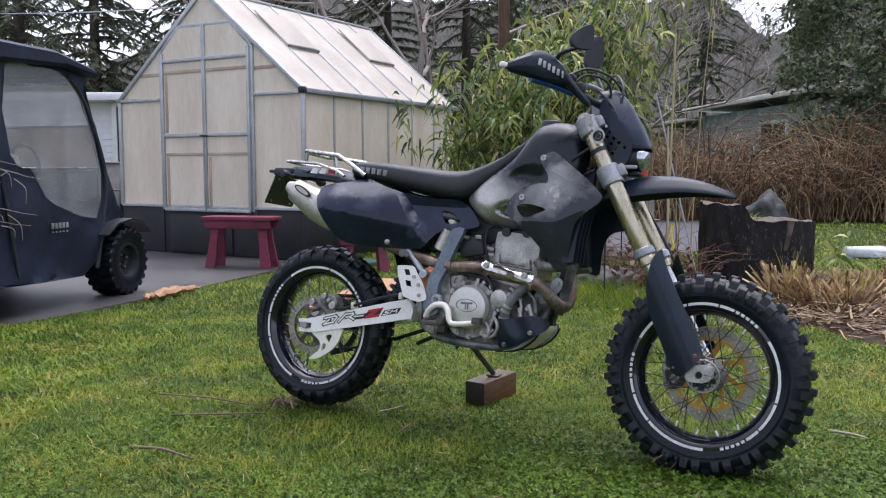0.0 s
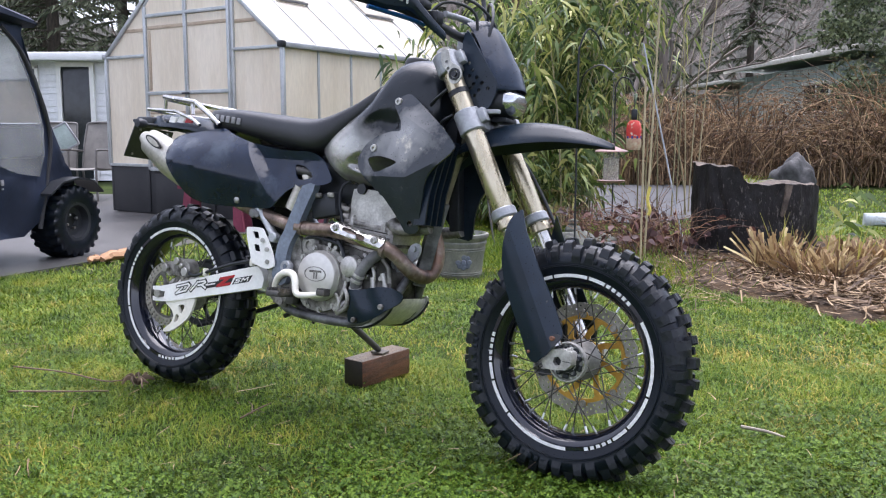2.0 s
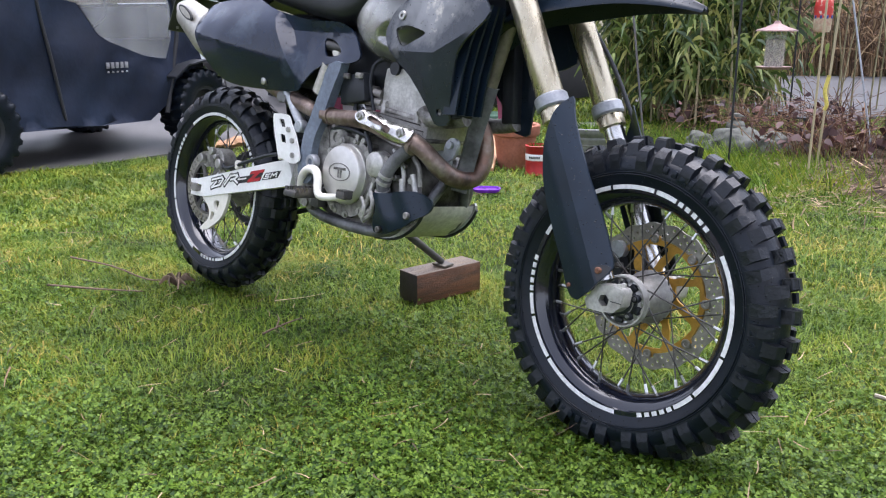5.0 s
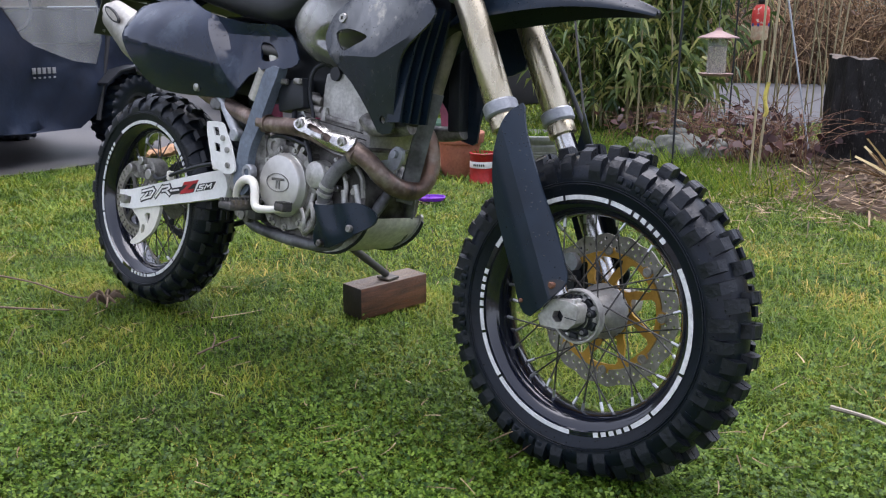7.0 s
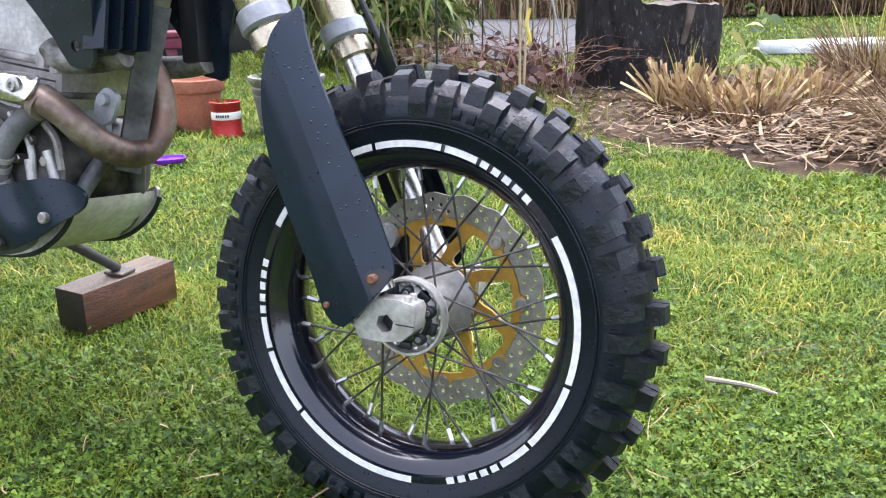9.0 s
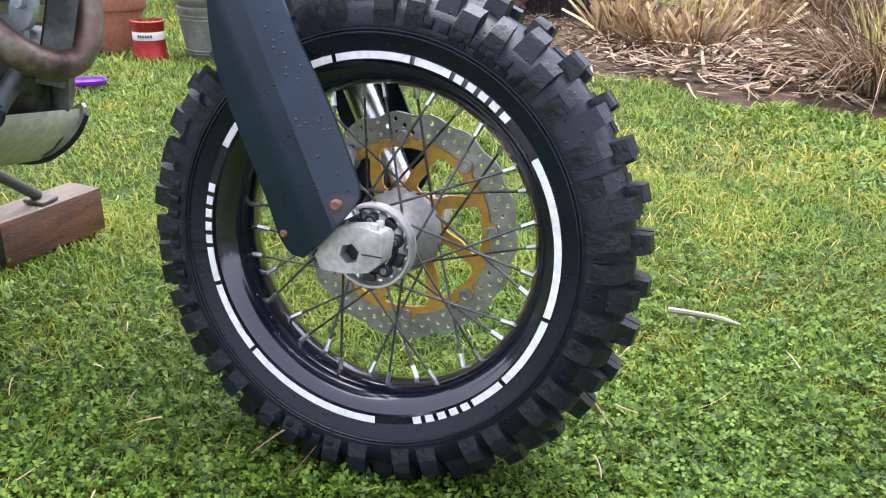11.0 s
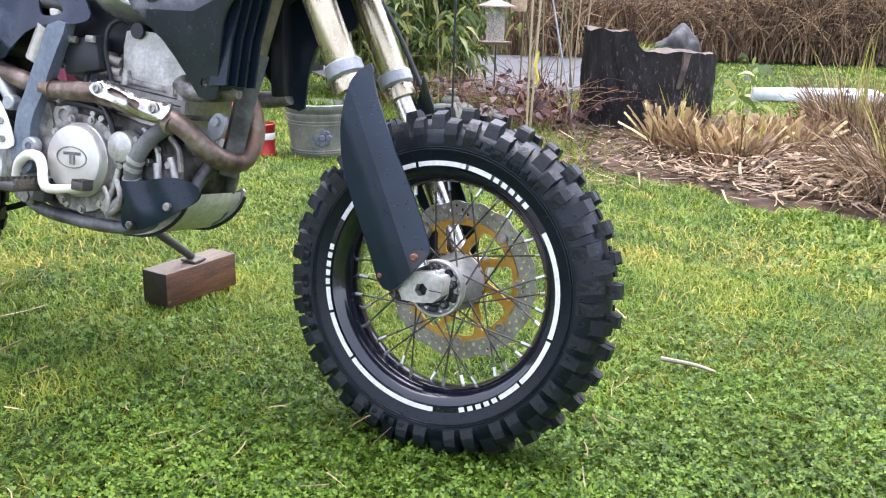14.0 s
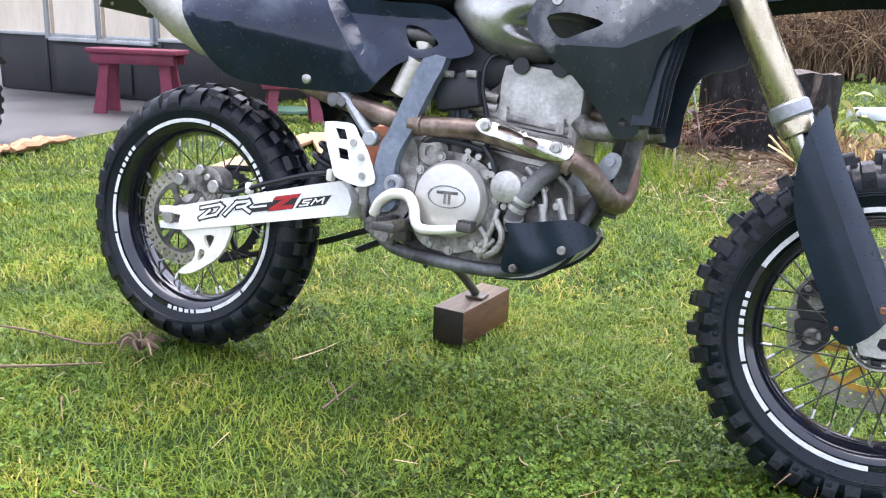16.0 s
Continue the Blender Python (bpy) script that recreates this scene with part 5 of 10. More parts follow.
def side_bulge(x, z):
    u = min(1.0, max(0.0, (0.48 - x) / 0.3))
    ridge = 0.446 - 0.155 * max(0.0, x - 0.10)
    tent = max(0.0, 1.0 - (z - ridge) / (0.57 - ridge) if z > ridge else 1.0 - (ridge - z) / (ridge - 0.30))
    k = 0.5 * math.sin(math.pi * min(1.0, max(0.0, (z - 0.30) / 0.27))) + 0.5 * tent
    d = ((x - 0.363) * 0.175 + (z - 0.518) * 0.122) / 0.2133
    step = min(0.036, 0.30 * max(0.0, z - 0.345)) * min(1.0, max(0.0, d / 0.016)) * min(1.0, max(0.0, (0.530 - z) / 0.05))
    rear = max(0.0, (0.10 - x) / 0.10) ** 2
    return -(0.050 * u ** 0.7 * k + 0.018 * k) + 0.030 * rear + step + hollow(Vector((x, 0, z)), (0.562, 0.445), 0.072, 0.034, -0.45, 0.004) + 0.030 * max(0.0, (z - 0.47) / 0.10) ** 1.5


panel = [(0.020, 0.506), (0.030, 0.530), (0.065, 0.541), (0.114, 0.549), (0.213, 0.567), (0.263, 0.552), (0.362, 0.524), (0.480, 0.505), (0.592, 0.503), (0.638, 0.482), (0.680, 0.438), (0.690, 0.424), (0.684, 0.412), (0.645, 0.402), (0.603, 0.402), (0.560, 0.392), (0.535, 0.380),
         (0.510, 0.356), (0.486, 0.332), (0.468, 0.322), (0.430, 0.319), (0.384, 0.318), (0.310, 0.316), (0.240, 0.317), (0.180, 0.322), (0.140, 0.335), (0.110, 0.362), (0.080, 0.402), (0.048, 0.454)]
vent = rounded([(0.536, 0.462), (0.570, 0.459), (0.600, 0.442), (0.614, 0.427), (0.588, 0.418), (0.560, 0.419), (0.543, 0.440)], 3)
for s in (False, True):
    b = bmesh.new()
    plate(b, rounded(panel, 3), -0.128, -0.123, [vent], bulge=side_bulge, grid=0.014, mirror=s, lines=[[(0.368 + 0.115 * t, 0.510 - 0.165 * t) for t in np.linspace(0, 1, 14)], [(0.3885 + 0.115 * t, 0.5125 - 0.150 * t) for t in np.linspace(0, 1, 14)]])
    sp = bp("side_panel", b, M_SIDE, None, "glossy black plastic side panel", 24)
    b = bmesh.new()
    y = -0.133 + side_bulge(0.345, 0.338)
    lathe(b, [(0.0, y), (0.006, y), (0.0105, y + 0.002), (0.011, y + 0.01)], 18, (0.345, 0, 0.338))
    if s:
        bmesh.ops.scale(b, verts=b.verts[:], vec=(1, -1, 1))
    bp("panel_bolt", b, M_BOLT, sp)
# bolt and pale cap seen through the vent, dark airbox behind
b = bmesh.new()
loft(b, [oval(x, 0, zt, zb, hw, 20, 4) for x, zt, zb, hw in ((0.30, 0.53, 0.36, 0.06), (0.36, 0.53, 0.33, 0.075), (0.60, 0.50, 0.32, 0.075), (0.70, 0.46, 0.34, 0.06), (0.74, 0.44, 0.36, 0.05))])
bp("airbox", b, M_DARK, None, "black airbox")
b = bmesh.new()
disc(b, (0.558, 0.448), 0.008, -0.098, -0.070, 16)
lathe(b, [(0.0, -0.101), (0.012, -0.099), (0.017, -0.093), (0.018, -0.070)], 20, (0.572, 0, 0.430))
bp("vent_bolt", b, M_IVORY)
b = bmesh.new()
tube(b, [(0.575, -0.105, 0.395), (0.545, -0.105, 0.325)], 0.028, 20)
bp("shock_reservoir", b, M_CAN, None, "pale alloy shock reservoir")
b = bmesh.new()
box(b, (0.66, -0.09, 0.345), (0.09, 0.04, 0.07), Matrix.Rotation(-0.2, 3, "Y"), 0.006)
bp("relay_box", b, M_DARK)
for px, pz in ((0.645, 0.374), (0.690, 0.378)):
    b = bmesh.new()
    box(b, (px, -0.116, pz), (0.022, 0.010, 0.014), None, 0.003)
    bp("clip", b, M_CASE)

# ---- tail: fender, rack, lamp, number sign, silencer ----
b = bmesh.new()
rows = []
for x, zt, hw in ((0.22, 0.575, 0.085), (0.12, 0.595, 0.080), (0.02, 0.612, 0.074), (-0.08, 0.620, 0.066), (-0.16, 0.622, 0.056), (-0.21, 0.618, 0.042)):
    rows.append([(x, v * hw, zt - 0.045 * abs(v) ** 2.5) for v in np.linspace(-1, 1, 11)])
sheet(b, rows, 0.005)
bp("rear_fender", b, M_PLAST, None, "black rear fender with a worn decal", 50)
for i, mt in enumerate((M_WHITE, M_WHITE, M_RED)):
    b = bmesh.new()
    plate(b, [(-0.075 + 0.04 * i, 0.586), (-0.045 + 0.04 * i, 0.584), (-0.035 + 0.04 * i, 0.604), (-0.065 + 0.04 * i, 0.606)], -0.078, -0.072)
    bp("tail_decal", b, mt)
b = bmesh.new()
tube(b, [(0.198, -0.105, 0.578), (0.13, -0.100, 0.618), (0.062, -0.094, 0.653), (-0.098, -0.085, 0.671), (-0.108, -0.07, 0.668), (-0.108, 0.07, 0.668), (-0.098, 0.085, 0.671), (0.062, 0.094, 0.653), (0.13, 0.100, 0.618), (0.198, 0.105, 0.578)], 0.0085, 12)
rack = bp("rear_rack", b, M_CHROME, None, "worn bright tubular rear rack")
for pts in ([(-0.095, -0.08, 0.668), (-0.10, -0.075, 0.625)], [(-0.206, -0.06, 0.632), (-0.04, -0.085, 0.622), (0.06, -0.095, 0.595), (0.10, -0.10, 0.575)], [(-0.206, 0.06, 0.632), (-0.04, 0.085, 0.622), (0.06, 0.095, 0.595)], [(-0.206, -0.06, 0.632), (-0.206, 0.06, 0.632)], [(0.0, -0.09, 0.658), (0.0, 0.09, 0.658)], [(0.05, -0.092, 0.652), (0.06, -0.095, 0.61)]):
    b = bmesh.new()
    tube(b, pts, 0.006, 10)
    bp("rack_tube", b, M_CHROME, rack)
b = bmesh.new()
box(b, (-0.235, 0, 0.590), (0.09, 0.10, 0.035), None, 0.010)
box(b, (-0.29, 0, 0.594), (0.05, 0.07, 0.012), None, 0.004)
tube(b, [(-0.20, 0, 0.585), (-0.16, -0.03, 0.60), (-0.10, -0.05, 0.59)], 0.01, 8)
bp("tail_lamp", b, M_DARK, None, "black tail lamp")
for s in (-1, 1):
    b = bmesh.new()
    tube(b, [(-0.16, s * 0.04, 0.575), (-0.165, s * 0.10, 0.572)], 0.006, 8)
    lathe(b, [(0.0, -0.018), (0.014, -0.016), (0.018, 0.0), (0.014, 0.018), (0.0, 0.022)], 14, (-0.165, s * 0.12, 0.572))
    bp("turn_signal", b, M_DARK)
b = bmesh.new()
plate(b, [(-0.238, 0.568), (-0.234, 0.570), (-0.276, 0.462), (-0.280, 0.460)], -0.088, 0.088)
sign = bp("number_sign", b, M_SIGN, None, "dark number sign seen from behind the rear lamp")
for y in (-0.06, 0.06):
    for t in (0.1, 0.9):
        b = bmesh.new()
        box(b, (-0.236 - 0.042 * t + 0.004, y, 0.569 - 0.108 * t), (0.006, 0.008, 0.008), None, 0.002)
        bp("sign_bolt", b, M_BOLT, sign)
b = bmesh.new()
secs = []
for t, r, fl in ((0.0, 0.020, 1.0), (0.02, 0.026, 1.1), (0.035, 0.038, 1.15), (0.16, 0.050, 1.25), (0.24, 0.050, 1.2), (0.29, 0.044, 1.1), (0.33, 0.026, 1.0)):
    c = Vector((-0.135, -0.125, 0.527)) + t * Vector((0.866, 0.02, -0.42)).normalized() * 1.0
    u = Vector((0.42, 0, 0.866)).normalized()
    secs.append([c + Vector((0, 1, 0)) * (r * 0.9 * math.cos(a)) + u * (r * fl * math.sin(a)) for a in (2 * math.pi * j / 28 for j in range(28))])
loft(b, secs)
can = bp("silencer", b, M_CAN, None, "brushed alloy silencer")
b = bmesh.new()
plate(b, [(-0.034 + 0.040 * math.cos(a) * 0.9 + 0.01 * math.sin(a), 0.506 - 0.020 * math.cos(a) + 0.010 * math.sin(a)) for a in (2 * math.pi * i / 24 for i in range(24))], -0.172, -0.166)
bp("silencer_mark", b, M_BLACKINK, can)
b = bmesh.new()
plate(b, [(-0.034 + 0.032 * math.cos(a) * 0.9 + 0.006 * math.sin(a), 0.506 - 0.016 * math.cos(a) + 0.006 * math.sin(a)) for a in (2 * math.pi * i / 24 for i in range(24))], -0.1735, -0.168)
bp("silencer_mark", b, M_CAN, can)

# ---- swingarm, rear brake, guard fin ----
arm = [(-0.040, 0.022), (-0.010, 0.024), (0.030, 0.034), (0.10, 0.053), (0.356, 0.122), (0.425, 0.139), (0.445, 0.125), (0.457, 0.100), (0.451, 0.072), (0.343, 0.047), (0.10, -0.008), (0.033, -0.023), (-0.033, -0.027), (-0.036, -0.012), (0.018, -0.010), (0.022, 0.010), (-0.038, 0.010)]
for s in (False, True):
    b = bmesh.new()
    plate(b, arm, -0.112, -0.082, mirror=s)
    bmesh.ops.bevel(b, geom=[e for e in b.edges if len(e.link_faces) == 2 and e.calc_face_angle(0) > 1.0], offset=0.004, segments=2, affect="EDGES")
    sw = bp("swingarm_side", b, M_WHITE, None, "white painted swingarm")
    b = bmesh.new()
    disc(b, (-0.006, 0.0), 0.014, -0.122 if not s else 0.122, -0.10 if not s else 0.10, 6)
    box(b, (-0.022, -0.097 if not s else 0.097, 0.0), (0.030, 0.022, 0.018), None, 0.003)
    bp("axle_nut", b, M_BOLT, sw)
    if not s:
        def mark(pts, mt, y=-0.1135):
            g = bmesh.new()
            plate(g, pts, y, y + 0.0025)
            bp("swingarm_mark", g, mt, sw)
        def on_arm(u, v):
            """u runs along the arm, v across it."""
            return (u + 0.045, 0.0205 + u * 0.24 + v * 0.86)
        def slab(u0, u1, lo, hi, skew, mt, y):
            """A slanted bar along the arm."""
            mark([on_arm(u0, lo), on_arm(u1, lo), on_arm(u1 + skew, hi), on_arm(u0 + skew, hi)], mt, y)
        def stroke(pts, w, mt, y):
            """A letter's pen line, one flat piece for each straight run."""
            for k, ((ua, va), (ub, vb)) in enumerate(zip(pts, pts[1:])):
                d = Vector((ub - ua, vb - va)).normalized() * (w / 2)
                q = Vector((-d.y, d.x))
                ends = ((ua - d.x + q.x, va - d.y + q.y), (ua - d.x - q.x, va - d.y - q.y), (ub + d.x - q.x, vb + d.y - q.y), (ub + d.x + q.x, vb + d.y + q.y))
                mark([on_arm(*e) for e in ends], mt, y - 0.00006 * k)
        K, WH, RD = M_BLACKINK, M_WHITE, M_RED
        # DR- in white with black outlines
        pens = [[(0.036, 0.006), (0.084, 0.009), (0.092, 0.002), (0.076, -0.016), (0.034, -0.0205), (0.058, -0.003)],
                [(0.100, -0.018), (0.128, 0.009), (0.159, 0.009), (0.163, 0.003), (0.150, -0.003), (0.132, -0.004)], [(0.146, -0.004), (0.164, -0.018)]]
        slab(0.162, 0.214, -0.021, 0.000, 0.012, K, -0.1127)
        for p in pens:
            stroke(p, 0.0145, K, -0.1130)
        for p in pens:
            stroke(p, 0.0066, WH, -0.1137)
        stroke([(0.174, -0.008), (0.204, -0.008)], 0.0052, WH, -0.1142)
        # red Z on black
        slab(0.210, 0.272, -0.0235, 0.010, 0.014, K, -0.1129)
        for u0, u1, lo, hi, skew in ((0.212, 0.270, -0.0225, -0.0125, 0.005), (0.221, 0.244, -0.0125, 0.003, 0.026), (0.222, 0.284, 0.003, 0.0125, 0.006)):
            slab(u0, u1, lo, hi, skew, RD, -0.1140)
        # SM in white on black
        slab(0.279, 0.350, -0.0225, -0.0005, 0.014, K, -0.1128)
        stroke([(0.316, -0.0055), (0.299, -0.006), (0.297, -0.011), (0.311, -0.0125), (0.308, -0.018), (0.290, -0.018)], 0.0036, WH, -0.1137)
        stroke([(0.318, -0.018), (0.327, -0.0055), (0.332, -0.013), (0.347, -0.0055), (0.344, -0.018)], 0.0036, WH, -0.1138)
b = bmesh.new()
box(b, (0.42, 0, 0.09), (0.06, 0.19, 0.06), None, 0.01)
bp("swingarm_bridge", b, M_WHITE)
b = bmesh.new()
fin = rounded([(0.027, -0.023), (0.090, -0.008), (0.156, 0.006), (0.154, -0.029), (0.134, -0.067), (0.097, -0.097), (0.058, -0.119), (0.024, -0.124), (0.034, -0.110), (0.060, -0.090), (0.068, -0.068), (0.058, -0.048), (0.040, -0.036)], 3)
plate(b, fin, -0.108, -0.098, [rounded([(0.088, -0.030), (0.116, -0.024), (0.110, -0.046), (0.100, -0.054)], 3), rounded([(0.080, -0.060), (0.094, -0.064), (0.088, -0.080), (0.074, -0.086)], 3)])
bp("disc_guard", b, M_IVORY, None, "ivory plastic fin-shaped disc guard")
b = bmesh.new()
plate(b, rounded([(0.034, 0.092), (0.044, 0.116), (0.066, 0.126), (0.098, 0.126), (0.120, 0.112), (0.126, 0.085), (0.104, 0.068), (0.070, 0.070), (0.046, 0.074)], 3), -0.108, -0.066)
plate(b, rounded([(-0.002, 0.094), (0.012, 0.108), (0.045, 0.112), (0.05, 0.085), (0.03, 0.066), (0.008, 0.072)], 3), -0.100, -0.088)
cal = bp("rear_caliper", b, M_CASE, None, "cast alloy rear brake caliper")
for px, pz, r in ((0.018, 0.09, 0.014), (0.072, 0.118, 0.012), (0.112, 0.086, 0.015), (0.094, 0.104, 0.008)):
    b = bmesh.new()
    disc(b, (px, pz), r, -0.122, -0.105, 14, round_off=0.002)
    bp("caliper_bolt", b, M_BOLT, cal)
b = bmesh.new()
tube(b, [(0.10, -0.105, 0.10), (0.15, -0.112, 0.078), (0.24, -0.110, 0.108), (0.34, -0.105, 0.140), (0.44, -0.10, 0.158), (0.50, -0.09, 0.15)], 0.0055, 8, 6)
bp("rear_brake_hose", b, M_DARK)
for x, z in ((0.20, 0.098), (0.40, 0.152)):
    b = bmesh.new()
    box(b, (x, -0.108, z - 0.004), (0.016, 0.018, 0.026), None, 0.005)
    bp("hose_clip", b, M_IVORY)
# drive side: sprocket and chain
b = bmesh.new()
teeth = [(0.0 + (0.112 + 0.006 * (i % 2)) * math.cos(2 * math.pi * i / 84), (0.112 + 0.006 * (i % 2)) * math.sin(2 * math.pi * i / 84)) for i in range(84)]
plate(b, teeth, 0.070, 0.076, [rounded([(r * math.cos(a + o), r * math.sin(a + o)) for r, o in ((0.05, 0.15), (0.095, 0.1), (0.095, 0.9), (0.05, 0.8))], 3) for a in (2 * math.pi * i / 6 for i in range(6))])
bp("sprocket", b, M_DARK, rear_wheel)
b = bmesh.new()
tube(b, [(0.0, 0.073, 0.116), (0.30, 0.073, 0.135), (0.50, 0.073, 0.125)], 0.008, 6)
tube(b, [(0.0, 0.073, -0.116), (0.30, 0.073, -0.02), (0.50, 0.073, 0.06)], 0.008, 6)
bp("chain", b, M_DARK, None, "dark drive chain")
b = bmesh.new()
box(b, (0.20, 0.075, -0.055), (0.07, 0.02, 0.05), Matrix.Rotation(-0.4, 3, "Y"), 0.006)
bp("chain_guide", b, M_BLUE)
b = bmesh.new()
tube(b, [(0.30, 0, 0.10), (0.42, 0, 0.33)], 0.03, 14)
shock = bp("rear_shock", b, M_DARK, None, "rear shock absorber")
turns = []
for i in range(7 * 14 + 1):
    a, u = 2 * math.pi * i / 14, i / 98
    turns.append((0.312 + 0.096 * u + 0.042 * math.cos(a) * 0.89, 0.042 * math.sin(a), 0.122 + 0.185 * u - 0.042 * math.cos(a) * 0.46))
b = bmesh.new()
tube(b, turns, 0.006, 6)
bp("spring", b, M_DARK, shock, "black coil spring")
b = bmesh.new()
rows = [[(x, y, z) for y in (-0.06, -0.02, 0.02, 0.06)] for x, z in ((0.10, 0.52), (0.20, 0.46), (0.28, 0.38), (0.335, 0.28), (0.365, 0.18), (0.37, 0.12))]
sheet(b, rows, 0.004)
bp("inner_fender", b, M_DARK, None, "black inner mudguard")

# ---- frame ----
b = bmesh.new()
tube(b, [(1.078, 0, 0.70), (1.056, 0, 0.58), (1.022, 0, 0.442), (1.004, 0, 0.370)], 0.0175, 16, 4)
bp("upper_downtube", b, M_DOWNTUBE, None, "frame downtube rubbed to tan metal")
for s in (-1, 1):
    b = bmesh.new()
    plate(b, rounded([(0.594, 0.398), (0.642, 0.404), (0.621, 0.351), (0.598, 0.295), (0.588, 0.262), (0.568, 0.224), (0.558, 0.191), (0.558, 0.160), (0.568, 0.120), (0.556, 0.096), (0.524, 0.094), (0.506, 0.122), (0.510, 0.162), (0.514, 0.191), (0.521, 0.226), (0.535, 0.252), (0.545, 0.279), (0.556, 0.307), (0.573, 0.347)], 2), -0.134, -0.108, mirror=s > 0)
    bmesh.ops.bevel(b, geom=[e for e in b.edges if len(e.link_faces) == 2 and e.calc_face_angle(0) > 1.0], offset=0.010, segments=3, affect="EDGES")
    bp("frame_spar", b, M_FRAME, None, "blue-grey painted frame spar")
    b = bmesh.new()
    plate(b, rounded([(0.515, 0.205), (0.545, 0.245), (0.585, 0.240), (0.598, 0.180), (0.590, 0.110), (0.560, 0.060), (0.520, 0.070), (0.512, 0.130)], 3), -0.112, -0.088, mirror=s > 0)
    bp("pivot_plate", b, M_CASE, None, "grey cast pivot plate")
    b = bmesh.new()
    lathe(b, [(0.0, -0.128), (0.008, -0.128), (0.009, -0.136), (0.017, -0.136), (0.020, -0.132), (0.020, -0.118)], 24, (0.556, 0, 0.150))
    if s > 0:
        bmesh.ops.scale(b, verts=b.verts[:], vec=(1, -1, 1))
    bp("pivot_bolt", b, M_CLAMP)
    b = bmesh.new()
    tube(b, [(0.415, s * 0.118, 0.322), (0.455, s * 0.120, 0.278), (0.495, s * 0.120, 0.232)], 0.0165, 12, flat=0.7, up=(0, 1, 0))
    bp("subframe_link", b, M_CLAMP, None, "pale grey subframe tube")
    b = bmesh.new()
    disc(b, (0.495, 0.234), 0.016, s * 0.112, s * 0.138, 18, round_off=0.003)
    bp("subframe_bolt", b, M_CLAMP)
    b = bmesh.new()
    tube(b, [(0.52, s * 0.105, 0.05), (0.56, s * 0.105, 0.022), (0.64, s * 0.10, 0.010), (0.76, s * 0.095, 0.008), (0.85, s * 0.086, 0.024), (0.900, s * 0.075, 0.065), (0.922, s * 0.055, 0.115), (0.942, s * 0.03, 0.165)], 0.0135, 14, 4)
    bp("cradle_tube", b, M_CRADLE, None, "scuffed lower cradle tube")
    b = bmesh.new()
    tube(b, [(0.20, s * 0.10, 0.545), (0.40, s * 0.10, 0.46), (0.60, s * 0.09, 0.44)], 0.013, 10)
    bp("subframe_rail", b, M_FRAMED)
b = bmesh.new()
tube(b, [(1.008, 0, 0.386), (0.997, 0, 0.340), (0.982, 0, 0.280), (0.967, 0, 0.200), (0.952, 0, 0.140)], 0.026, 4, 3, up=(0, 1, 0.001))
bmesh.ops.bevel(b, geom=[e for e in b.edges if e.calc_face_angle(0) > 1.0], offset=0.004, segments=2, affect="EDGES")
bp("lower_downtube", b, M_CRADLE, None, "scuffed dark square downtube")
b = bmesh.new()
tube(b, [(1.10, 0, 0.60), (1.075, 0, 0.74)], 0.034, 18)
bp("steering_head", b, M_FRAMED)
b = bmesh.new()
loft(b, [oval(x, 0, zt, zb, hw, 16, 4) for x, zt, zb, hw in ((0.70, 0.42, 0.36, 0.05), (0.85, 0.44, 0.38, 0.055), (1.0, 0.60, 0.46, 0.05), (1.06, 0.66, 0.52, 0.045))])
bp("tank_tunnel", b, M_DARK)
# ---- engine ----
b = bmesh.new()
plate(b, rounded([(0.535, 0.055), (0.530, 0.130), (0.552, 0.200), (0.590, 0.238), (0.650, 0.252), (0.720, 0.240), (0.800, 0.222), (0.880, 0.200), (0.915, 0.160), (0.915, 0.100), (0.880, 0.050), (0.800, 0.024), (0.700, 0.016), (0.600, 0.022)], 3), -0.090, 0.090)
bmesh.ops.bevel(b, geom=[e for e in b.edges if len(e.link_faces) == 2 and e.calc_face_angle(0) > 1.2], offset=0.010, segments=2, affect="EDGES")
eng = bp("engine_case", b, M_BLOCK, None, "dirty grey cast engine crankcase, darkened for the shade in its gaps")
# clutch side cover with flange and bolts
b = bmesh.new()
cov = rounded([(0.580, 0.115), (0.590, 0.185), (0.625, 0.222), (0.690, 0.226), (0.748, 0.200), (0.772, 0.155), (0.770, 0.095), (0.740, 0.050), (0.680, 0.030), (0.615, 0.045)], 4)
plate(b, cov, -0.108, -0.088)
bmesh.ops.bevel(b, geom=[e for e in b.edges if len(e.link_faces) == 2 and e.calc_face_angle(0) > 1.2], offset=0.005, segments=2, affect="EDGES")
bp("clutch_case", b, M_CASE, eng, "grey clutch case")
for i in range(11):
    b = bmesh.new()
    a = 2 * math.pi * i / 11 + 0.2
    px, pz = 0.677 + 0.093 * math.cos(a), 0.128 + 0.093 * math.sin(a)
    disc(b, (px, pz), 0.009, -0.112, -0.095, 14)
    disc(b, (px, pz), 0.0055, -0.117, -0.105, 6)
    bp("case_bolt", b, M_BOLT, eng)
b = bmesh.new()
lathe(b, [(0.0, -0.1375), (0.062, -0.1370), (0.0685, -0.1345), (0.0715, -0.129), (0.0735, -0.120), (0.0755, -0.118), (0.0755, -0.106)], 64, (0.677, 0, 0.136))
cover = bp("clutch_cover", b, M_POLISH, eng, "polished round clutch cover with an oval badge")
b = bmesh.new()
ov = [(0.677 + 0.040 * math.cos(a), 0.141 + 0.022 * math.sin(a)) for a in (2 * math.pi * i / 40 for i in range(40))]
ov2 = [(0.677 + 0.0375 * math.cos(a), 0.141 + 0.0198 * math.sin(a)) for a in (2 * math.pi * i / 40 for i in range(40))]
plate(b, ov, -0.1388, -0.1368, [ov2])
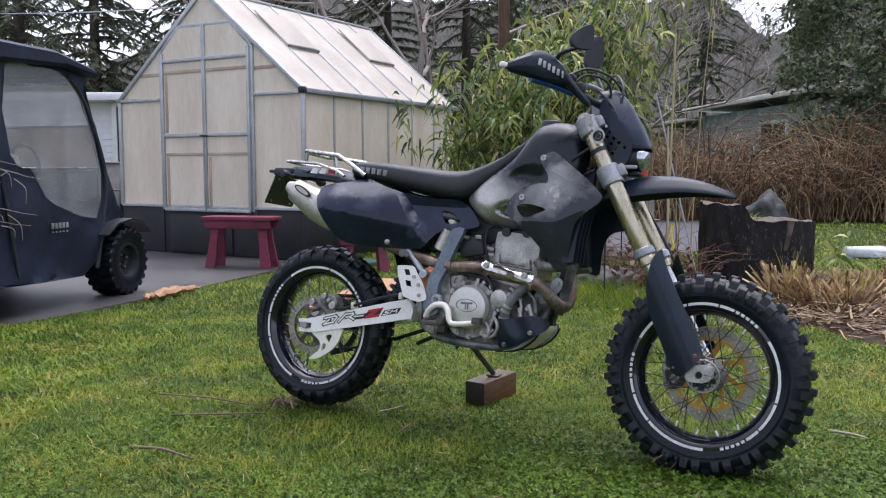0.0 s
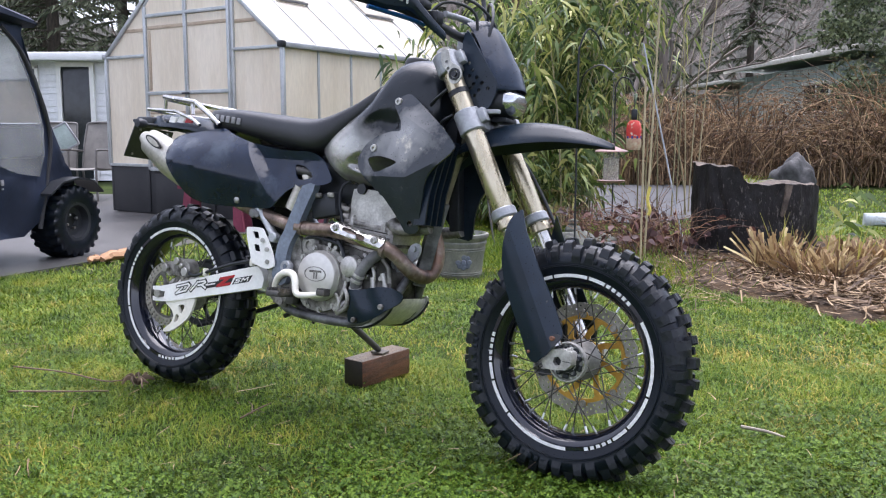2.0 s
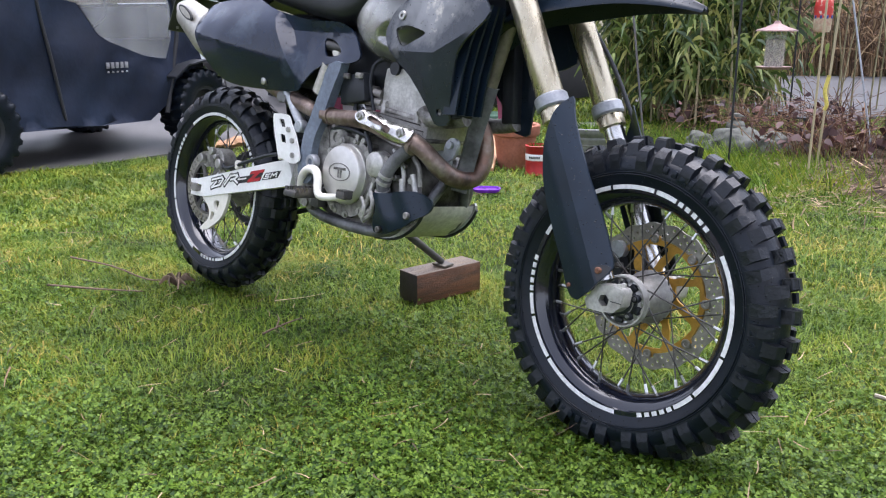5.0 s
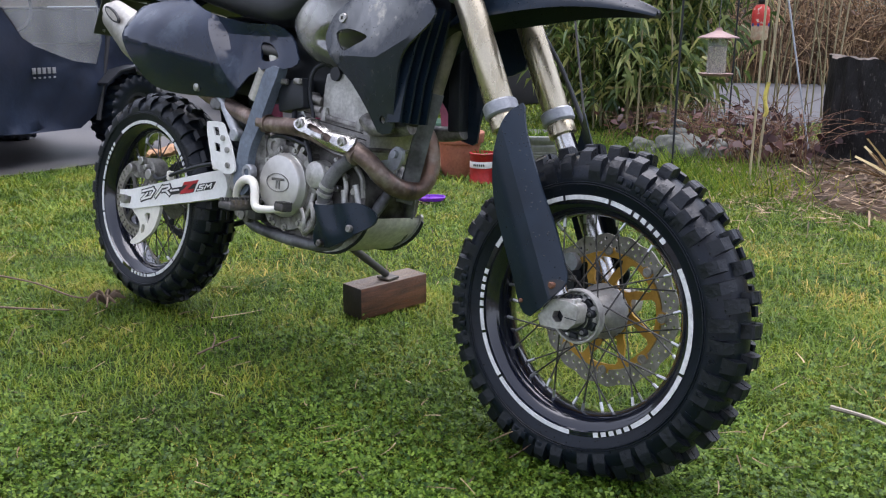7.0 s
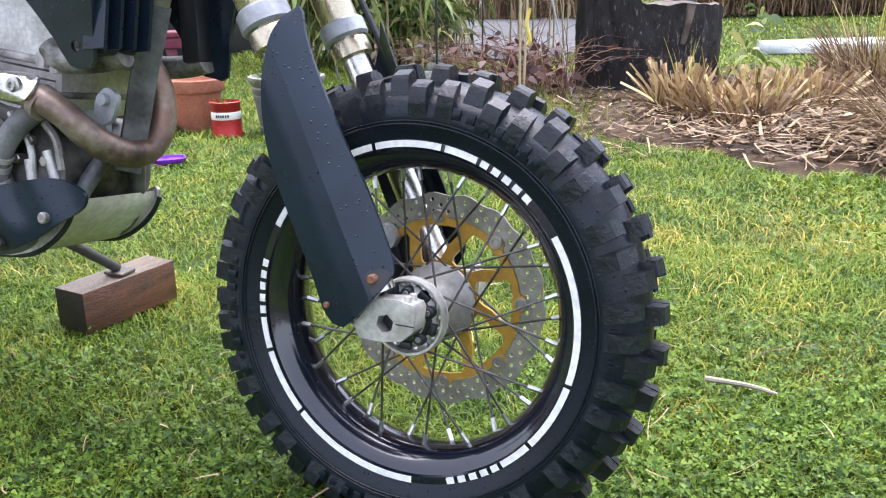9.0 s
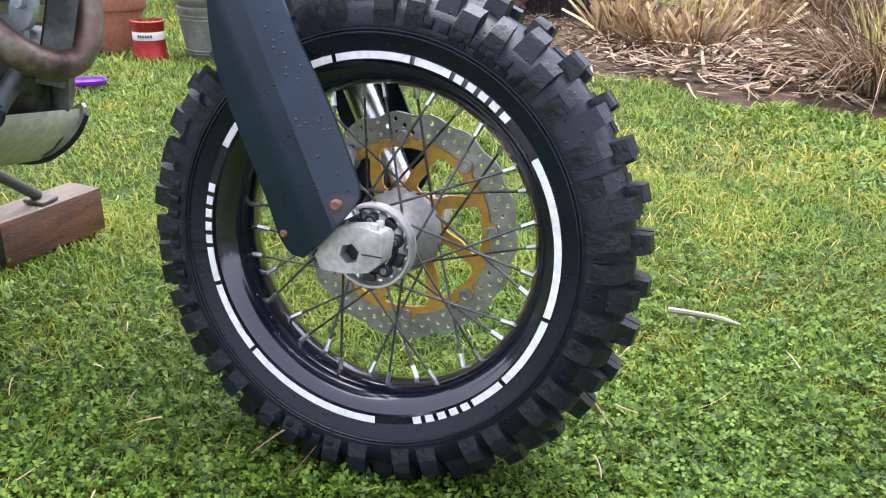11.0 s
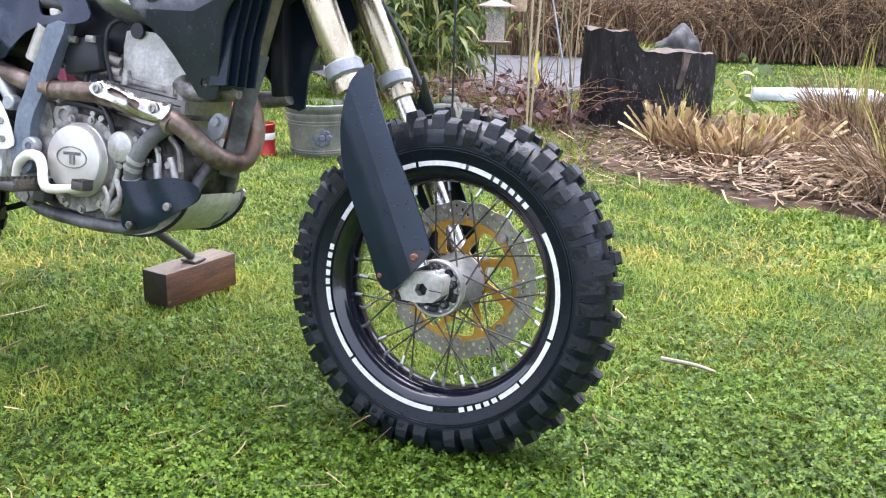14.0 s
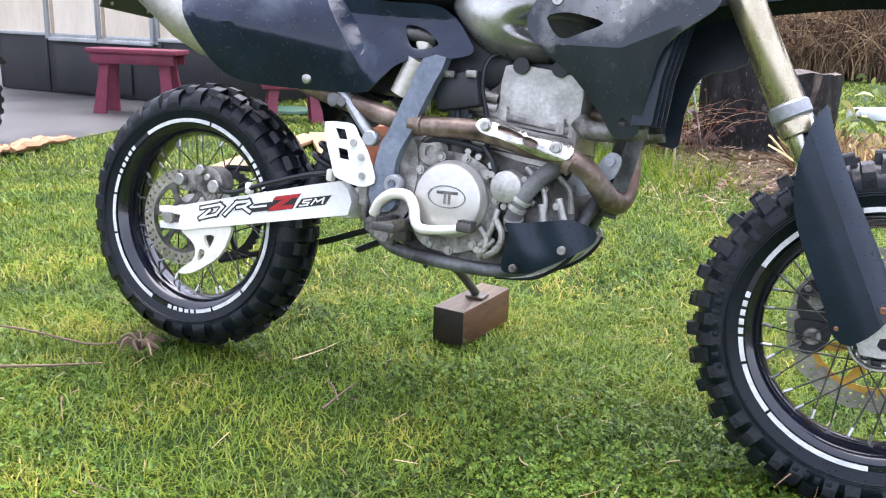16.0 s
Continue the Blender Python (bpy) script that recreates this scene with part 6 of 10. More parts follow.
plate(b, [(0.655, 0.151), (0.699, 0.153), (0.700, 0.147), (0.656, 0.145)], -0.1388, -0.1368)
plate(b, [(0.671, 0.146), (0.676, 0.146), (0.677, 0.127), (0.672, 0.127)], -0.1388, -0.1368)
plate(b, [(0.680, 0.146), (0.685, 0.146), (0.686, 0.127), (0.681, 0.127)], -0.1388, -0.1368)
bp("oval_badge", b, M_CASE, cover)
# upper left round boss, kick-start blank
b = bmesh.new()
lathe(b, [(0.0, -0.106), (0.012, -0.106), (0.013, -0.112), (0.026, -0.112), (0.034, -0.104), (0.036, -0.085)], 28, (0.622, 0, 0.222))
bp("shaft_boss", b, M_CASE, eng)
b = bmesh.new()
lathe(b, [(0.0, -0.1355), (0.024, -0.134), (0.030, -0.129), (0.032, -0.115), (0.034, -0.10)], 32, (0.790, 0, 0.175))
bp("water_pump_cover", b, M_ALU, eng, "alloy water pump cover")
for i in range(3):
    b = bmesh.new()
    a = 2 * math.pi * i / 3 + 0.5
    disc(b, (0.790 + 0.038 * math.cos(a), 0.175 + 0.038 * math.sin(a)), 0.0065, -0.124, -0.10, 10)
    bp("pump_bolt", b, M_BOLT, eng)
b = bmesh.new()
tube(b, [(0.806, -0.098, 0.096), (0.810, -0.112, 0.130), (0.826, -0.116, 0.165), (0.848, -0.112, 0.196), (0.872, -0.102, 0.220), (0.90, -0.09, 0.25)], 0.0165, 16, 5)
hose = bp("coolant_hose", b, M_HOSE, None, "ribbed grey coolant hose")
for p, q, r in (((0.806, -0.100, 0.098), (0.808, -0.110, 0.118), 0.0195), ((0.811, -0.1135, 0.134), (0.815, -0.1145, 0.142), 0.0190), ((0.818, -0.1155, 0.150), (0.822, -0.116, 0.157), 0.0190)):
    b = bmesh.new()
    tube(b, [p, q], r, 16)
    bp("hose_clamp", b, M_ALU, hose)
# ribs and small castings on the front of the case
for pts, r in (([(0.855, -0.095, 0.150), (0.868, -0.097, 0.10), (0.885, -0.092, 0.06)], 0.008), ([(0.885, -0.09, 0.165), (0.902, -0.09, 0.12)], 0.008), ([(0.77, -0.10, 0.07), (0.752, -0.112, 0.045), (0.745, -0.10, 0.03)], 0.007), ([(0.776, -0.112, 0.13), (0.766, -0.116, 0.085), (0.748, -0.115, 0.055)], 0.006)):
    b = bmesh.new()
    tube(b, pts, r, 10, 4)
    bp("case_rib", b, M_ALU, eng)
# small fittings round the case: union bolts, an oil line, webs and a breather
for px, pz, r, y0 in ((0.700, 0.232, 0.008, -0.112), (0.722, 0.224, 0.008, -0.112), (0.752, 0.212, 0.009, -0.116), (0.772, 0.190, 0.007, -0.122), (0.836, 0.150, 0.008, -0.104), (0.858, 0.178, 0.008, -0.100), (0.884, 0.150, 0.009, -0.098), (0.594, 0.068, 0.009, -0.112), (0.640, 0.040, 0.008, -0.112), (0.742, 0.046, 0.009, -0.114), (0.776, 0.052, 0.008, -0.108), (0.900, 0.108, 0.008, -0.096)):
    b = bmesh.new()
    disc(b, (px, pz), r, y0, -0.080, 6, round_off=0.0015)
    bp("case_bolt", b, M_BOLT, eng)
for pts, r, mt in (([(0.600, -0.106, 0.238), (0.640, -0.110, 0.248), (0.690, -0.110, 0.244), (0.730, -0.108, 0.236)], 0.006, M_DARK), ([(0.775, -0.118, 0.110), (0.792, -0.122, 0.085), (0.786, -0.120, 0.055), (0.760, -0.116, 0.036)], 0.0065, M_CASE), ([(0.745, -0.118, 0.090), (0.762, -0.122, 0.070), (0.758, -0.120, 0.046)], 0.005, M_ALU),
                   ([(0.815, -0.092, 0.215), (0.850, -0.096, 0.185), (0.862, -0.096, 0.150), (0.858, -0.098, 0.115)], 0.0055, M_ALU), ([(0.880, -0.090, 0.205), (0.905, -0.092, 0.180), (0.912, -0.090, 0.140)], 0.006, M_CASE), ([(0.690, -0.088, 0.300), (0.668, -0.100, 0.275), (0.650, -0.104, 0.255)], 0.007, M_DARK)):
    b = bmesh.new()
    tube(b, pts, r, 8, 5)
    bp("engine_line", b, mt, eng)
for k in range(6):
    b = bmesh.new()
    box(b, (0.802, 0, 0.222 + 0.013 * k), (0.172, 0.150, 0.004), Matrix.Rotation(0.10, 3, "Y"), 0.0015, seg=1)
    bp("barrel_fin", b, M_BLOCK, eng)
# barrel and head, leaning ahead
b = bmesh.new()
plate(b, rounded([(0.728, 0.235), (0.738, 0.330), (0.742, 0.402), (0.800, 0.404), (0.862, 0.396), (0.897, 0.385), (0.900, 0.330), (0.898, 0.270), (0.885, 0.215), (0.800, 0.215)], 2), -0.074, 0.074)
bmesh.ops.bevel(b, geom=[e for e in b.edges if len(e.link_faces) == 2 and e.calc_face_angle(0) > 1.2], offset=0.008, segments=2, affect="EDGES")
bp("cylinder_head", b, M_ALU, eng, "cast aluminium cylinder head")
b = bmesh.new()
box(b, (0.805, 0, 0.300), (0.19, 0.165, 0.012), Matrix.Rotation(0.10, 3, "Y"), 0.003)
box(b, (0.81, 0, 0.255), (0.185, 0.160, 0.010), Matrix.Rotation(0.10, 3, "Y"), 0.003)
bp("head_joint", b, M_CASE, eng)
for px, pz in ((0.752, 0.308), (0.868, 0.296), (0.893, 0.290), (0.752, 0.262), (0.88, 0.245)):
    b = bmesh.new()
    tube(b, [(px, -0.078, pz - 0.012), (px, -0.078, pz + 0.010), (px, -0.078, pz + 0.011), (px, -0.078, pz + 0.018)], [0.010, 0.010, 0.007, 0.007], 8)
    bp("head_bolt", b, M_ALU, eng)
for px in (0.775, 0.852):
    b = bmesh.new()
    disc(b, (px, 0.404), 0.016, -0.082, -0.06, 18)
    bp("cam_plug", b, M_DARK, eng)
b = bmesh.new()
tube(b, [(0.735, -0.075, 0.338), (0.70, -0.08, 0.345), (0.685, -0.082, 0.352)], 0.010, 10)
tube(b, [(0.735, -0.072, 0.318), (0.69, -0.078, 0.322), (0.672, -0.08, 0.330)], 0.012, 10)
tube(b, [(0.70, -0.06, 0.345), (0.70, -0.085, 0.345)], 0.014, 10)
bp("carburettor_fitting", b, M_CASE, None, "grey carburettor fitting")
b = bmesh.new()
box(b, (0.70, 0, 0.35), (0.08, 0.10, 0.10), None, 0.012)
bp("carburettor", b, M_CASE)
# spark lead, small hoses
for pts, r in (([(0.74, -0.06, 0.43), (0.71, -0.085, 0.41), (0.705, -0.09, 0.36), (0.72, -0.085, 0.30), (0.73, -0.09, 0.24)], 0.005), ([(0.66, -0.09, 0.31), (0.67, -0.10, 0.27), (0.70, -0.105, 0.245)], 0.006), ([(0.73, -0.11, 0.245), (0.755, -0.118, 0.22), (0.765, -0.118, 0.19)], 0.006)):
    b = bmesh.new()
    tube(b, pts, r, 8, 5)
    bp("small_hose", b, M_DARK)
# chromed frame nose plate (engine mount)
b = bmesh.new()
plate(b, rounded([(0.885, 0.195), (0.915, 0.225), (0.955, 0.225), (0.962, 0.195), (0.935, 0.180), (0.900, 0.172)], 3), -0.055, -0.045)
plate(b, rounded([(0.945, 0.240), (0.965, 0.262), (0.985, 0.250), (0.975, 0.215), (0.95, 0.210)], 3), -0.06, -0.05)
disc(b, (0.966, 0.245), 0.009, -0.07, -0.05, 12)
disc(b, (0.898, 0.186), 0.008, -0.065, -0.045, 12)
bp("engine_mount", b, M_CLAMP, None, "grey engine mount plate")

# ---- exhaust ----
b = bmesh.new()
tube(b, [(0.27, -0.10, 0.345), (0.36, -0.105, 0.318), (0.475, -0.112, 0.291), (0.578, -0.114, 0.272), (0.72, -0.116, 0.273), (0.814, -0.118, 0.257), (0.885, -0.120, 0.247), (0.915, -0.119, 0.237), (0.942, -0.110, 0.220), (0.959, -0.090, 0.196), (0.971, -0.055, 0.174), (0.979, -0.008, 0.166), (0.984, 0.026, 0.184), (0.984, 0.042, 0.228), (0.974, 0.034, 0.285), (0.94, 0.016, 0.322), (0.90, 0.01, 0.33)],
     [0.021, 0.021, 0.0205, 0.019, 0.0205, 0.0205, 0.020, 0.020, 0.0205, 0.0215, 0.0215, 0.021, 0.021, 0.021, 0.02, 0.02, 0.02], 20, 5)
pipe = bp("exhaust_header", b, M_PIPE, None, "heat-stained brown steel exhaust header")
b = bmesh.new()
sh_out = rounded([(0.722, 0.287), (0.738, 0.300), (0.765, 0.298), (0.83, 0.279), (0.875, 0.278), (0.905, 0.270), (0.914, 0.252), (0.902, 0.238), (0.870, 0.236), (0.840, 0.242), (0.78, 0.262), (0.738, 0.270)], 3)
plate(b, sh_out, -0.148, -0.143, [rounded([(0.768, 0.288), (0.815, 0.275), (0.812, 0.268), (0.768, 0.278)], 2), rounded([(0.818, 0.273), (0.846, 0.266), (0.845, 0.253), (0.822, 0.259)], 2)], bulge=lambda x, z: 0.9 * ((z - (0.273 - 0.19 * (x - 0.74))) ** 2) / 0.03, grid=0.010)
bp("heat_shield", b, M_SHIELD, pipe, "scratched bright alloy heat shield")
for px, pz in ((0.742, 0.284), (0.882, 0.258)):
    b = bmesh.new()
    lathe(b, [(0.0, -0.1475), (0.004, -0.1475), (0.0045, -0.151), (0.008, -0.151), (0.009, -0.148), (0.012, -0.1465), (0.012, -0.140)], 18, (px, 0, pz))
    bp("shield_bolt", b, M_BOLT, pipe)
b = bmesh.new()
tube(b, [(0.90, -0.118, 0.238), (0.912, -0.118, 0.232)], 0.0245, 18)
bp("pipe_band", b, M_PIPE, pipe)
b = bmesh.new()
tube(b, [(0.575, -0.114, 0.273), (0.60, -0.114, 0.272)], 0.023, 18)
bp("pipe_band", b, M_PIPE, pipe)

# ---- skid plate, guards, pegs, pedal, side stand ----
b = bmesh.new()
rows = [[(x + dx, y, z) for y in np.linspace(-0.090, 0.090, 9)] for x, z, dx in ((0.74, 0.001, 0), (0.80, 0.002, 0), (0.85, 0.013, 0), (0.888, 0.038, 0), (0.915, 0.066, 0), (0.927, 0.086, 0), (0.928, 0.096, 0))]
sheet(b, rows, 0.005)
skid = bp("skid_plate", b, M_SKID, None, "scratched aluminium skid plate")
for s in (-1, 1):
    b = bmesh.new()
    plate(b, rounded([(0.79, -0.001), (0.85, 0.009), (0.893, 0.033), (0.920, 0.060), (0.935, 0.088), (0.930, 0.104), (0.908, 0.090), (0.878, 0.064), (0.83, 0.034)], 2), -0.096, -0.088, mirror=s > 0)
    bp("skid_side", b, M_ALU, skid)
    b = bmesh.new()
    tube(b, [(0.78, s * 0.092, -0.003), (0.85, s * 0.092, 0.006), (0.894, s * 0.092, 0.030), (0.922, s * 0.092, 0.058), (0.937, s * 0.092, 0.088)], 0.004, 8, 4)
    bp("skid_edge", b, M_DARK, skid)
    if s > 0:
        continue
    b = bmesh.new()
    plate(b, rounded([(0.799, 0.108), (0.834, 0.113), (0.879, 0.123), (0.916, 0.130), (0.949, 0.123), (0.969, 0.110), (0.962, 0.090), (0.939, 0.071), (0.891, 0.039), (0.849, 0.018), (0.805, 0.013), (0.798, 0.030), (0.801, 0.050), (0.810, 0.072), (0.807, 0.092)], 3), -0.130, -0.124, bulge=lambda x, z: 0.026 * max(0.0, (x - 0.88) / 0.09) + 0.010 * max(0.0, (0.05 - z) / 0.03) + 0.004 * math.sin(70 * x + 40 * z), grid=0.012, mirror=s > 0)
    g = bp("engine_guard", b, M_PLAST, None, "black plastic engine guard")
    for px, pz in ((0.913, 0.073), (0.824, 0.024)):
        b = bmesh.new()
        disc(b, (px, pz), 0.0085, s * 0.131, s * 0.112, 14, round_off=0.002)
        bp("guard_bolt", b, M_CASE, g)
# foot pegs
for s in (-1, 1):
    b = bmesh.new()
    secs = [(-0.12, 0.012), (-0.20, 0.017), (-0.215, 0.012)]
    box(b, (0.585, s * 0.165, 0.072), (0.048, 0.10, 0.016), None, 0.004)
    for i in range(7):
        for x in (0.564, 0.606):
            box(b, (x, s * (0.122 + 0.014 * i), 0.084), (0.008, 0.007, 0.010), None)
    box(b, (0.572, s * 0.115, 0.055), (0.05, 0.03, 0.035), None, 0.006)
    bp("foot_peg", b, M_FRAMED, None, "toothed steel foot peg")
b = bmesh.new()
tube(b, [(0.520, -0.13, 0.085), (0.535, -0.138, 0.112), (0.565, -0.145, 0.132), (0.600, -0.150, 0.133), (0.618, -0.155, 0.115), (0.628, -0.160, 0.085), (0.645, -0.162, 0.075), (0.690, -0.162, 0.080), (0.735, -0.162, 0.090)], [0.0105, 0.0105, 0.011, 0.011, 0.0105, 0.010, 0.0095, 0.0088, 0.0085], 12, 5)
ped = bp("brake_pedal", b, M_IVORY, None, "ivory painted brake pedal")
b = bmesh.new()
box(b, (0.735, -0.165, 0.092), (0.032, 0.030, 0.018), None, 0.004)
for i in range(4):
    box(b, (0.724 + i * 0.008, -0.165, 0.102), (0.004, 0.028, 0.005))
bp("pedal_tip", b, M_FRAMED, ped)
b = bmesh.new()
box(b, (0.545, -0.118, 0.055), (0.06, 0.025, 0.05), Matrix.Rotation(0.2, 3, "Y"), 0.008)
disc(b, (0.515, 0.062), 0.018, -0.128, -0.10, 18, round_off=0.003)
disc(b, (0.548, 0.045), 0.012, -0.135, -0.10, 14)
bp("pedal_mount", b, M_CASE, None, "grey pedal mount and master cylinder")
b = bmesh.new()
tube(b, [(0.485, -0.112, 0.14), (0.488, -0.112, 0.10)], 0.013, 12)
tube(b, [(0.488, -0.112, 0.10), (0.492, -0.112, 0.065)], 0.009, 12)
bp("master_cylinder", b, M_CASE)
# heel plate
heel = rounded([(0.394, 0.252), (0.402, 0.258), (0.440, 0.260), (0.462, 0.256), (0.474, 0.238), (0.497, 0.208), (0.520, 0.158), (0.512, 0.142), (0.486, 0.136), (0.455, 0.142), (0.428, 0.150), (0.418, 0.175), (0.400, 0.220)], 2)
b = bmesh.new()
plate(b, heel, -0.142, -0.138, [[(0.420, 0.246), (0.442, 0.246), (0.450, 0.226), (0.430, 0.226)], [(0.430, 0.208), (0.452, 0.206), (0.458, 0.186), (0.436, 0.187)]])
hp = bp("heel_plate", b, M_WHITE, None, "white slotted heel plate")
for px, pz in ((0.466, 0.222), (0.486, 0.195), (0.492, 0.158)):
    b = bmesh.new()
    disc(b, (px, pz), 0.007, -0.147, -0.132, 12)
    bp("plate_bolt", b, M_BOLT, hp)
b = bmesh.new()
disc(b, (0.403, 0.302), 0.015, -0.135, -0.10, 14, round_off=0.003)
disc(b, (0.425, 0.300), 0.010, -0.138, -0.10, 12)
box(b, (0.41, -0.10, 0.315), (0.03, 0.03, 0.03), None, 0.006)
bp("can_hanger", b, M_HOSE)
b = bmesh.new()
tube(b, [(0.555, 0.105, 0.02), (0.555, 0.22, -0.035), (0.562, 0.40, -0.138)], [0.014, 0.012, 0.011], 12)
box(b, (0.565, 0.405, -0.146), (0.05, 0.045, 0.008), Matrix.Rotation(radians(8.4), 3, "X"), 0.003)
bp("side_stand", b, M_FRAMED, None, "dark steel side stand")
b = bmesh.new()
tube(b, [(0.62, -0.03, 0.01), (0.60, -0.03, -0.02)], 0.005, 8)
bp("drain_stub", b, M_DARK)
b = bmesh.new()
tube(b, [(0.52, 0.10, 0.045), (0.44, 0.11, 0.005), (0.36, 0.115, -0.035)], 0.008, 8)
bp("stand_spring", b, M_DARK)

# ---- ground ----
def bumps(x, y):
    return 0.010 * math.sin(1.7 * x + 0.6) * math.cos(1.3 * y) + 0.006 * math.sin(4.1 * x + 2.3 * y)


def gz(x, y):
    """Height of the soil."""
    dip = 0.026 * math.exp(-((x - 0.85) ** 2 + (y - 2.55) ** 2) / 0.45)
    near = math.exp(-((x - 0.2) ** 2 + (y - 3.0) ** 2) / 9.0)
    return -0.030 - dip * near + bumps(x, y) * (0.5 if y < 9 else 0.0)


def spaced(a, b, fine0, fine1, step, far):
    """Ordinates that are close between fine0 and fine1 and widen outside."""
    out = list(np.arange(fine0, fine1, step))
    k, d = fine0, step
    while k > a:
        d *= far
        k -= d
        out.insert(0, max(k, a))
    k, d = fine1, step
    out.append(k)
    while k < b:
        d *= far
        k += d
        out.append(min(k, b))
    return out


xs, ys = spaced(-900, 900, -4, 5, 0.12, 1.5), spaced(-900, 900, 0, 9, 0.12, 1.5)
gv = [(x, y, gz(x, y)) for y in ys for x in xs]
nx = len(xs)
gf = [(j * nx + i, j * nx + i + 1, (j + 1) * nx + i + 1, (j + 1) * nx + i) for j in range(len(ys) - 1) for i in range(nx - 1)]
tagged(new("ground", raw("ground", gv, gf, M_SOIL)), "damp green lawn ground reaching to the woods", "ground", kind="structure")

# concrete pad by the greenhouse: its edge runs away from the camera
PAD = [(-9.0, 2.6), (-3.75, 2.6), (-2.95, 4.45), (-2.43, 5.25), (-1.97, 6.45), (-1.62, 7.55), (-1.10, 8.9), (-0.4, 10.5), (0.6, 12.4), (-9, 12.4)]
b = bmesh.new()
lo, hi = [b.verts.new((x, y, -0.06)) for x, y in PAD], [b.verts.new((x, y, -0.012)) for x, y in PAD]
b.faces.new(hi)
for i in range(len(PAD)):
    b.faces.new((lo[i], lo[(i + 1) % len(PAD)], hi[(i + 1) % len(PAD)], hi[i]))
solid("pavement", b, M_CONCRETE, "wet grey concrete pad beside the lawn", "pavement", kind="structure")
ROAD = [(0.2, 10.2), (2.0, 8.75), (2.9, 9.6), (4.0, 12.6), (5.4, 14.9), (4.2, 15.3), (-1, 14.6)]
b = bmesh.new()
lo, hi = [b.verts.new((x, y, -0.08)) for x, y in ROAD], [b.verts.new((x, y, 0.004)) for x, y in ROAD]
b.faces.new(hi)
for i in range(len(ROAD)):
    b.faces.new((lo[i], lo[(i + 1) % len(ROAD)], hi[(i + 1) % len(ROAD)], hi[i]))
solid("road", b, M_ROAD, "wet grey asphalt drive behind the flower bed", "road", kind="structure")
BED = [(1.45, 5.75), (1.70, 5.45), (1.98, 5.10), (2.20, 4.95), (2.25, 4.62), (2.32, 4.47), (2.48, 4.55), (2.6, 4.36), (2.75, 4.22), (3.1, 4.0), (3.5, 3.8), (4.6, 3.7), (4.6, 5.2), (3.9, 6.3), (3.6, 7.5), (2.6, 8.1), (1.6, 8.0), (1.2, 7.0)]
b = bmesh.new()
c = b.verts.new((2.6, 6.0, 0.015))
ring_o, ring_i = [], []
for x, y in rounded(BED, 4):
    ring_o.append(b.verts.new((x, y, gz(x, y) - 0.004)))
    ring_i.append(b.verts.new((2.6 + (x - 2.6) * 0.85, 6.0 + (y - 6.0) * 0.85, -0.006 + 0.012 * math.sin(5 * x) * math.cos(6 * y))))
for i in range(len(ring_o)):
    j = (i + 1) % len(ring_o)
    b.faces.new((ring_o[i], ring_o[j], ring_i[j], ring_i[i]))
    b.faces.new((ring_i[i], ring_i[j], c))
solid("flower_bed", b, M_MULCH, "dark mulched flower bed round a stump", "flower bed", kind="structure")

# ---- wooden block under the side stand ----
blk = Matrix.Translation((0.196, 3.420, -0.018)) @ pose(0, 0, 0, 0, 0, 55)
b = bmesh.new()
box(b, (0, 0, 0.046), (0.250, 0.088, 0.092), None, 0.003)
for f in b.faces:
    if f.normal.z > 0.9:
        f.material_index = 1
    elif abs(f.normal.x) > 0.9:
        f.material_index = 2
solid("wooden_block", b, [M_WOODBLOCK, M_WOODTOP, M_WOODEND], "brown timber block under the side stand on the grass", "wood block", blk)

# ---- greenhouse ----
GH = Matrix.Translation((-1.362, 8.51, 0.0)) @ pose(0, 0, 0, 0, 0, 60)
# local: x runs back along the side wall, y runs left across the gable
gh = holder("greenhouse", "polycarbonate greenhouse with silver frame on a black base", "greenhouse", GH)
GW, GLEN, EAVE, RIDGE, SILL = 2.62, 3.0, 1.668, 2.75, 0.505
for cen, siz in (((GLEN / 2, 0.02), (GLEN, 0.04)), ((0.017, GW / 2), (0.034, GW - 0.082)), ((GLEN / 2, GW - 0.02), (GLEN, 0.04)), ((GLEN - 0.017, GW / 2), (0.034, GW - 0.082))):
    b = bmesh.new()
    box(b, (*cen, SILL / 2 - 0.005), (*siz, SILL), None, 0.004)
    part("base_board", b, M_BASE, gh, "black base board")
for y in (0.62, 1.02, 1.98):
    b = bmesh.new()
    box(b, (-0.006, y, SILL / 2), (0.014, 0.05, SILL - 0.02), None, 0.003)
    part("base_batten", b, M_BASE, gh)
b = bmesh.new()
box(b, (-0.012, 1.40, 0.22), (0.02, 0.90, 0.40), None, 0.004)
part("base_panel", b, M_BASE, gh)


def gtop(y):
    return EAVE + (RIDGE - EAVE) * (1 - abs(y - GW / 2) / (GW / 2))


D0, D1 = 0.655, 1.945
def pane(bm, pts, x, t=0.008):
    lo = [bm.verts.new((x, p[0], p[1])) for p in pts]
    hi = [bm.verts.new((x + t, p[0], p[1])) for p in pts]
    bm.faces.new(lo), bm.faces.new(hi[::-1])
    for i in range(len(pts)):
        j = (i + 1) % len(pts)
        bm.faces.new((lo[i], lo[j], hi[j], hi[i]))
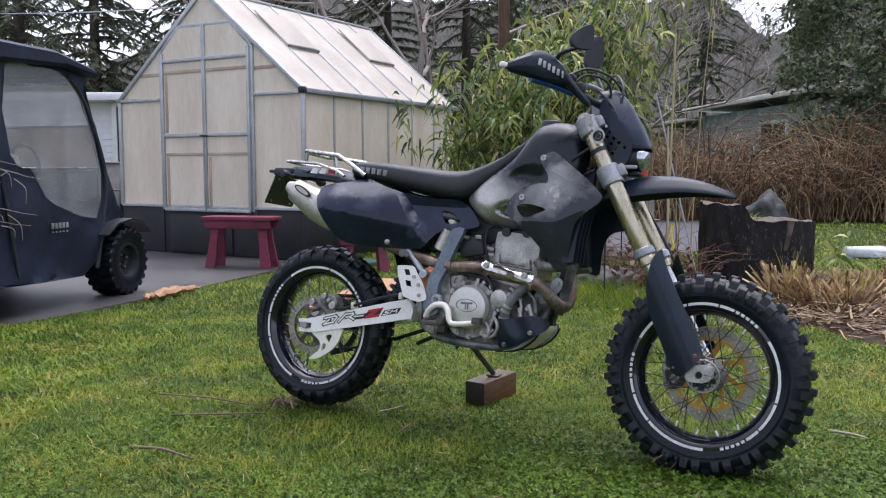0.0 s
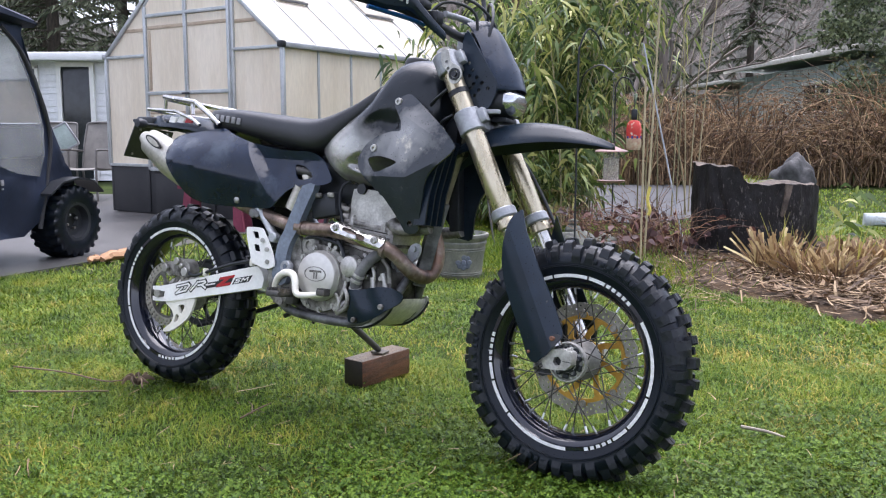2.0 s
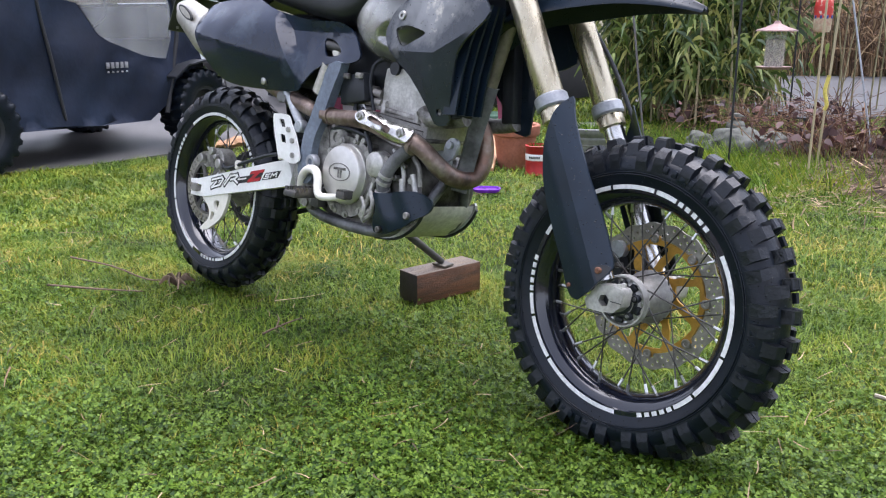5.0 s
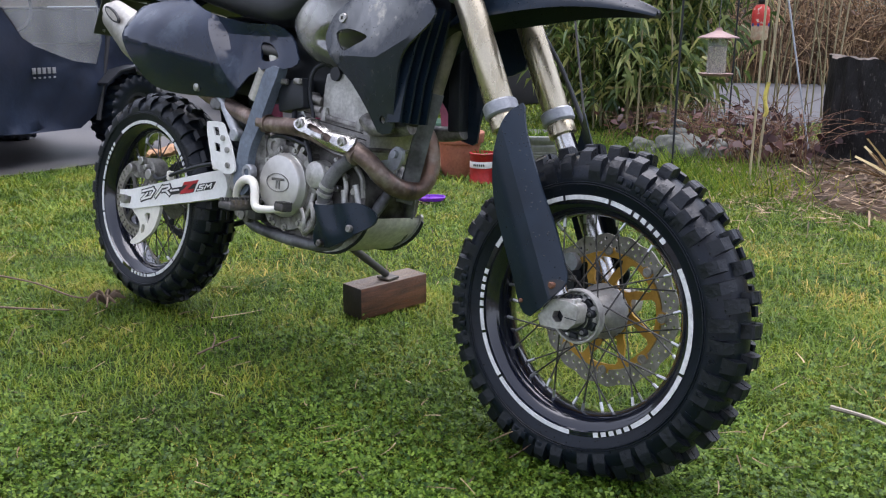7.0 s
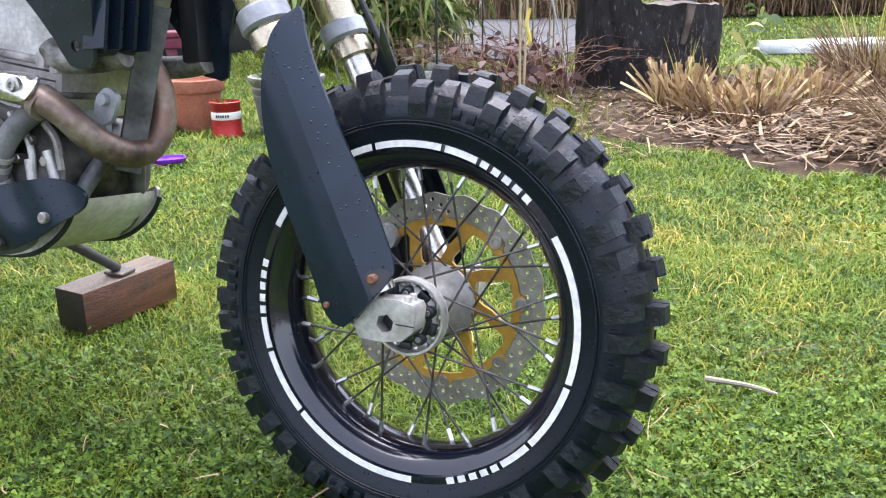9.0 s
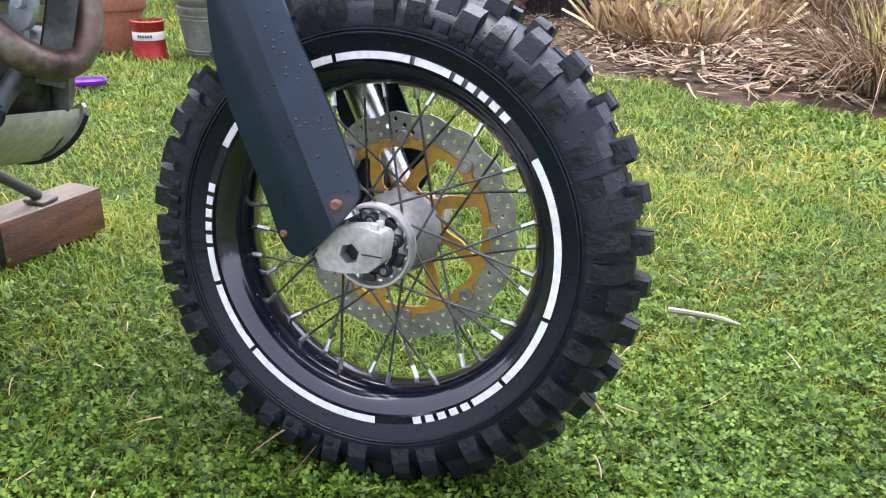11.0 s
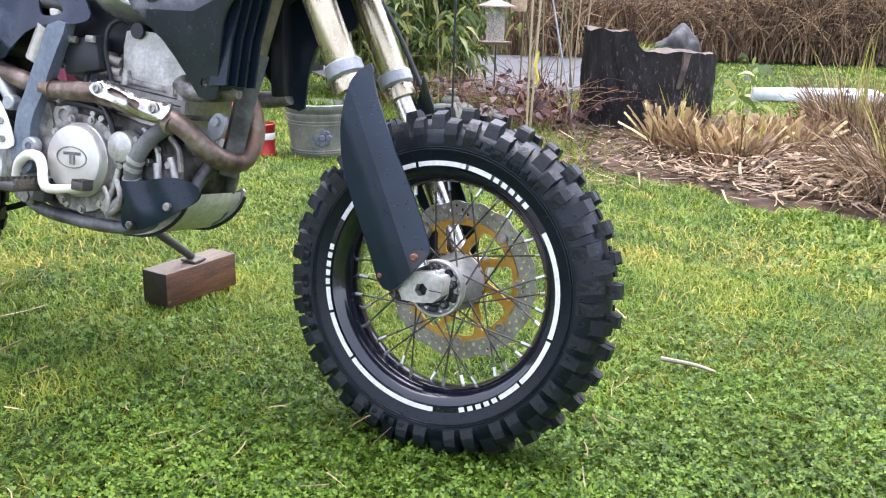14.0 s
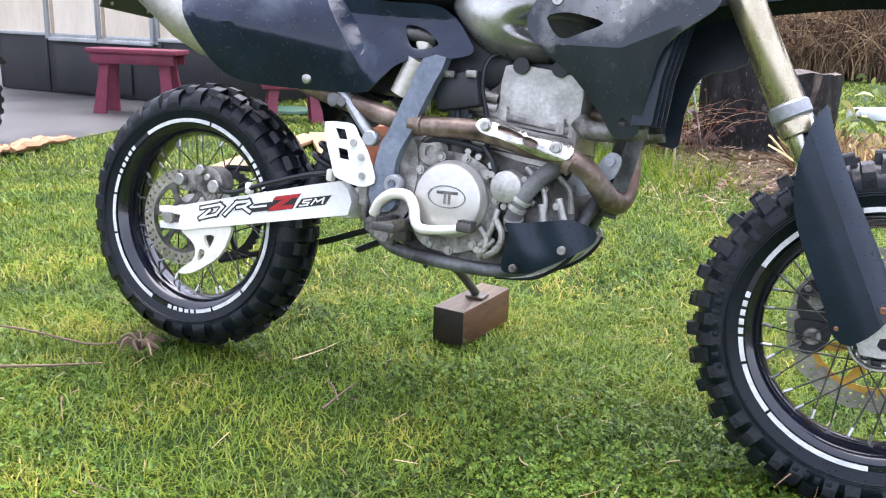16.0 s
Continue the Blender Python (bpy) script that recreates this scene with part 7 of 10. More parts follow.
for pts in ([(0.0, SILL), (D0, SILL), (D0, 1.64), (0.0, 1.64)], [(0.0, 1.67), (D0, 1.67), (D0, gtop(D0)), (0.0, EAVE)], [(D1, SILL), (GW, SILL), (GW, 1.64), (D1, 1.64)], [(D1, 1.67), (GW, EAVE + 0.01), (D1, gtop(D1))], [(D0 + 0.26, 2.42), (D1 - 0.26, 2.42), (GW / 2 + 0.18, gtop(GW / 2 + 0.18)), (GW / 2, RIDGE), (GW / 2 - 0.18, gtop(GW / 2 - 0.18))]):
    b = bmesh.new()
    pane(b, pts, 0.01)
    part("gable_panel", b, M_POLY, gh, "misted twin-wall panel")
# frame bars on the gable
def bar_on(bm, a, c, w=0.04, t=0.03, x=0.0):
    p, q = Vector((x, *a)), Vector((x, *c))
    d = q - p
    box(bm, (p + q) / 2, (t, w, d.length), Matrix.Rotation(-math.atan2(d.y, d.z), 3, "X"), 0.004)
for a, c, w in (((0, SILL), (0, EAVE), 0.045), ((GW, SILL), (GW, EAVE), 0.045), ((0, EAVE), (GW / 2, RIDGE), 0.045), ((GW, EAVE), (GW / 2, RIDGE), 0.045), ((D0, SILL - 0.04), (D0, 2.15), 0.045), ((D1, SILL - 0.04), (D1, 2.15), 0.045), ((0, 1.655), (D0, 1.655), 0.03), ((D1, 1.655), (GW, 1.655), 0.03), ((0, SILL), (GW, SILL), 0.03), ((D1, 2.15), (D1 - 0.27, 2.40), 0.035), ((D1 - 0.27, 2.40), (D0 + 0.27, 2.40), 0.035), ((D0 + 0.27, 2.40), (D0, 2.15), 0.035)):
    b = bmesh.new()
    bar_on(b, a, c, w)
    part("frame_bar", b, M_ALFRAME, gh)
# pair of door leaves
mid = (D0 + D1) / 2
for y0, y1 in ((D0 + 0.03, mid - 0.005), (mid + 0.005, D1 - 0.03)):
    b = bmesh.new()
    for a, c in (((y0, 0.47), (y0, 2.14 if y0 < mid - 0.1 else 2.39)), ((y1, 0.47), (y1, 2.39 if y1 < mid + 0.1 else 2.14)), ((y0, 0.47), (y1, 0.47)), ((y0, 1.26), (y1, 1.26)), ((y0, 2.05), (y1, 2.05))):
        bar_on(b, a, c, 0.035, 0.025, -0.022)
    d = part("door", b, M_ALFRAME, gh, "silver framed greenhouse door")
    for z0, z1 in ((0.49, 1.24), (1.28, 2.03)):
        b = bmesh.new()
        pane(b, [(y0, z0), (y1, z0), (y1, z1), (y0, z1)], -0.014)
        part("panel", b, M_POLY, d, "misted door panel")
    b = bmesh.new()
    top = [(y0, 2.07), (y1, 2.07), (y1, 2.385), (y0 + 0.25, 2.385), (y0, 2.15)] if y1 < mid else [(y0, 2.07), (y1, 2.07), (y1, 2.15), (y1 - 0.25, 2.385), (y0, 2.385)]
    pane(b, top, -0.014)
    part("panel", b, M_POLY, d)
b = bmesh.new()
box(b, (-0.045, mid, 1.25), (0.02, 0.10, 0.02), None, 0.005)
part("door_latch", b, M_DARK, gh)
# side walls, mullions, roof
for yy in (0.01, GW - 0.01):
    for i in range(6):
        b = bmesh.new()
        box(b, (GLEN / 6 * (i + 0.5), yy, (SILL + EAVE) / 2), (GLEN / 6 - 0.03, 0.008, EAVE - SILL), None)
        part("side_panel", b, M_POLY, gh, "misted twin-wall panel")
        b = bmesh.new()
        box(b, (GLEN / 6 * (i + 1), yy, (SILL + EAVE) / 2), (0.025, 0.03, EAVE - SILL), None, 0.003)
        part("mullion", b, M_ALFRAME, gh)
    b = bmesh.new()
    box(b, (GLEN / 2, yy - 0.02 if yy < 1 else yy + 0.02, EAVE), (GLEN + 0.06, 0.06, 0.05), None, 0.008)
    part("gutter", b, M_CLAMP, gh, "grey gutter")
slope = math.atan2(RIDGE - EAVE, GW / 2)
ln = math.hypot(RIDGE - EAVE, GW / 2)
for s in (-1, 1):
    cy = GW / 4 if s < 0 else GW * 3 / 4
    for i in range(6):
        b = bmesh.new()
        box(b, (GLEN / 6 * (i + 0.5), cy, (EAVE + RIDGE) / 2 + 0.012), (GLEN / 6 - 0.02, ln, 0.008), Matrix.Rotation(slope * -s, 3, "X"))
        part("roof_panel", b, M_POLYROOF, gh, "pale roof panel")
    for i in range(7):
        b = bmesh.new()
        box(b, (GLEN / 6 * i, cy, (EAVE + RIDGE) / 2 + 0.018), (0.022, ln, 0.022), Matrix.Rotation(slope * -s, 3, "X"), 0.003)
        part("rafter", b, M_ALFRAME, gh)
for i in (1, 4):
    b = bmesh.new()
    box(b, (GLEN / 6 * (i + 0.5), GW / 4 + 0.18, (EAVE + RIDGE) / 2 + 0.20), (GLEN / 6, 0.60, 0.018), Matrix.Rotation(slope + 0.03, 3, "X"), 0.003)
    vent_ob = part("roof_vent", b, M_POLYROOF, gh, "hinged roof vent")
    b = bmesh.new()
    box(b, (GLEN / 6 * (i + 0.5), GW / 4 - 0.07, (EAVE + RIDGE) / 2 - 0.015), (GLEN / 6 + 0.02, 0.022, 0.022), None, 0.004)
    part("vent_edge", b, M_HOSE, vent_ob)
b = bmesh.new()
box(b, (GLEN / 2, GW / 2, RIDGE + 0.012), (GLEN + 0.04, 0.07, 0.03), None, 0.008)
part("ridge_cap", b, M_ALFRAME, gh)
b = bmesh.new()
box(b, (-0.02, -0.01, EAVE + 0.005), (0.06, 0.07, 0.06), None, 0.012)
part("gutter_end", b, M_DARK, gh, "black gutter end")
b = bmesh.new()
box(b, (GLEN - 0.01, GW / 2, (SILL + EAVE) / 2), (0.008, GW - 0.05, EAVE - SILL), None)
pane(b, [(0.02, EAVE), (GW - 0.02, EAVE), (GW / 2, RIDGE)], GLEN - 0.015)
part("back_panel", b, M_POLY, gh)
# brownish strips on the outer faces stand in for shadowy staging rails inside
for y0, y1, z, h, x in ((0.30, D0 - 0.03, 1.92, 0.035, 0.004), (D1 + 0.03, 2.30, 1.92, 0.035, 0.004), (D0 + 0.06, mid - 0.03, 1.93, 0.035, -0.020), (mid + 0.03, D1 - 0.06, 1.93, 0.035, -0.020), (D0 + 0.06, mid - 0.03, 1.06, 0.030, -0.020), (mid + 0.03, D1 - 0.06, 1.06, 0.030, -0.020)):
    b = bmesh.new()
    box(b, (x + 0.004, (y0 + y1) / 2, z), (0.008, y1 - y0, h), None, 0.002)
    part("staging_rail", b, M_STAGING, gh, "brownish strip on the misted panel, standing in for a shadowy inner rail")
for y0, z0, z1 in ((D1 - 0.085, 0.50, 1.03), (mid - 0.06, 0.50, 1.03), (D1 - 0.085, 1.29, 1.90)):
    b = bmesh.new()
    box(b, (-0.016, y0, (z0 + z1) / 2), (0.008, 0.035, z1 - z0), None, 0.002)
    part("staging_post", b, M_STAGING, gh)
# diagonal brace showing through
b = bmesh.new()
bar_on(b, (2.10, 0.5), (2.5, 1.35), 0.025, 0.01, 0.03)
part("brace", b, M_ALFRAME, gh)
b = bmesh.new()
box(b, (0.5, 0.05, 1.0), (0.02, 0.02, 1.3), Matrix.Rotation(0.5, 3, "Y"))
part("brace", b, M_ALFRAME, gh)

# ---- benches ----
def bench(m, length, height, label):
    o = holder("bench", label, "bench", m, "garden benches")
    b = bmesh.new()
    box(b, (0, 0, height - 0.02), (length, 0.26, 0.035), None, 0.005)
    part("seat", b, M_BENCH, o)
    for s in (-1, 1):
        b = bmesh.new()
        box(b, (0, s * 0.10, height - 0.075), (length - 0.06, 0.025, 0.075), None, 0.004)
        part("apron", b, M_BENCH, o)
        for t in (-1, 1):
            b = bmesh.new()
            loft(b, [[(s * (length / 2 - 0.13) + s * 0.05 * (1 - k) + u * w, t * (0.060 + 0.045 * (1 - k)) + v, k * (height - 0.035)) for u, v in ((-1, -0.016), (1, -0.016), (1, 0.016), (-1, 0.016))] for k, w in ((0.0, 0.050), (0.55, 0.036), (1.0, 0.040))])
            part("leg", b, M_BENCH, o)
    return o
bench(pose(-1.88, 8.05, -0.012, 0, 0, -10), 0.70, 0.48, "maroon painted wooden bench standing on wet concrete")
bench(pose(-0.72, 7.9, -0.03, 0, 0, 12), 0.52, 0.36, "small maroon painted bench standing on grass")

# ---- utility vehicle under its soft cab ----
UT = Matrix.Translation((-2.282, 6.298, -0.012)) @ pose(0, 0, 0, 0, 0, 77.6)
utv = holder("utility_vehicle", "side-by-side utility vehicle in a black fabric cab cover", "vehicle", UT)
# local: x ahead from the front axle, y to its left, z up
def utv_ring(y, inset):
    prof = [(0.10, 0.40), (0.08, 0.52), (0.05, 0.60), (-0.01, 0.66), (-0.12, 0.93), (-0.36, 1.50), (-0.34, 1.56), (-0.60, 1.63), (-1.30, 1.65), (-1.42, 1.58), (-1.55, 1.40), (-1.75, 1.10), (-2.15, 0.95), (-2.28, 0.80), (-2.28, 0.40), (-1.98, 0.38), (-1.92, 0.47), (-1.75, 0.55), (-1.58, 0.50), (-1.46, 0.30), (-1.38, 0.21), (-0.85, 0.20), (-0.44, 0.18), (-0.30, 0.28), (-0.20, 0.44), (0.0, 0.50)]
    return [(x + (inset * 0.3 if x < -1 else -inset * 0.3) * (z > 0.5), y, z - (inset * 0.4 if z > 1.2 else 0.0)) for x, z in prof]
b = bmesh.new()
W = 1.35
def tuck(ring, s):
    """Lean the upper cab inward."""
    return [(x, y + s * max(0.0, z - 0.75) * 0.01, z) for x, y, z in ring]


def creased(bm):
    for v in bm.verts:
        v.co.y += 0.012 * math.sin(7 * v.co.x + 9 * v.co.z) * math.cos(5 * v.co.z - 3 * v.co.x) + 0.006 * math.sin(21 * v.co.x - 17 * v.co.z)
        v.co.y += 0.020 * abs(math.sin(4.3 * v.co.x - 3.4 * v.co.z + 1.2 * math.sin(2.6 * v.co.z))) ** 4 * math.copysign(1.0, v.co.y - 0.6)
        v.co.z += 0.008 * math.sin(9 * v.co.x)


ring_sets = [utv_ring(0.10, 0.0), utv_ring(0.16, -0.012), utv_ring(W - 0.16, -0.012), utv_ring(W - 0.10, 0.0)]
loft(b, [tuck(r, 1 if i < 2 else -1) for i, r in enumerate(ring_sets)], cap=False)
bmesh.ops.delete(b, geom=[f for f in b.faces if min(v.co.z for v in f.verts) > 0.9 and max(v.co.z for v in f.verts) < 1.55 and min(v.co.x for v in f.verts) > -0.5 and f.calc_area() > 0.3], context="FACES_ONLY")
bmesh.ops.subdivide_edges(b, edges=[e for e in b.edges if e.calc_length() > 0.3], cuts=3, use_grid_fill=True)
creased(b)
part("cab_cover", b, M_COVER, utv, "creased black fabric cover", 60)
win = rounded([(-1.12, 1.535), (-0.88, 1.56), (-0.70, 1.56), (-0.53, 1.515), (-0.41, 1.42), (-0.31, 1.235), (-0.20, 0.90), (-0.27, 0.575), (-0.62, 0.655), (-0.80, 0.74), (-0.92, 0.92), (-1.12, 0.99)], 2)
lean_in = lambda x, z: max(0.0, z - 0.75) * 0.01
side_outline = [(x, z) for x, _, z in utv_ring(0.0, 0.0)]
for s in (False, True):
    b = bmesh.new()
    plate(b, side_outline, 0.098, 0.106, [win], bulge=lean_in, grid=0.06)
    creased(b)
    if s:
        bmesh.ops.scale(b, verts=b.verts[:], vec=(1, -1, 1))
        bmesh.ops.translate(b, verts=b.verts[:], vec=(0, W, 0))
    part("cab_side", b, M_COVER, utv, "creased black fabric cab side", 60)
    b = bmesh.new()
    plate(b, win, 0.092, 0.096, bulge=lean_in, grid=0.09)
    if s:
        bmesh.ops.scale(b, verts=b.verts[:], vec=(1, -1, 1))
        bmesh.ops.translate(b, verts=b.verts[:], vec=(0, W, 0))
    part("window", b, M_VINYL, utv, "cloudy clear vinyl window")
b = bmesh.new()
tube(b, [(-0.52, 0.104, 1.53), (-0.385, 0.102, 1.41), (-0.275, 0.10, 1.236), (-0.145, 0.095, 0.866), (-0.21, 0.085, 0.55), (-0.31, 0.075, 0.225)], 0.016, 8, 5)
part("seam", b, M_BASE, utv)
b = bmesh.new()
tube(b, [(-1.15, 0.10, 1.55), (-1.2, 0.09, 1.0), (-1.15, 0.08, 0.6), (-1.1, 0.075, 0.25)], 0.010, 8, 5)
part("seam", b, M_BASE, utv)
b = bmesh.new()
loft(b, [[(x, y, z) for x, y, z in ((-0.28, y0, 1.54 + d), (-0.30, y0, 1.60 - d), (-0.70, y0, 1.675 - d), (-1.30, y0, 1.675 - d), (-1.50, y0, 1.60 - d), (-1.45, y0, 1.54 + d), (-0.6, y0, 1.58 + d))] for y0, d in ((0.03, 0.02), (0.06, 0.0), (W - 0.06, 0.0), (W - 0.03, 0.02))])
part("roof_cap", b, M_COVER, utv, "padded black roof cap")
# dim seat and steering wheel inside
b = bmesh.new()
box(b, (-0.95, 0.35, 0.72), (0.14, 0.42, 0.60), Matrix.Rotation(-0.2, 3, "Y"), 0.05)
part("seat_back", b, M_HOSE, utv)
# split windscreen: dusty below, whitened for glare above, a pale rail between
for name, z0, z1, material, lab in (("lower_windscreen", 0.93, 1.205, M_DUSTY, "dusty tan lower windscreen"), ("upper_windscreen", 1.22, 1.49, M_GLAREVINYL, "clear upper windscreen whitened for glare")):
    b = bmesh.new()
    xs = [-0.125 - (z - 0.93) * 0.421 for z in (z0, z1)]
    loft(b, [[(xs[0], y, z0), (xs[0] - 0.006, y, z0), (xs[1] - 0.006, y, z1), (xs[1], y, z1)] for y in (0.13, W - 0.13)])
    part(name, b, material, utv, lab)
b = bmesh.new()
tube(b, [(-0.245, 0.12, 1.213), (-0.245, W - 0.12, 1.213)], 0.011, 8)
part("windscreen_rail", b, M_CLAMP, utv, "pale windscreen rail")
b = bmesh.new()
box(b, (-0.24, W / 2, 0.80), (0.20, W - 0.30, 0.22), None, 0.04)
part("dashboard", b, M_DARK, utv, "black dashboard")
b = bmesh.new()
lathe(b, [(0.150, -0.012), (0.162, 0.0), (0.150, 0.012), (0.138, 0.0)], 28, (-0.62, 0.38, 0.92), closed=True)
part("steering_wheel", b, M_DARK, utv)
# unreadable mark on the door
for z, w, h in ((0.548, 0.024, 0.036), (0.508, 0.014, 0.010)):
    for i in range(5):
        b = bmesh.new()
        box(b, (-0.755 + i * 0.036, 0.082, z), (w, 0.008, h), None, 0.002)
        part("door_mark", b, M_SEATLETTER, utv)
for x in (0.0, -1.67):
    for y in (0.125, W - 0.125):
        b = bmesh.new()
        prof = [(0.135, -0.10), (0.17, -0.112), (0.205, -0.115), (0.225, -0.110), (0.232, -0.107), (0.246, -0.100), (0.254, -0.07), (0.257, -0.035), (0.258, 0.0), (0.257, 0.035), (0.254, 0.07), (0.246, 0.100), (0.232, 0.107), (0.225, 0.110), (0.205, 0.115), (0.17, 0.112), (0.135, 0.10)]
        prof = [(r * 0.94, yy) for r, yy in prof]
        nt_, grid_ = 132, []
        for i in range(nt_):
            row = []
            for j, (r, yy) in enumerate(prof):
                lug = ((i + (3 if yy > 0 else 0) + int(abs(yy) * 22)) % 6) < 3 and 4 <= j <= 12 and j != 8
                rr = r + (0.016 if lug else 0.0)
                a = 2 * math.pi * i / nt_
                row.append(b.verts.new((x + rr * math.cos(a), y + yy * (1.04 if lug else 1.0), 0.246 + rr * math.sin(a))))
            grid_.append(row)
        for i in range(nt_):
            for j in range(len(prof) - 1):
                b.faces.new((grid_[i][j], grid_[i][j + 1], grid_[(i + 1) % nt_][j + 1], grid_[(i + 1) % nt_][j]))
        w = part("wheel", b, M_RUBBER, utv, "worn off-road tyre")
        b = bmesh.new()
        sgn = -1 if y < W / 2 else 1
        lathe(b, [(0.0, sgn * 0.03), (0.05, sgn * 0.03), (0.06, sgn * 0.05), (0.10, sgn * 0.055), (0.115, sgn * 0.10), (0.136, sgn * 0.105), (0.136, 0.0)], 32, (x, y, 0.246))
        part("rim", b, M_DARK, w, "black steel rim")
        for i in range(4):
            b = bmesh.new()
            a = 2 * math.pi * i / 4 + 0.4
            box(b, (x + 0.05 * math.cos(a), y + sgn * 0.05, 0.246 + 0.05 * math.sin(a)), (0.018, 0.02, 0.018), None, 0.004)
            part("lug_nut", b, M_BOLT, w)
b = bmesh.new()
rows = [[(x, y, z) for y in (-0.02, 0.04, 0.10, 0.16)] for x, z in ((-0.30, 0.46), (-0.18, 0.535), (0.0, 0.56), (0.14, 0.53), (0.24, 0.45))]
sheet(b, rows, 0.012)
part("front_fender", b, M_DARK, utv, "black flared front fender")

# ---- things in the garden ----
rng = np.random.default_rng(7)


def gz_np(x, y):
    dip = 0.026 * np.exp(-((x - 0.85) ** 2 + (y - 2.55) ** 2) / 0.45) * np.exp(-((x - 0.2) ** 2 + (y - 3.0) ** 2) / 9.0)
    b = 0.010 * np.sin(1.7 * x + 0.6) * np.cos(1.3 * y) + 0.006 * np.sin(4.1 * x + 2.3 * y)
    return -0.030 - dip + b * np.where(y < 9, 0.5, 0.0)


def in_poly(x, y, poly):
    hit = np.zeros(len(x), bool)
    j = len(poly) - 1
    for i in range(len(poly)):
        (xi, yi), (xj, yj) = poly[i], poly[j]
        hit ^= ((yi > y) != (yj > y)) & (x < (xj - xi) * (y - yi) / ((yj - yi) or 1e-9) + xi)
        j = i
    return hit


def stuff(name, v, f, material, label, category):
    return tagged(new(name, raw(name, v, f, material)), label, category, kind="stuff")


# tree stump, burnt dark, with one side left higher
b = bmesh.new()
NS, rings = 120, []
def stump_top(x, y):
    step = min(1.0, max(0.0, (-0.165 - 0.06 * y - x + 0.035 * noise.noise(Vector((9 * x, 9 * y, 4)))) / 0.09)) ** 1.5
    return 0.510 - 0.03 * x + 0.115 * step + 0.022 * noise.noise(Vector((7 * x, 7 * y, 1))) + 0.010 * noise.noise(Vector((24 * x, 24 * y, 1))) - 0.02 * max(0.0, x - 0.36) * 10
def stump_ring(a, h):
    ca, sa = math.cos(a), math.sin(a)
    plates = noise.noise(Vector((ca * 9, sa * 9, h * 3.0))) * 0.030 + noise.noise(Vector((ca * 22, sa * 22, h * 9.0))) * 0.016
    furrow = -0.020 * max(0.0, math.sin(13 * a + 2.5 * noise.noise(Vector((ca * 2, sa * 2, h * 3))))) ** 4
    return 0.450 * (1 + plates + furrow + 0.03 * math.sin(3 * a + 1) + 0.10 * max(0.0, 0.14 - h) / 0.14)
NR = 22
for k in range(NR + 1):
    ring = []
    for i in range(NS):
        a = 2 * math.pi * i / NS
        h = k / NR
        r = stump_ring(a, h)
        x, y = r * math.cos(a), r * math.sin(a) * 0.92
        ring.append(b.verts.new((x, y, -0.06 + h * (stump_top(x, y) + 0.06))))
    rings.append(ring)
for lo, hi in zip(rings, rings[1:]):
    for i in range(NS):
        b.faces.new((lo[i], lo[(i + 1) % NS], hi[(i + 1) % NS], hi[i]))
prev = rings[-1]
for s in (0.96, 0.88, 0.78, 0.66, 0.54, 0.42, 0.3, 0.15):
    ring = []
    for i in range(NS):
        a = 2 * math.pi * i / NS
        r = stump_ring(a, 1.0) * s
        x, y = r * math.cos(a), r * math.sin(a) * 0.92
        ring.append(b.verts.new((x, y, stump_top(x, y) + 0.012 * noise.noise(Vector((14 * x, 14 * y, 3))) - 0.015 * (1 - s))))
    for i in range(NS):
        b.faces.new((prev[i], prev[(i + 1) % NS], ring[(i + 1) % NS], ring[i])).material_index = 1
    prev = ring
b.faces.new(prev).material_index = 1
stump = holder("tree_stump", "large wet blackened tree stump with a pale cut top", "tree stump", Matrix.Translation((2.56, 7.05, -0.01)))
part("trunk", b, [M_STUMP, M_STUMPTOP], stump, angle=35)
for a0, a1, h0, h1, taper, slant in ((-1.36, -1.20, 0.60, 0.995, 0.45, 0.10),):
    b = bmesh.new()
    grid_ = []
    for i in range(9):
        h = h0 + (h1 - h0) * i / 8
        row = []
        for j in range(7):
            w = taper + (1 - taper) * (i / 8)
            a = (a0 + a1) / 2 - slant * (1 - i / 8) + (a1 - a0) * (j / 6 - 0.5) * w
            r = stump_ring(a, h) * 0.5 + 0.450 * 0.5 + (0.011 if 0 < j < 6 else -0.02)
            x, y = r * math.cos(a), r * math.sin(a) * 0.92
            row.append(b.verts.new((x, y, -0.06 + h * (stump_top(x, y) + 0.06))))
        grid_.append(row)
    for i in range(8):
        for j in range(6):
            b.faces.new((grid_[i][j], grid_[i][j + 1], grid_[i + 1][j + 1], grid_[i + 1][j]))
    part("bare_wood_patch", b, M_STUMPTOP, stump, "pale bare wood where bark fell off", angle=40)


def boulder(name, c, size, seed, material, label, category):
    bm = bmesh.new()
    bmesh.ops.create_icosphere(bm, subdivisions=4, radius=1.0)
    for v in bm.verts:
        d = v.co.normalized()
        n = noise.noise(d * 1.6 + Vector((seed, 0, 0))) * 0.30 + noise.noise(d * 4 + Vector((0, seed, 0))) * 0.13 + noise.noise(d * 11 + Vector((0, seed, 2))) * 0.045
        v.co = Vector((d.x * size[0], d.y * size[1], max(-0.35, d.z) * size[2])) * (1 + n)
    return solid(name, bm, material, label, category, Matrix.Translation(c), angle=60)


boulder("boulder", (4.72, 12.6, 0.08), (0.31, 0.27, 0.46), 3.1, M_DARKROCK, "dark grey weathered boulder beside the drive", "rock")
boulder("garden_stone", (1.22, 6.72, 0.03), (0.21, 0.14, 0.115), 8.2, M_ROCK, "flat pale grey stone lying in the bed", "rock")
boulder("garden_stone", (1.43, 6.80, 0.03), (0.10, 0.09, 0.09), 5.7, M_ROCK, "small pale stone in the bed", "rock")
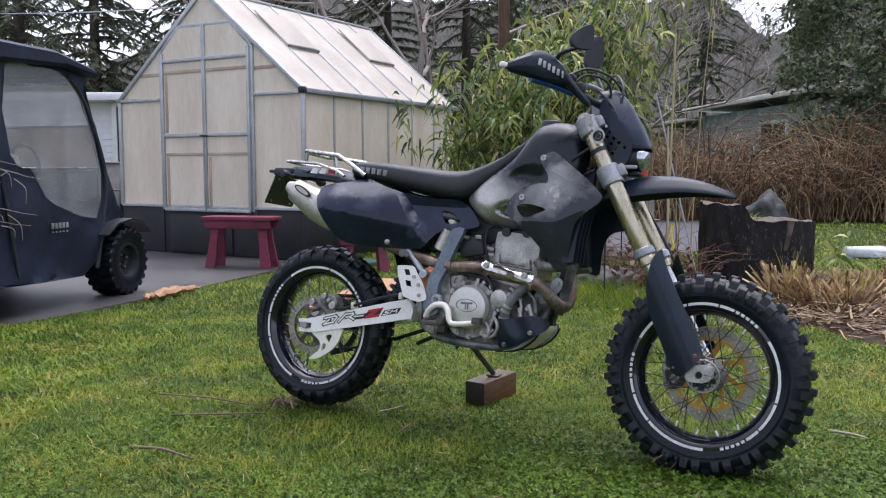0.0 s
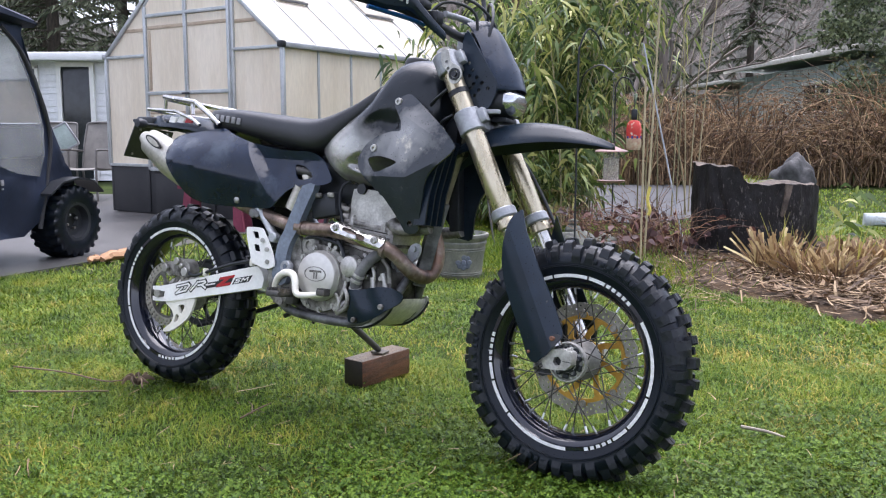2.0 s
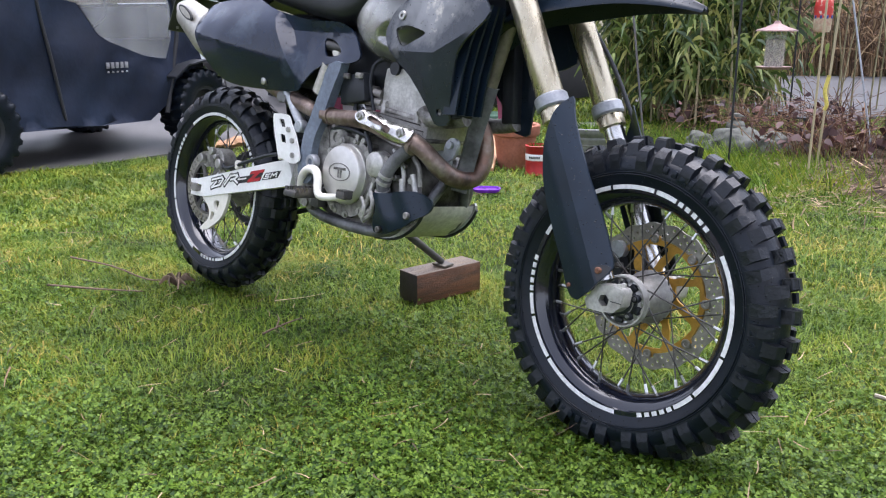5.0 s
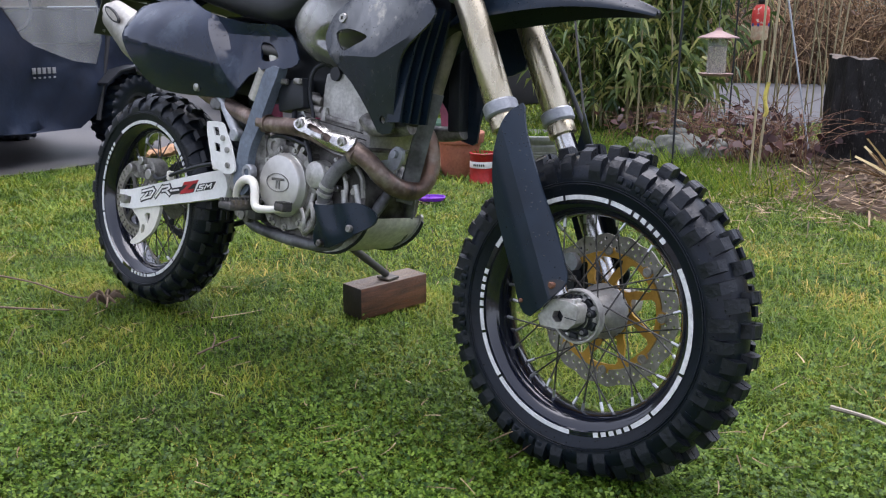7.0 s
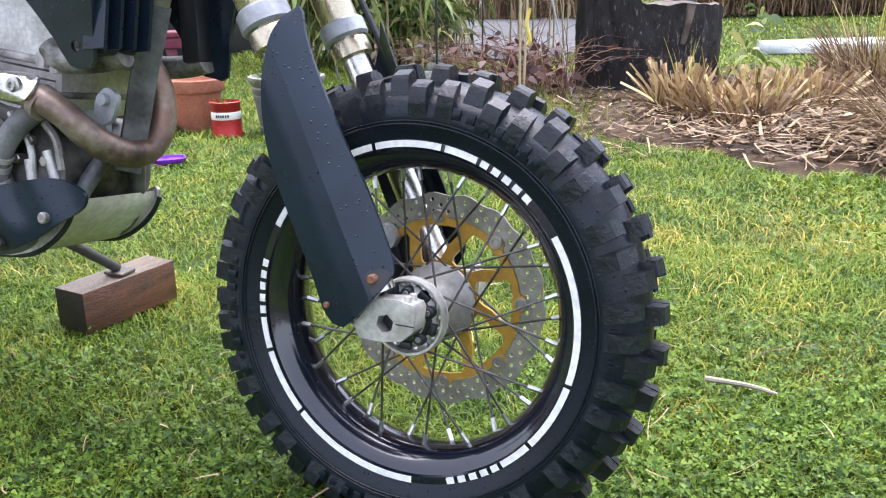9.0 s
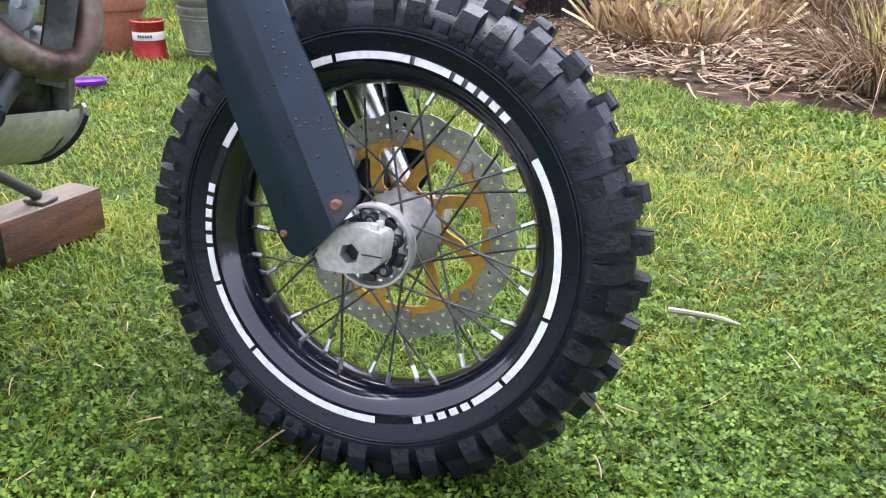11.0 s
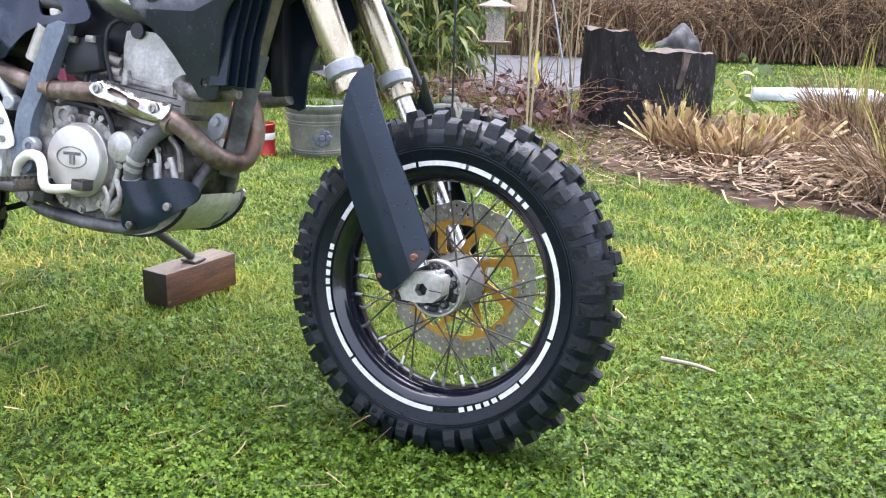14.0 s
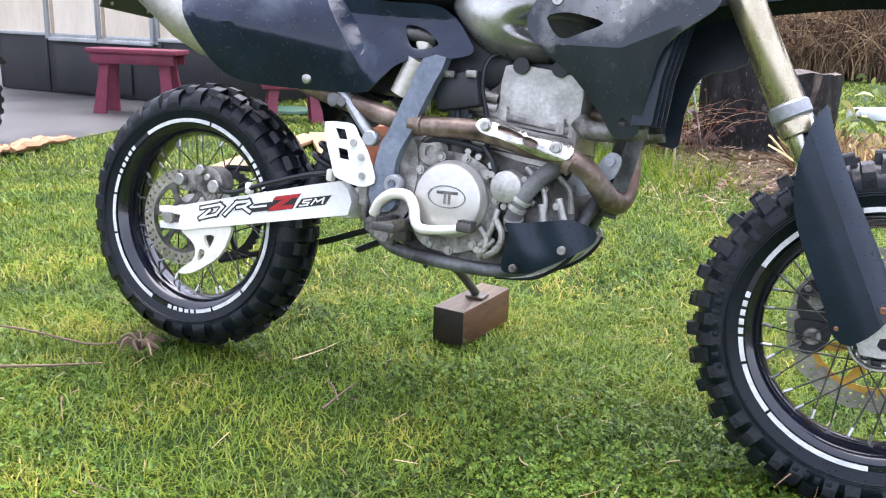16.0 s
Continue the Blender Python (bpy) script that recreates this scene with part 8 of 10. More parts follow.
boulder("garden_stone", (0.98, 6.9, 0.03), (0.09, 0.07, 0.07), 1.7, M_ROCK, "small grey stone in the bed", "rock")
# stone ornament resting on the flat stone
b = bmesh.new()
lathe(b, [(0.0, 0.0), (0.055, 0.002), (0.062, 0.03), (0.05, 0.055), (0.03, 0.065), (0.034, 0.085), (0.026, 0.105), (0.0, 0.112)], 20, (0, 0, 0), axis="z")
tube(b, [(0.02, 0, 0.09), (0.05, 0, 0.085)], [0.014, 0.006], 8)
solid("stone_ornament", b, M_ROCK, "small grey carved stone garden ornament", "ornament", Matrix.Translation((1.19, 6.78, 0.125)), angle=50)

# pots
def pot(name, label, m, prof, material):
    o = holder(name, label, "flower pot", m, "garden pots")
    g = bmesh.new()
    lathe(g, prof, 48, axis="z")
    part("body", g, material, o)
    return o
blue = pot("planter", "large grey glazed planter with a blue relief flower", Matrix.Translation((0.40, 5.70, -0.028)),
           [(0.0, 0.0), (0.125, 0.0), (0.133, 0.01), (0.135, 0.03), (0.150, 0.13), (0.158, 0.20), (0.166, 0.212), (0.166, 0.225), (0.160, 0.232), (0.175, 0.25), (0.180, 0.262), (0.178, 0.275), (0.160, 0.278), (0.150, 0.25), (0.0, 0.24)], M_BLUEPOT)
b = bmesh.new()
disc(b, (0.03, 0.112), 0.016, -0.157, -0.13, 12, round_off=0.004)
for i in range(8):
    a = 2 * math.pi * i / 8
    disc(b, (0.03 + 0.033 * math.cos(a), 0.112 + 0.031 * math.sin(a)), 0.017, -0.152 + 0.004 * (i % 2), -0.120, 12, round_off=0.005)
part("relief_flower", b, M_BLUEFLOWER, blue, "blue relief flower")
b = bmesh.new()
for z, r in ((0.030, 0.1365), (0.042, 0.1375), (0.176, 0.1550), (0.190, 0.1575)):
    lathe(b, [(r - 0.004, z - 0.005), (r + 0.003, z - 0.003), (r + 0.004, z), (r + 0.003, z + 0.003), (r - 0.004, z + 0.005)], 48, axis="z")
part("rolled_band", b, M_BLUEPOT, blue)
pot("terracotta_pot", "plain terracotta pot standing on the grass", Matrix.Translation((-0.06, 5.90, -0.028)) @ Matrix.Diagonal((1.2, 1.2, 1.3, 1.0)),
            [(0.0, 0.0), (0.078, 0.0), (0.082, 0.006), (0.103, 0.145), (0.114, 0.147), (0.118, 0.155), (0.120, 0.19), (0.114, 0.195), (0.100, 0.19), (0.09, 0.16), (0.0, 0.155)], M_TERRA)
can_ob = pot("tin_can", "red tin with a white band holding a seedling", Matrix.Translation((0.113, 5.67, -0.028)) @ Matrix.Scale(1.17, 4),
             [(0.0, 0.0), (0.056, 0.0), (0.060, 0.004), (0.060, 0.012), (0.058, 0.016), (0.058, 0.132), (0.061, 0.136), (0.061, 0.142), (0.056, 0.144), (0.054, 0.12), (0.0, 0.118)], M_REDCAN)
b = bmesh.new()
lathe(b, [(0.0588, 0.075), (0.0592, 0.076), (0.0592, 0.104), (0.0588, 0.105)], 40, axis="z")
part("band", b, M_WHITE, can_ob, "white label band")
for i in range(6):
    b = bmesh.new()
    a = radians(-120 + i * 9)
    box(b, (0.0595 * math.cos(a), 0.0595 * math.sin(a), 0.09), (0.003, 0.006, 0.010), Matrix.Rotation(a, 3, "Z"))
    part("label_bar", b, M_BLACKINK, can_ob)


def sprig(n, c, r, h, w):
    """Small upright leaves."""
    p0 = np.column_stack([c[0] + rng.normal(0, r * 0.4, n), c[1] + rng.normal(0, r * 0.4, n), np.full(n, c[2])])
    d = np.column_stack([rng.normal(0, 0.6, n), rng.normal(0, 0.6, n), rng.uniform(0.4, 1.0, n)])
    d *= (h * rng.uniform(0.5, 1.0, n) / np.linalg.norm(d, axis=1))[:, None]
    t = np.linspace(0, 1, 4)[None, :, None]
    path = p0[:, None] + d[:, None] * t - np.array([0, 0, 1.0]) * (t ** 2) * h * 0.25
    return ribbons(path, np.full(n, w))


for c, r, h, n, nm in (((0.113, 5.67, 0.11), 0.055, 0.07, 70, "seedling"), ((0.40, 5.70, 0.22), 0.14, 0.10, 160, "planter_weeds")):
    v, f = sprig(n, c, r, h, 0.012)
    stuff(nm, v, f, M_CLOVER, "small green seedling leaves in a pot", "plant")

# purple tray, green lid, planks, sticks
b = bmesh.new()
loft(b, [[(p[0] * s, p[1] * s, z * 0.8) for p in rounded([(-0.055, -0.04), (0.055, -0.045), (0.06, 0.04), (-0.05, 0.045)], 4)] for z, s in ((0.0, 0.9), (0.012, 1.0), (0.02, 1.02), (0.02, 0.95), (0.008, 0.88))])
solid("plastic_tray", b, M_PURPLE, "small purple plastic tray lying on the grass", "tray", Matrix.Translation((-0.03, 5.02, -0.005)) @ pose(0, 0, 0, 0, 0, 15))
b = bmesh.new()
lathe(b, [(0.0, 0.03), (0.16, 0.03), (0.19, 0.02), (0.2, 0.0), (0.19, 0.0), (0.0, 0.015)], 32, axis="z")
solid("bin_cover", b, M_LID, "dark green round bin cover lying on the grass", "bin cover", Matrix.Translation((-0.80, 8.45, -0.015)))
for (x0, y0), (x1, y1), w, lab in (((-0.22, 5.60), (-0.42, 6.85), 0.19, "fresh orange plank lying on the grass"), ((-0.86, 5.55), (-0.48, 6.75), 0.14, "fresh orange plank lying on the grass")):
    b = bmesh.new()
    L0 = math.hypot(x1 - x0, y1 - y0)
    box(b, (0, 0, 0.012), (L0, w, 0.024 if w > 0.1 else 0.05), None, 0.004)
    solid("plank", b, M_PLANK, lab, "plank", Matrix.Translation(((x0 + x1) / 2, (y0 + y1) / 2, 0.0)) @ pose(0, 0, 0, 2, -1, math.degrees(math.atan2(y1 - y0, x1 - x0))), "loose planks")

for (x, y, a, L0, r) in ((-1.98, 6.20, 76, 0.34, 0.035), (-1.90, 6.38, 60, 0.24, 0.022), (-2.06, 6.02, 95, 0.18, 0.02)):
    b = bmesh.new()
    tube(b, [(-L0 / 2, 0, 0.0), (-L0 / 4, 0.012, 0.01), (0.0, -0.008, 0.006), (L0 / 4, 0.01, 0.012), (L0 / 2, 0, 0.004)], [r * 0.5, r, r * 0.9, r, r * 0.3], 7, 3, flat=1.3)
    for v in b.verts:
        v.co += Vector((0, 0.25 * r * noise.noise(v.co * 40), 0.5 * r * noise.noise(v.co * 30 + Vector((5, 0, 0)))))
    solid("firewood", b, M_PLANK, "split orange piece of firewood on the pad edge", "firewood", Matrix.Translation((x, y, 0.008)) @ pose(0, 0, 0, 0, 0, a), "split firewood", angle=25)

# lawn twigs
def twig(pts, r):
    g = bmesh.new()
    tube(g, pts, r, 7, 3)
    return g
for pts, r in (([(-1.15, 3.42, 0.0), (-0.92, 3.34, 0.006), (-0.74, 3.26, 0.0), (-0.66, 3.24, 0.01)], 0.0028), ([(-0.62, 3.24, 0.01), (-0.58, 3.20, 0.03), (-0.56, 3.16, 0.01)], 0.004), ([(-1.0, 3.12, 0.0), (-0.80, 3.10, 0.01), (-0.66, 3.13, 0.005)], 0.003),
               ([(-0.16, 2.93, -0.01), (-0.12, 2.98, 0.004), (-0.09, 3.03, 0.008)], 0.0025), ([(-0.13, 2.95, 0.0), (-0.14, 2.99, 0.012), (-0.16, 3.02, 0.015)], 0.002), ([(-1.02, 2.75, 0.0), (-0.9, 2.70, 0.01), (-0.78, 2.62, 0.005)], 0.005), ([(1.33, 2.90, 0.008), (1.40, 2.87, 0.004), (1.44, 2.85, -0.004)], 0.0045)):
    g = twig(pts, [r * 1.2] + [r] * (len(pts) - 2) + [r * 0.6])
    solid("twig", g, M_DOWNTUBE if r == 0.0045 else M_TWIG, "thin dry brown twig lying on the lawn", "twig", group="lawn twigs")
b = bmesh.new()
for i in range(7):
    a = 2 * math.pi * i / 7
    tube(b, [(0, 0, 0.01), (0.03 * math.cos(a), 0.03 * math.sin(a), 0.035), (0.055 * math.cos(a + 0.4), 0.055 * math.sin(a + 0.4), 0.02)], [0.007, 0.01, 0.003], 6, 3, flat=0.4)
solid("dry_leaf", b, M_TWIG, "curled brown dead leaf on the lawn", "leaf", Matrix.Translation((-0.60, 3.22, -0.005)))

# pale long board lying on the far lawn
b = bmesh.new()
loft(b, [[(x, y * w, z) for y, z in ((-1, 0.02), (-0.95, 0.09), (-0.6, 0.12), (0.6, 0.12), (0.95, 0.09), (1, 0.02), (0.6, 0.0), (-0.6, 0.0))] for x, w in ((-0.42, 0.02), (-0.36, 0.07), (-0.15, 0.13), (0.2, 0.18), (0.5, 0.19), (0.78, 0.18))])
solid("white_board", b, M_BOAT, "long pale weathered board lying on the far lawn", "board", Matrix.Translation((4.58, 8.95, -0.02)) @ pose(0, 0, 0, 0, 0, 4), angle=50)

# bird feeder on a thin pole
FD = Matrix.Translation((1.262, 5.34, 0.0))
fd = holder("bird_feeder", "hanging clear tube bird feeder full of seed with a pinkish roof", "bird feeder", FD)
b = bmesh.new()
tube(b, [(0, 0, 0.79), (0.003, 0.01, 1.19)], 0.002, 6)
part("wire", b, M_HOSE, fd, "thin hanging wire")
b = bmesh.new()
lathe(b, [(0.0, 0.80), (0.012, 0.80), (0.016, 0.790), (0.02, 0.785), (0.055, 0.770), (0.092, 0.758), (0.094, 0.753), (0.055, 0.764), (0.0, 0.778)], 36, axis="z")
part("roof", b, M_COPPER, fd, "pinkish metal roof")
b = bmesh.new()
lathe(b, [(0.0, 0.595), (0.041, 0.595), (0.041, 0.715), (0.0, 0.722)], 28, axis="z")
part("seed", b, M_SEED, fd, "mixed bird seed")
b = bmesh.new()
lathe(b, [(0.045, 0.590), (0.0465, 0.590), (0.0465, 0.765), (0.045, 0.765)], 32, closed=True, axis="z")
part("tube", b, clear("feeder_plastic", (0.6, 0.6, 0.6), 0.04, 0.12), fd, "clear plastic tube")
b = bmesh.new()
lathe(b, [(0.0, 0.582), (0.070, 0.582), (0.078, 0.590), (0.080, 0.594), (0.070, 0.588), (0.0, 0.588)], 36, axis="z")
part("tray", b, M_COPPER, fd, "seed tray")

# shepherd's hook with a painted buoy
b = bmesh.new()
tube(b, [(1.13, 6.0, -0.05), (1.13, 6.0, 1.22), (1.14, 6.0, 1.40), (1.19, 6.01, 1.50), (1.25, 6.03, 1.46), (1.28, 6.05, 1.38)], 0.006, 8, 5)
tube(b, [(1.13, 6.0, 1.10), (1.16, 5.9, 1.22), (1.22, 5.6, 1.25), (1.262, 5.35, 1.19)], 0.005, 8, 5)
solid("shepherd_hook", b, M_DARK, "tall dark iron shepherd's hook standing in the bed", "garden hook")
b = bmesh.new()
tube(b, [(1.60, 7.72, -0.05), (1.60, 7.72, 1.10), (1.605, 7.72, 1.24), (1.65, 7.71, 1.31), (1.71, 7.69, 1.29), (1.74, 7.665, 1.22), (1.75, 7.66, 1.20)], 0.006, 8, 5)
solid("shepherd_hook", b, M_DARK, "dark iron hook that carries a painted float", "garden hook")
bu = holder("painted_buoy", "hanging float painted red, cream and blue", "ornament", Matrix.Translation((1.75, 7.66, 0.72)))
b = bmesh.new()
lathe(b, [(0.0, 0.0), (0.050, 0.003), (0.058, 0.02), (0.060, 0.10)], 24, axis="z")
part("lower_body", b, M_BUOYCREAM, bu)
b = bmesh.new()
lathe(b, [(0.060, 0.10), (0.062, 0.17), (0.056, 0.215), (0.035, 0.24), (0.0, 0.245)], 24, axis="z")
part("upper_body", b, M_BUOYRED, bu)
for i in range(6):
    b = bmesh.new()
    a = radians(-150 + 40 * i)
    box(b, (0.060 * math.cos(a), 0.060 * math.sin(a), 0.105), (0.006, 0.016, 0.022), Matrix.Rotation(a, 3, "Z"), 0.002)
    part("blue_dab", b, M_BUOYBLUE, bu)
b = bmesh.new()
tube(b, [(0, 0, 0.24), (0.0, 0.0, 0.48)], 0.003, 6)
box(b, (0, 0.0, 0.29), (0.05, 0.04, 0.09), None, 0.014)
part("hanger", b, M_DARK, bu)
# thin garden canes leaning in the bed
for p, q, r, mt in (((1.62, 6.25, -0.03), (1.72, 6.5, 1.9), 0.007, M_CULM), ((1.98, 6.6, -0.03), (1.68, 6.9, 1.5), 0.006, M_CLAMP), ((0.62, 7.0, -0.03), (0.46, 7.3, 1.0), 0.008, M_FRAMED), ((1.52, 5.8, -0.03), (1.55, 6.0, 1.2), 0.006, M_CULM)):
    b = bmesh.new()
    tube(b, [p, q], r, 8)
    solid("garden_cane", b, mt, "thin garden cane stuck in the bed", "cane", group="garden canes")
b = bmesh.new()
tube(b, [(1.60, 6.0, 0.52), (1.585, 5.99, 0.44), (1.60, 5.98, 0.37), (1.59, 5.98, 0.34)], 0.010, 8, 4)
solid("cord", b, M_YELLOW, "short length of yellow cord tied to a cane", "cord")

# ---- buildings far off ----
house = holder("house", "white house with lap siding behind the greenhouse", "house", Matrix.Translation((-9.6, 15.6, 0)))
b = bmesh.new()
box(b, (2.3, 1.5, 1.05), (4.6, 2.98, 2.1))
hw = part("wall", b, M_SIDING, house)
for i in range(19):
    z = 0.0 + i * 0.11
    b = bmesh.new()
    loft(b, [[(x, -0.025, z), (x, -0.006, z + 0.113), (x, 0.005, z + 0.113), (x, 0.005, z)] for x in (0, 4.6)])
    part("siding_board", b, M_SIDING, hw)
b = bmesh.new()
box(b, (2.3, 1.4, 2.16), (5.0, 3.6, 0.14), None, 0.02)
part("roof", b, M_SIDING, house, "flat white roof edge")
b = bmesh.new()
box(b, (1.90, -0.035, 1.62), (0.36, 0.05, 0.70), None, 0.01)
w1 = part("window", b, M_WINDOW, house, "dark window")
b = bmesh.new()
for c, s in (((1.90, -0.05, 2.0), (0.48, 0.06, 0.07)), ((1.90, -0.05, 1.24), (0.48, 0.06, 0.07)), ((1.69, -0.05, 1.62), (0.06, 0.06, 0.82)), ((2.11, -0.05, 1.62), (0.06, 0.06, 0.82))):
    box(b, c, s, None, 0.008)
part("window_frame", b, M_WHITE, w1)
# each doorway is a dark slab on the wall, for the shade within
for x0 in (2.82, 4.05):
    b = bmesh.new()
    box(b, (x0, -0.035, 1.02), (0.52, 0.05, 1.98), None, 0.01)
    dr = part("door", b, M_WINDOW, house, "dark slab standing in for a shaded open doorway")
    b = bmesh.new()
    plate(b, [(x0 - 0.34, 0.0), (x0 - 0.26, 0.0), (x0 - 0.26, 2.0), (x0 + 0.26, 2.0), (x0 + 0.26, 0.0), (x0 + 0.34, 0.0), (x0 + 0.34, 2.08), (x0 - 0.34, 2.08)], -0.09, -0.03)
    part("door_frame", b, M_WHITE, dr, "white door frame")
shed = holder("shed", "low teal shed with a pale roof edge beyond the hedge", "shed", Matrix.Translation((8.57, 19.73, 0)) @ pose(0, 0, 0, 0, 0, 96))
b = bmesh.new()
box(b, (3.6, -1.5, 1.24), (7.0, 3.0, 2.48), None, 0.01)
part("wall", b, M_TEAL, shed)
b = bmesh.new()
for k in range(17):
    box(b, (0.2 + 0.42 * k, 0.012, 1.24), (0.03, 0.026, 2.44), None, 0.004)
part("wall_batten", b, M_TEAL, shed)
b = bmesh.new()
box(b, (3.5, -1.4, 2.66), (7.6, 3.6, 0.07), Matrix.Rotation(0.03, 3, "X"), 0.02)
part("roof", b, M_TEAL, shed)
b = bmesh.new()
box(b, (3.5, 0.40, 2.68), (7.7, 0.05, 0.13), None, 0.02)
box(b, (-0.33, -1.4, 2.66), (0.05, 3.6, 0.15), None, 0.02)
part("fascia", b, M_ROOFEDGE, shed, "weathered white fascia")
b = bmesh.new()
box(b, (2.2, 0.02, 1.72), (1.3, 0.05, 0.62), None, 0.01)
part("window", b, M_WINDOW, shed)
b = bmesh.new()
box(b, (2.2, 0.035, 1.36), (1.46, 0.07, 0.07), None, 0.008)
box(b, (2.2, 0.035, 2.07), (1.46, 0.07, 0.07), None, 0.008)
for x in (1.52, 2.2, 2.88):
    box(b, (x, 0.035, 1.715), (0.06, 0.065, 0.64), None, 0.008)
part("window_frame", b, M_ROOFEDGE, shed, "pale window frame")
b = bmesh.new()
box(b, (9.1, -1.2, 1.08), (4.0, 2.4, 2.16), None, 0.01)
part("lean_to_wall", b, M_TEAL, shed)
b = bmesh.new()
box(b, (9.0, -0.9, 2.38), (4.6, 3.0, 0.06), None, 0.01)
box(b, (9.0, 0.62, 2.36), (4.7, 0.05, 0.11), None, 0.015)
part("lean_to_roof", b, M_ROOFEDGE, shed, "pale edge of the lower lean-to roof")
b = bmesh.new()
box(b, (0, 0, 2.3), (0.15, 0.15, 4.7), None, 0.01)
solid("timber_post", b, M_POST, "tall brown timber post behind the bamboo", "post", Matrix.Translation((0.83, 12.0, 0)))
b = bmesh.new()
tube(b, [(-30, 20, 5.3), (-14, 20, 4.55), (-9, 20, 4.42), (-4, 20, 4.75), (6, 20, 5.9)], 0.012, 6, 6)
solid("overhead_cable", b, M_CLAMP, "thin overhead cable against the trees", "cable")
# sling chairs stacked away between the vehicle and the greenhouse
def patio_chair(m, label):
    o = holder("patio_chair", label, "chair", m, "patio chairs")
    for sx in (-1, 1):
        b = bmesh.new()
        tube(b, [(sx * 0.27, -0.26, 0.0), (sx * 0.27, -0.27, 0.30), (sx * 0.275, -0.26, 0.60), (sx * 0.275, -0.20, 0.645), (sx * 0.275, 0.16, 0.63), (sx * 0.265, 0.24, 0.62)], 0.014, 10, 4)
        part("arm_frame", b, M_CHAIRFRAME, o, "grey tubular arm")
        b = bmesh.new()
        tube(b, [(sx * 0.25, 0.26, 0.0), (sx * 0.255, 0.20, 0.36), (sx * 0.26, 0.26, 0.70), (sx * 0.255, 0.34, 0.97)], 0.014, 10, 4)
        part("back_leg", b, M_CHAIRFRAME, o)
    b = bmesh.new()
    rows = [[(x, y, z - 0.012 * (1 - (x / 0.25) ** 2)) for x in np.linspace(-0.25, 0.25, 7)] for y, z in ((-0.28, 0.405), (-0.24, 0.425), (-0.1, 0.415), (0.05, 0.395), (0.18, 0.385))]
    sheet(b, rows, 0.006)
    part("seat", b, M_SLING, o, "taupe mesh sling seat")
    b = bmesh.new()
    rows = [[(x, y + 0.02 * (1 - (x / 0.25) ** 2), z) for x in np.linspace(-0.25, 0.25, 7)] for y, z in ((0.19, 0.385), (0.215, 0.50), (0.25, 0.68), (0.30, 0.84), (0.335, 0.955), (0.345, 0.985))]
    sheet(b, rows, 0.012)
    part("backrest", b, M_SLING, o, "taupe mesh sling back")
    b = bmesh.new()
    tube(b, [(-0.255, 0.34, 0.97), (-0.2, 0.348, 0.995), (0.2, 0.348, 0.995), (0.255, 0.34, 0.97)], 0.014, 10, 3)
    part("top_rail", b, M_CHAIRFRAME, o)
    return o


patio_chair(pose(-4.62, 11.4, -0.012, 0, 0, -10), "taupe mesh patio chair with a grey tubular frame on concrete")
patio_chair(pose(-5.28, 11.7, -0.012, 0, 0, 12), "taupe mesh patio chair with pale glass leaning on it")
b = bmesh.new()
box(b, (0, 0, 0), (0.62, 0.014, 0.30), None, 0.006)
gt = holder("table_top", "pale glass table top leaning on a patio chair", "table top", Matrix.Translation((-5.12, 11.36, 0.70)) @ pose(0, 0, 0, 12, -28, 8))
part("glass", b, M_TABLEGLASS, gt, "pale greenish glass")
for c, sz in (((0, 0, 0.155), (0.65, 0.03, 0.024)), ((0, 0, -0.155), (0.65, 0.03, 0.024)), ((0.32, 0, 0), (0.024, 0.03, 0.29)), ((-0.32, 0, 0), (0.024, 0.03, 0.29))):
    b = bmesh.new()
    box(b, c, sz, None, 0.006)
    part("edge_frame", b, M_CLAMP, gt)

# ---- plants ----
def clump(n, c, r, h, lean, w, k=5, droop=0.3, tip=0.12):
    """Blades that rise from a round foot and bend outward."""
    a = rng.uniform(0, 2 * np.pi, n)
    rr = r * np.sqrt(rng.uniform(0, 1, n))
    p0 = np.column_stack([c[0] + rr * np.cos(a), c[1] + rr * np.sin(a), np.full(n, c[2])])
    hh = h * rng.uniform(0.55, 1.0, n)
    out = np.column_stack([np.cos(a), np.sin(a), np.zeros(n)]) * (lean * (rr / r) * hh + rng.normal(0, 0.03, n))[:, None] + rng.normal(0, 0.06, (n, 3)) * np.array([1, 1, 0])
    t = np.linspace(0, 1, k)[None, :, None]
    path = p0[:, None] + np.array([0, 0, 1.0]) * t * hh[:, None, None] + out[:, None] * t ** 1.6 - np.array([0, 0, 1.0]) * (t ** 3) * droop * hh[:, None, None] * rng.uniform(0, 1, n)[:, None, None]
    return ribbons(path, w * rng.uniform(0.6, 1.3, n), tip=tip)


def litter(n, xy, length, w, z=0.03, lift=0.06):
    """Loose strands lying about the points xy."""
    a = rng.uniform(0, 2 * np.pi, n)
    ll = length * rng.uniform(0.4, 1.2, n)
    t = np.linspace(-0.5, 0.5, 4)[None, :, None]
    d = np.column_stack([np.cos(a), np.sin(a), rng.normal(0, 0.2, n)])
    bend = np.column_stack([-np.sin(a), np.cos(a), np.zeros(n)]) * rng.normal(0, 0.2, n)[:, None]
    p = np.column_stack([xy, z + rng.uniform(0, lift, n)])
    path = p[:, None] + d[:, None] * t * ll[:, None, None] + bend[:, None] * (t ** 2) * ll[:, None, None]
    path[:, :, 2] = np.maximum(path[:, :, 2], gz_np(path[:, :, 0], path[:, :, 1]) + 0.015)
    return ribbons(path, w * rng.uniform(0.5, 1.3, n), np.tile([0.1, 0.1, 1.0], (n, 1)) + rng.normal(0, 0.3, (n, 3)), tip=0.45)


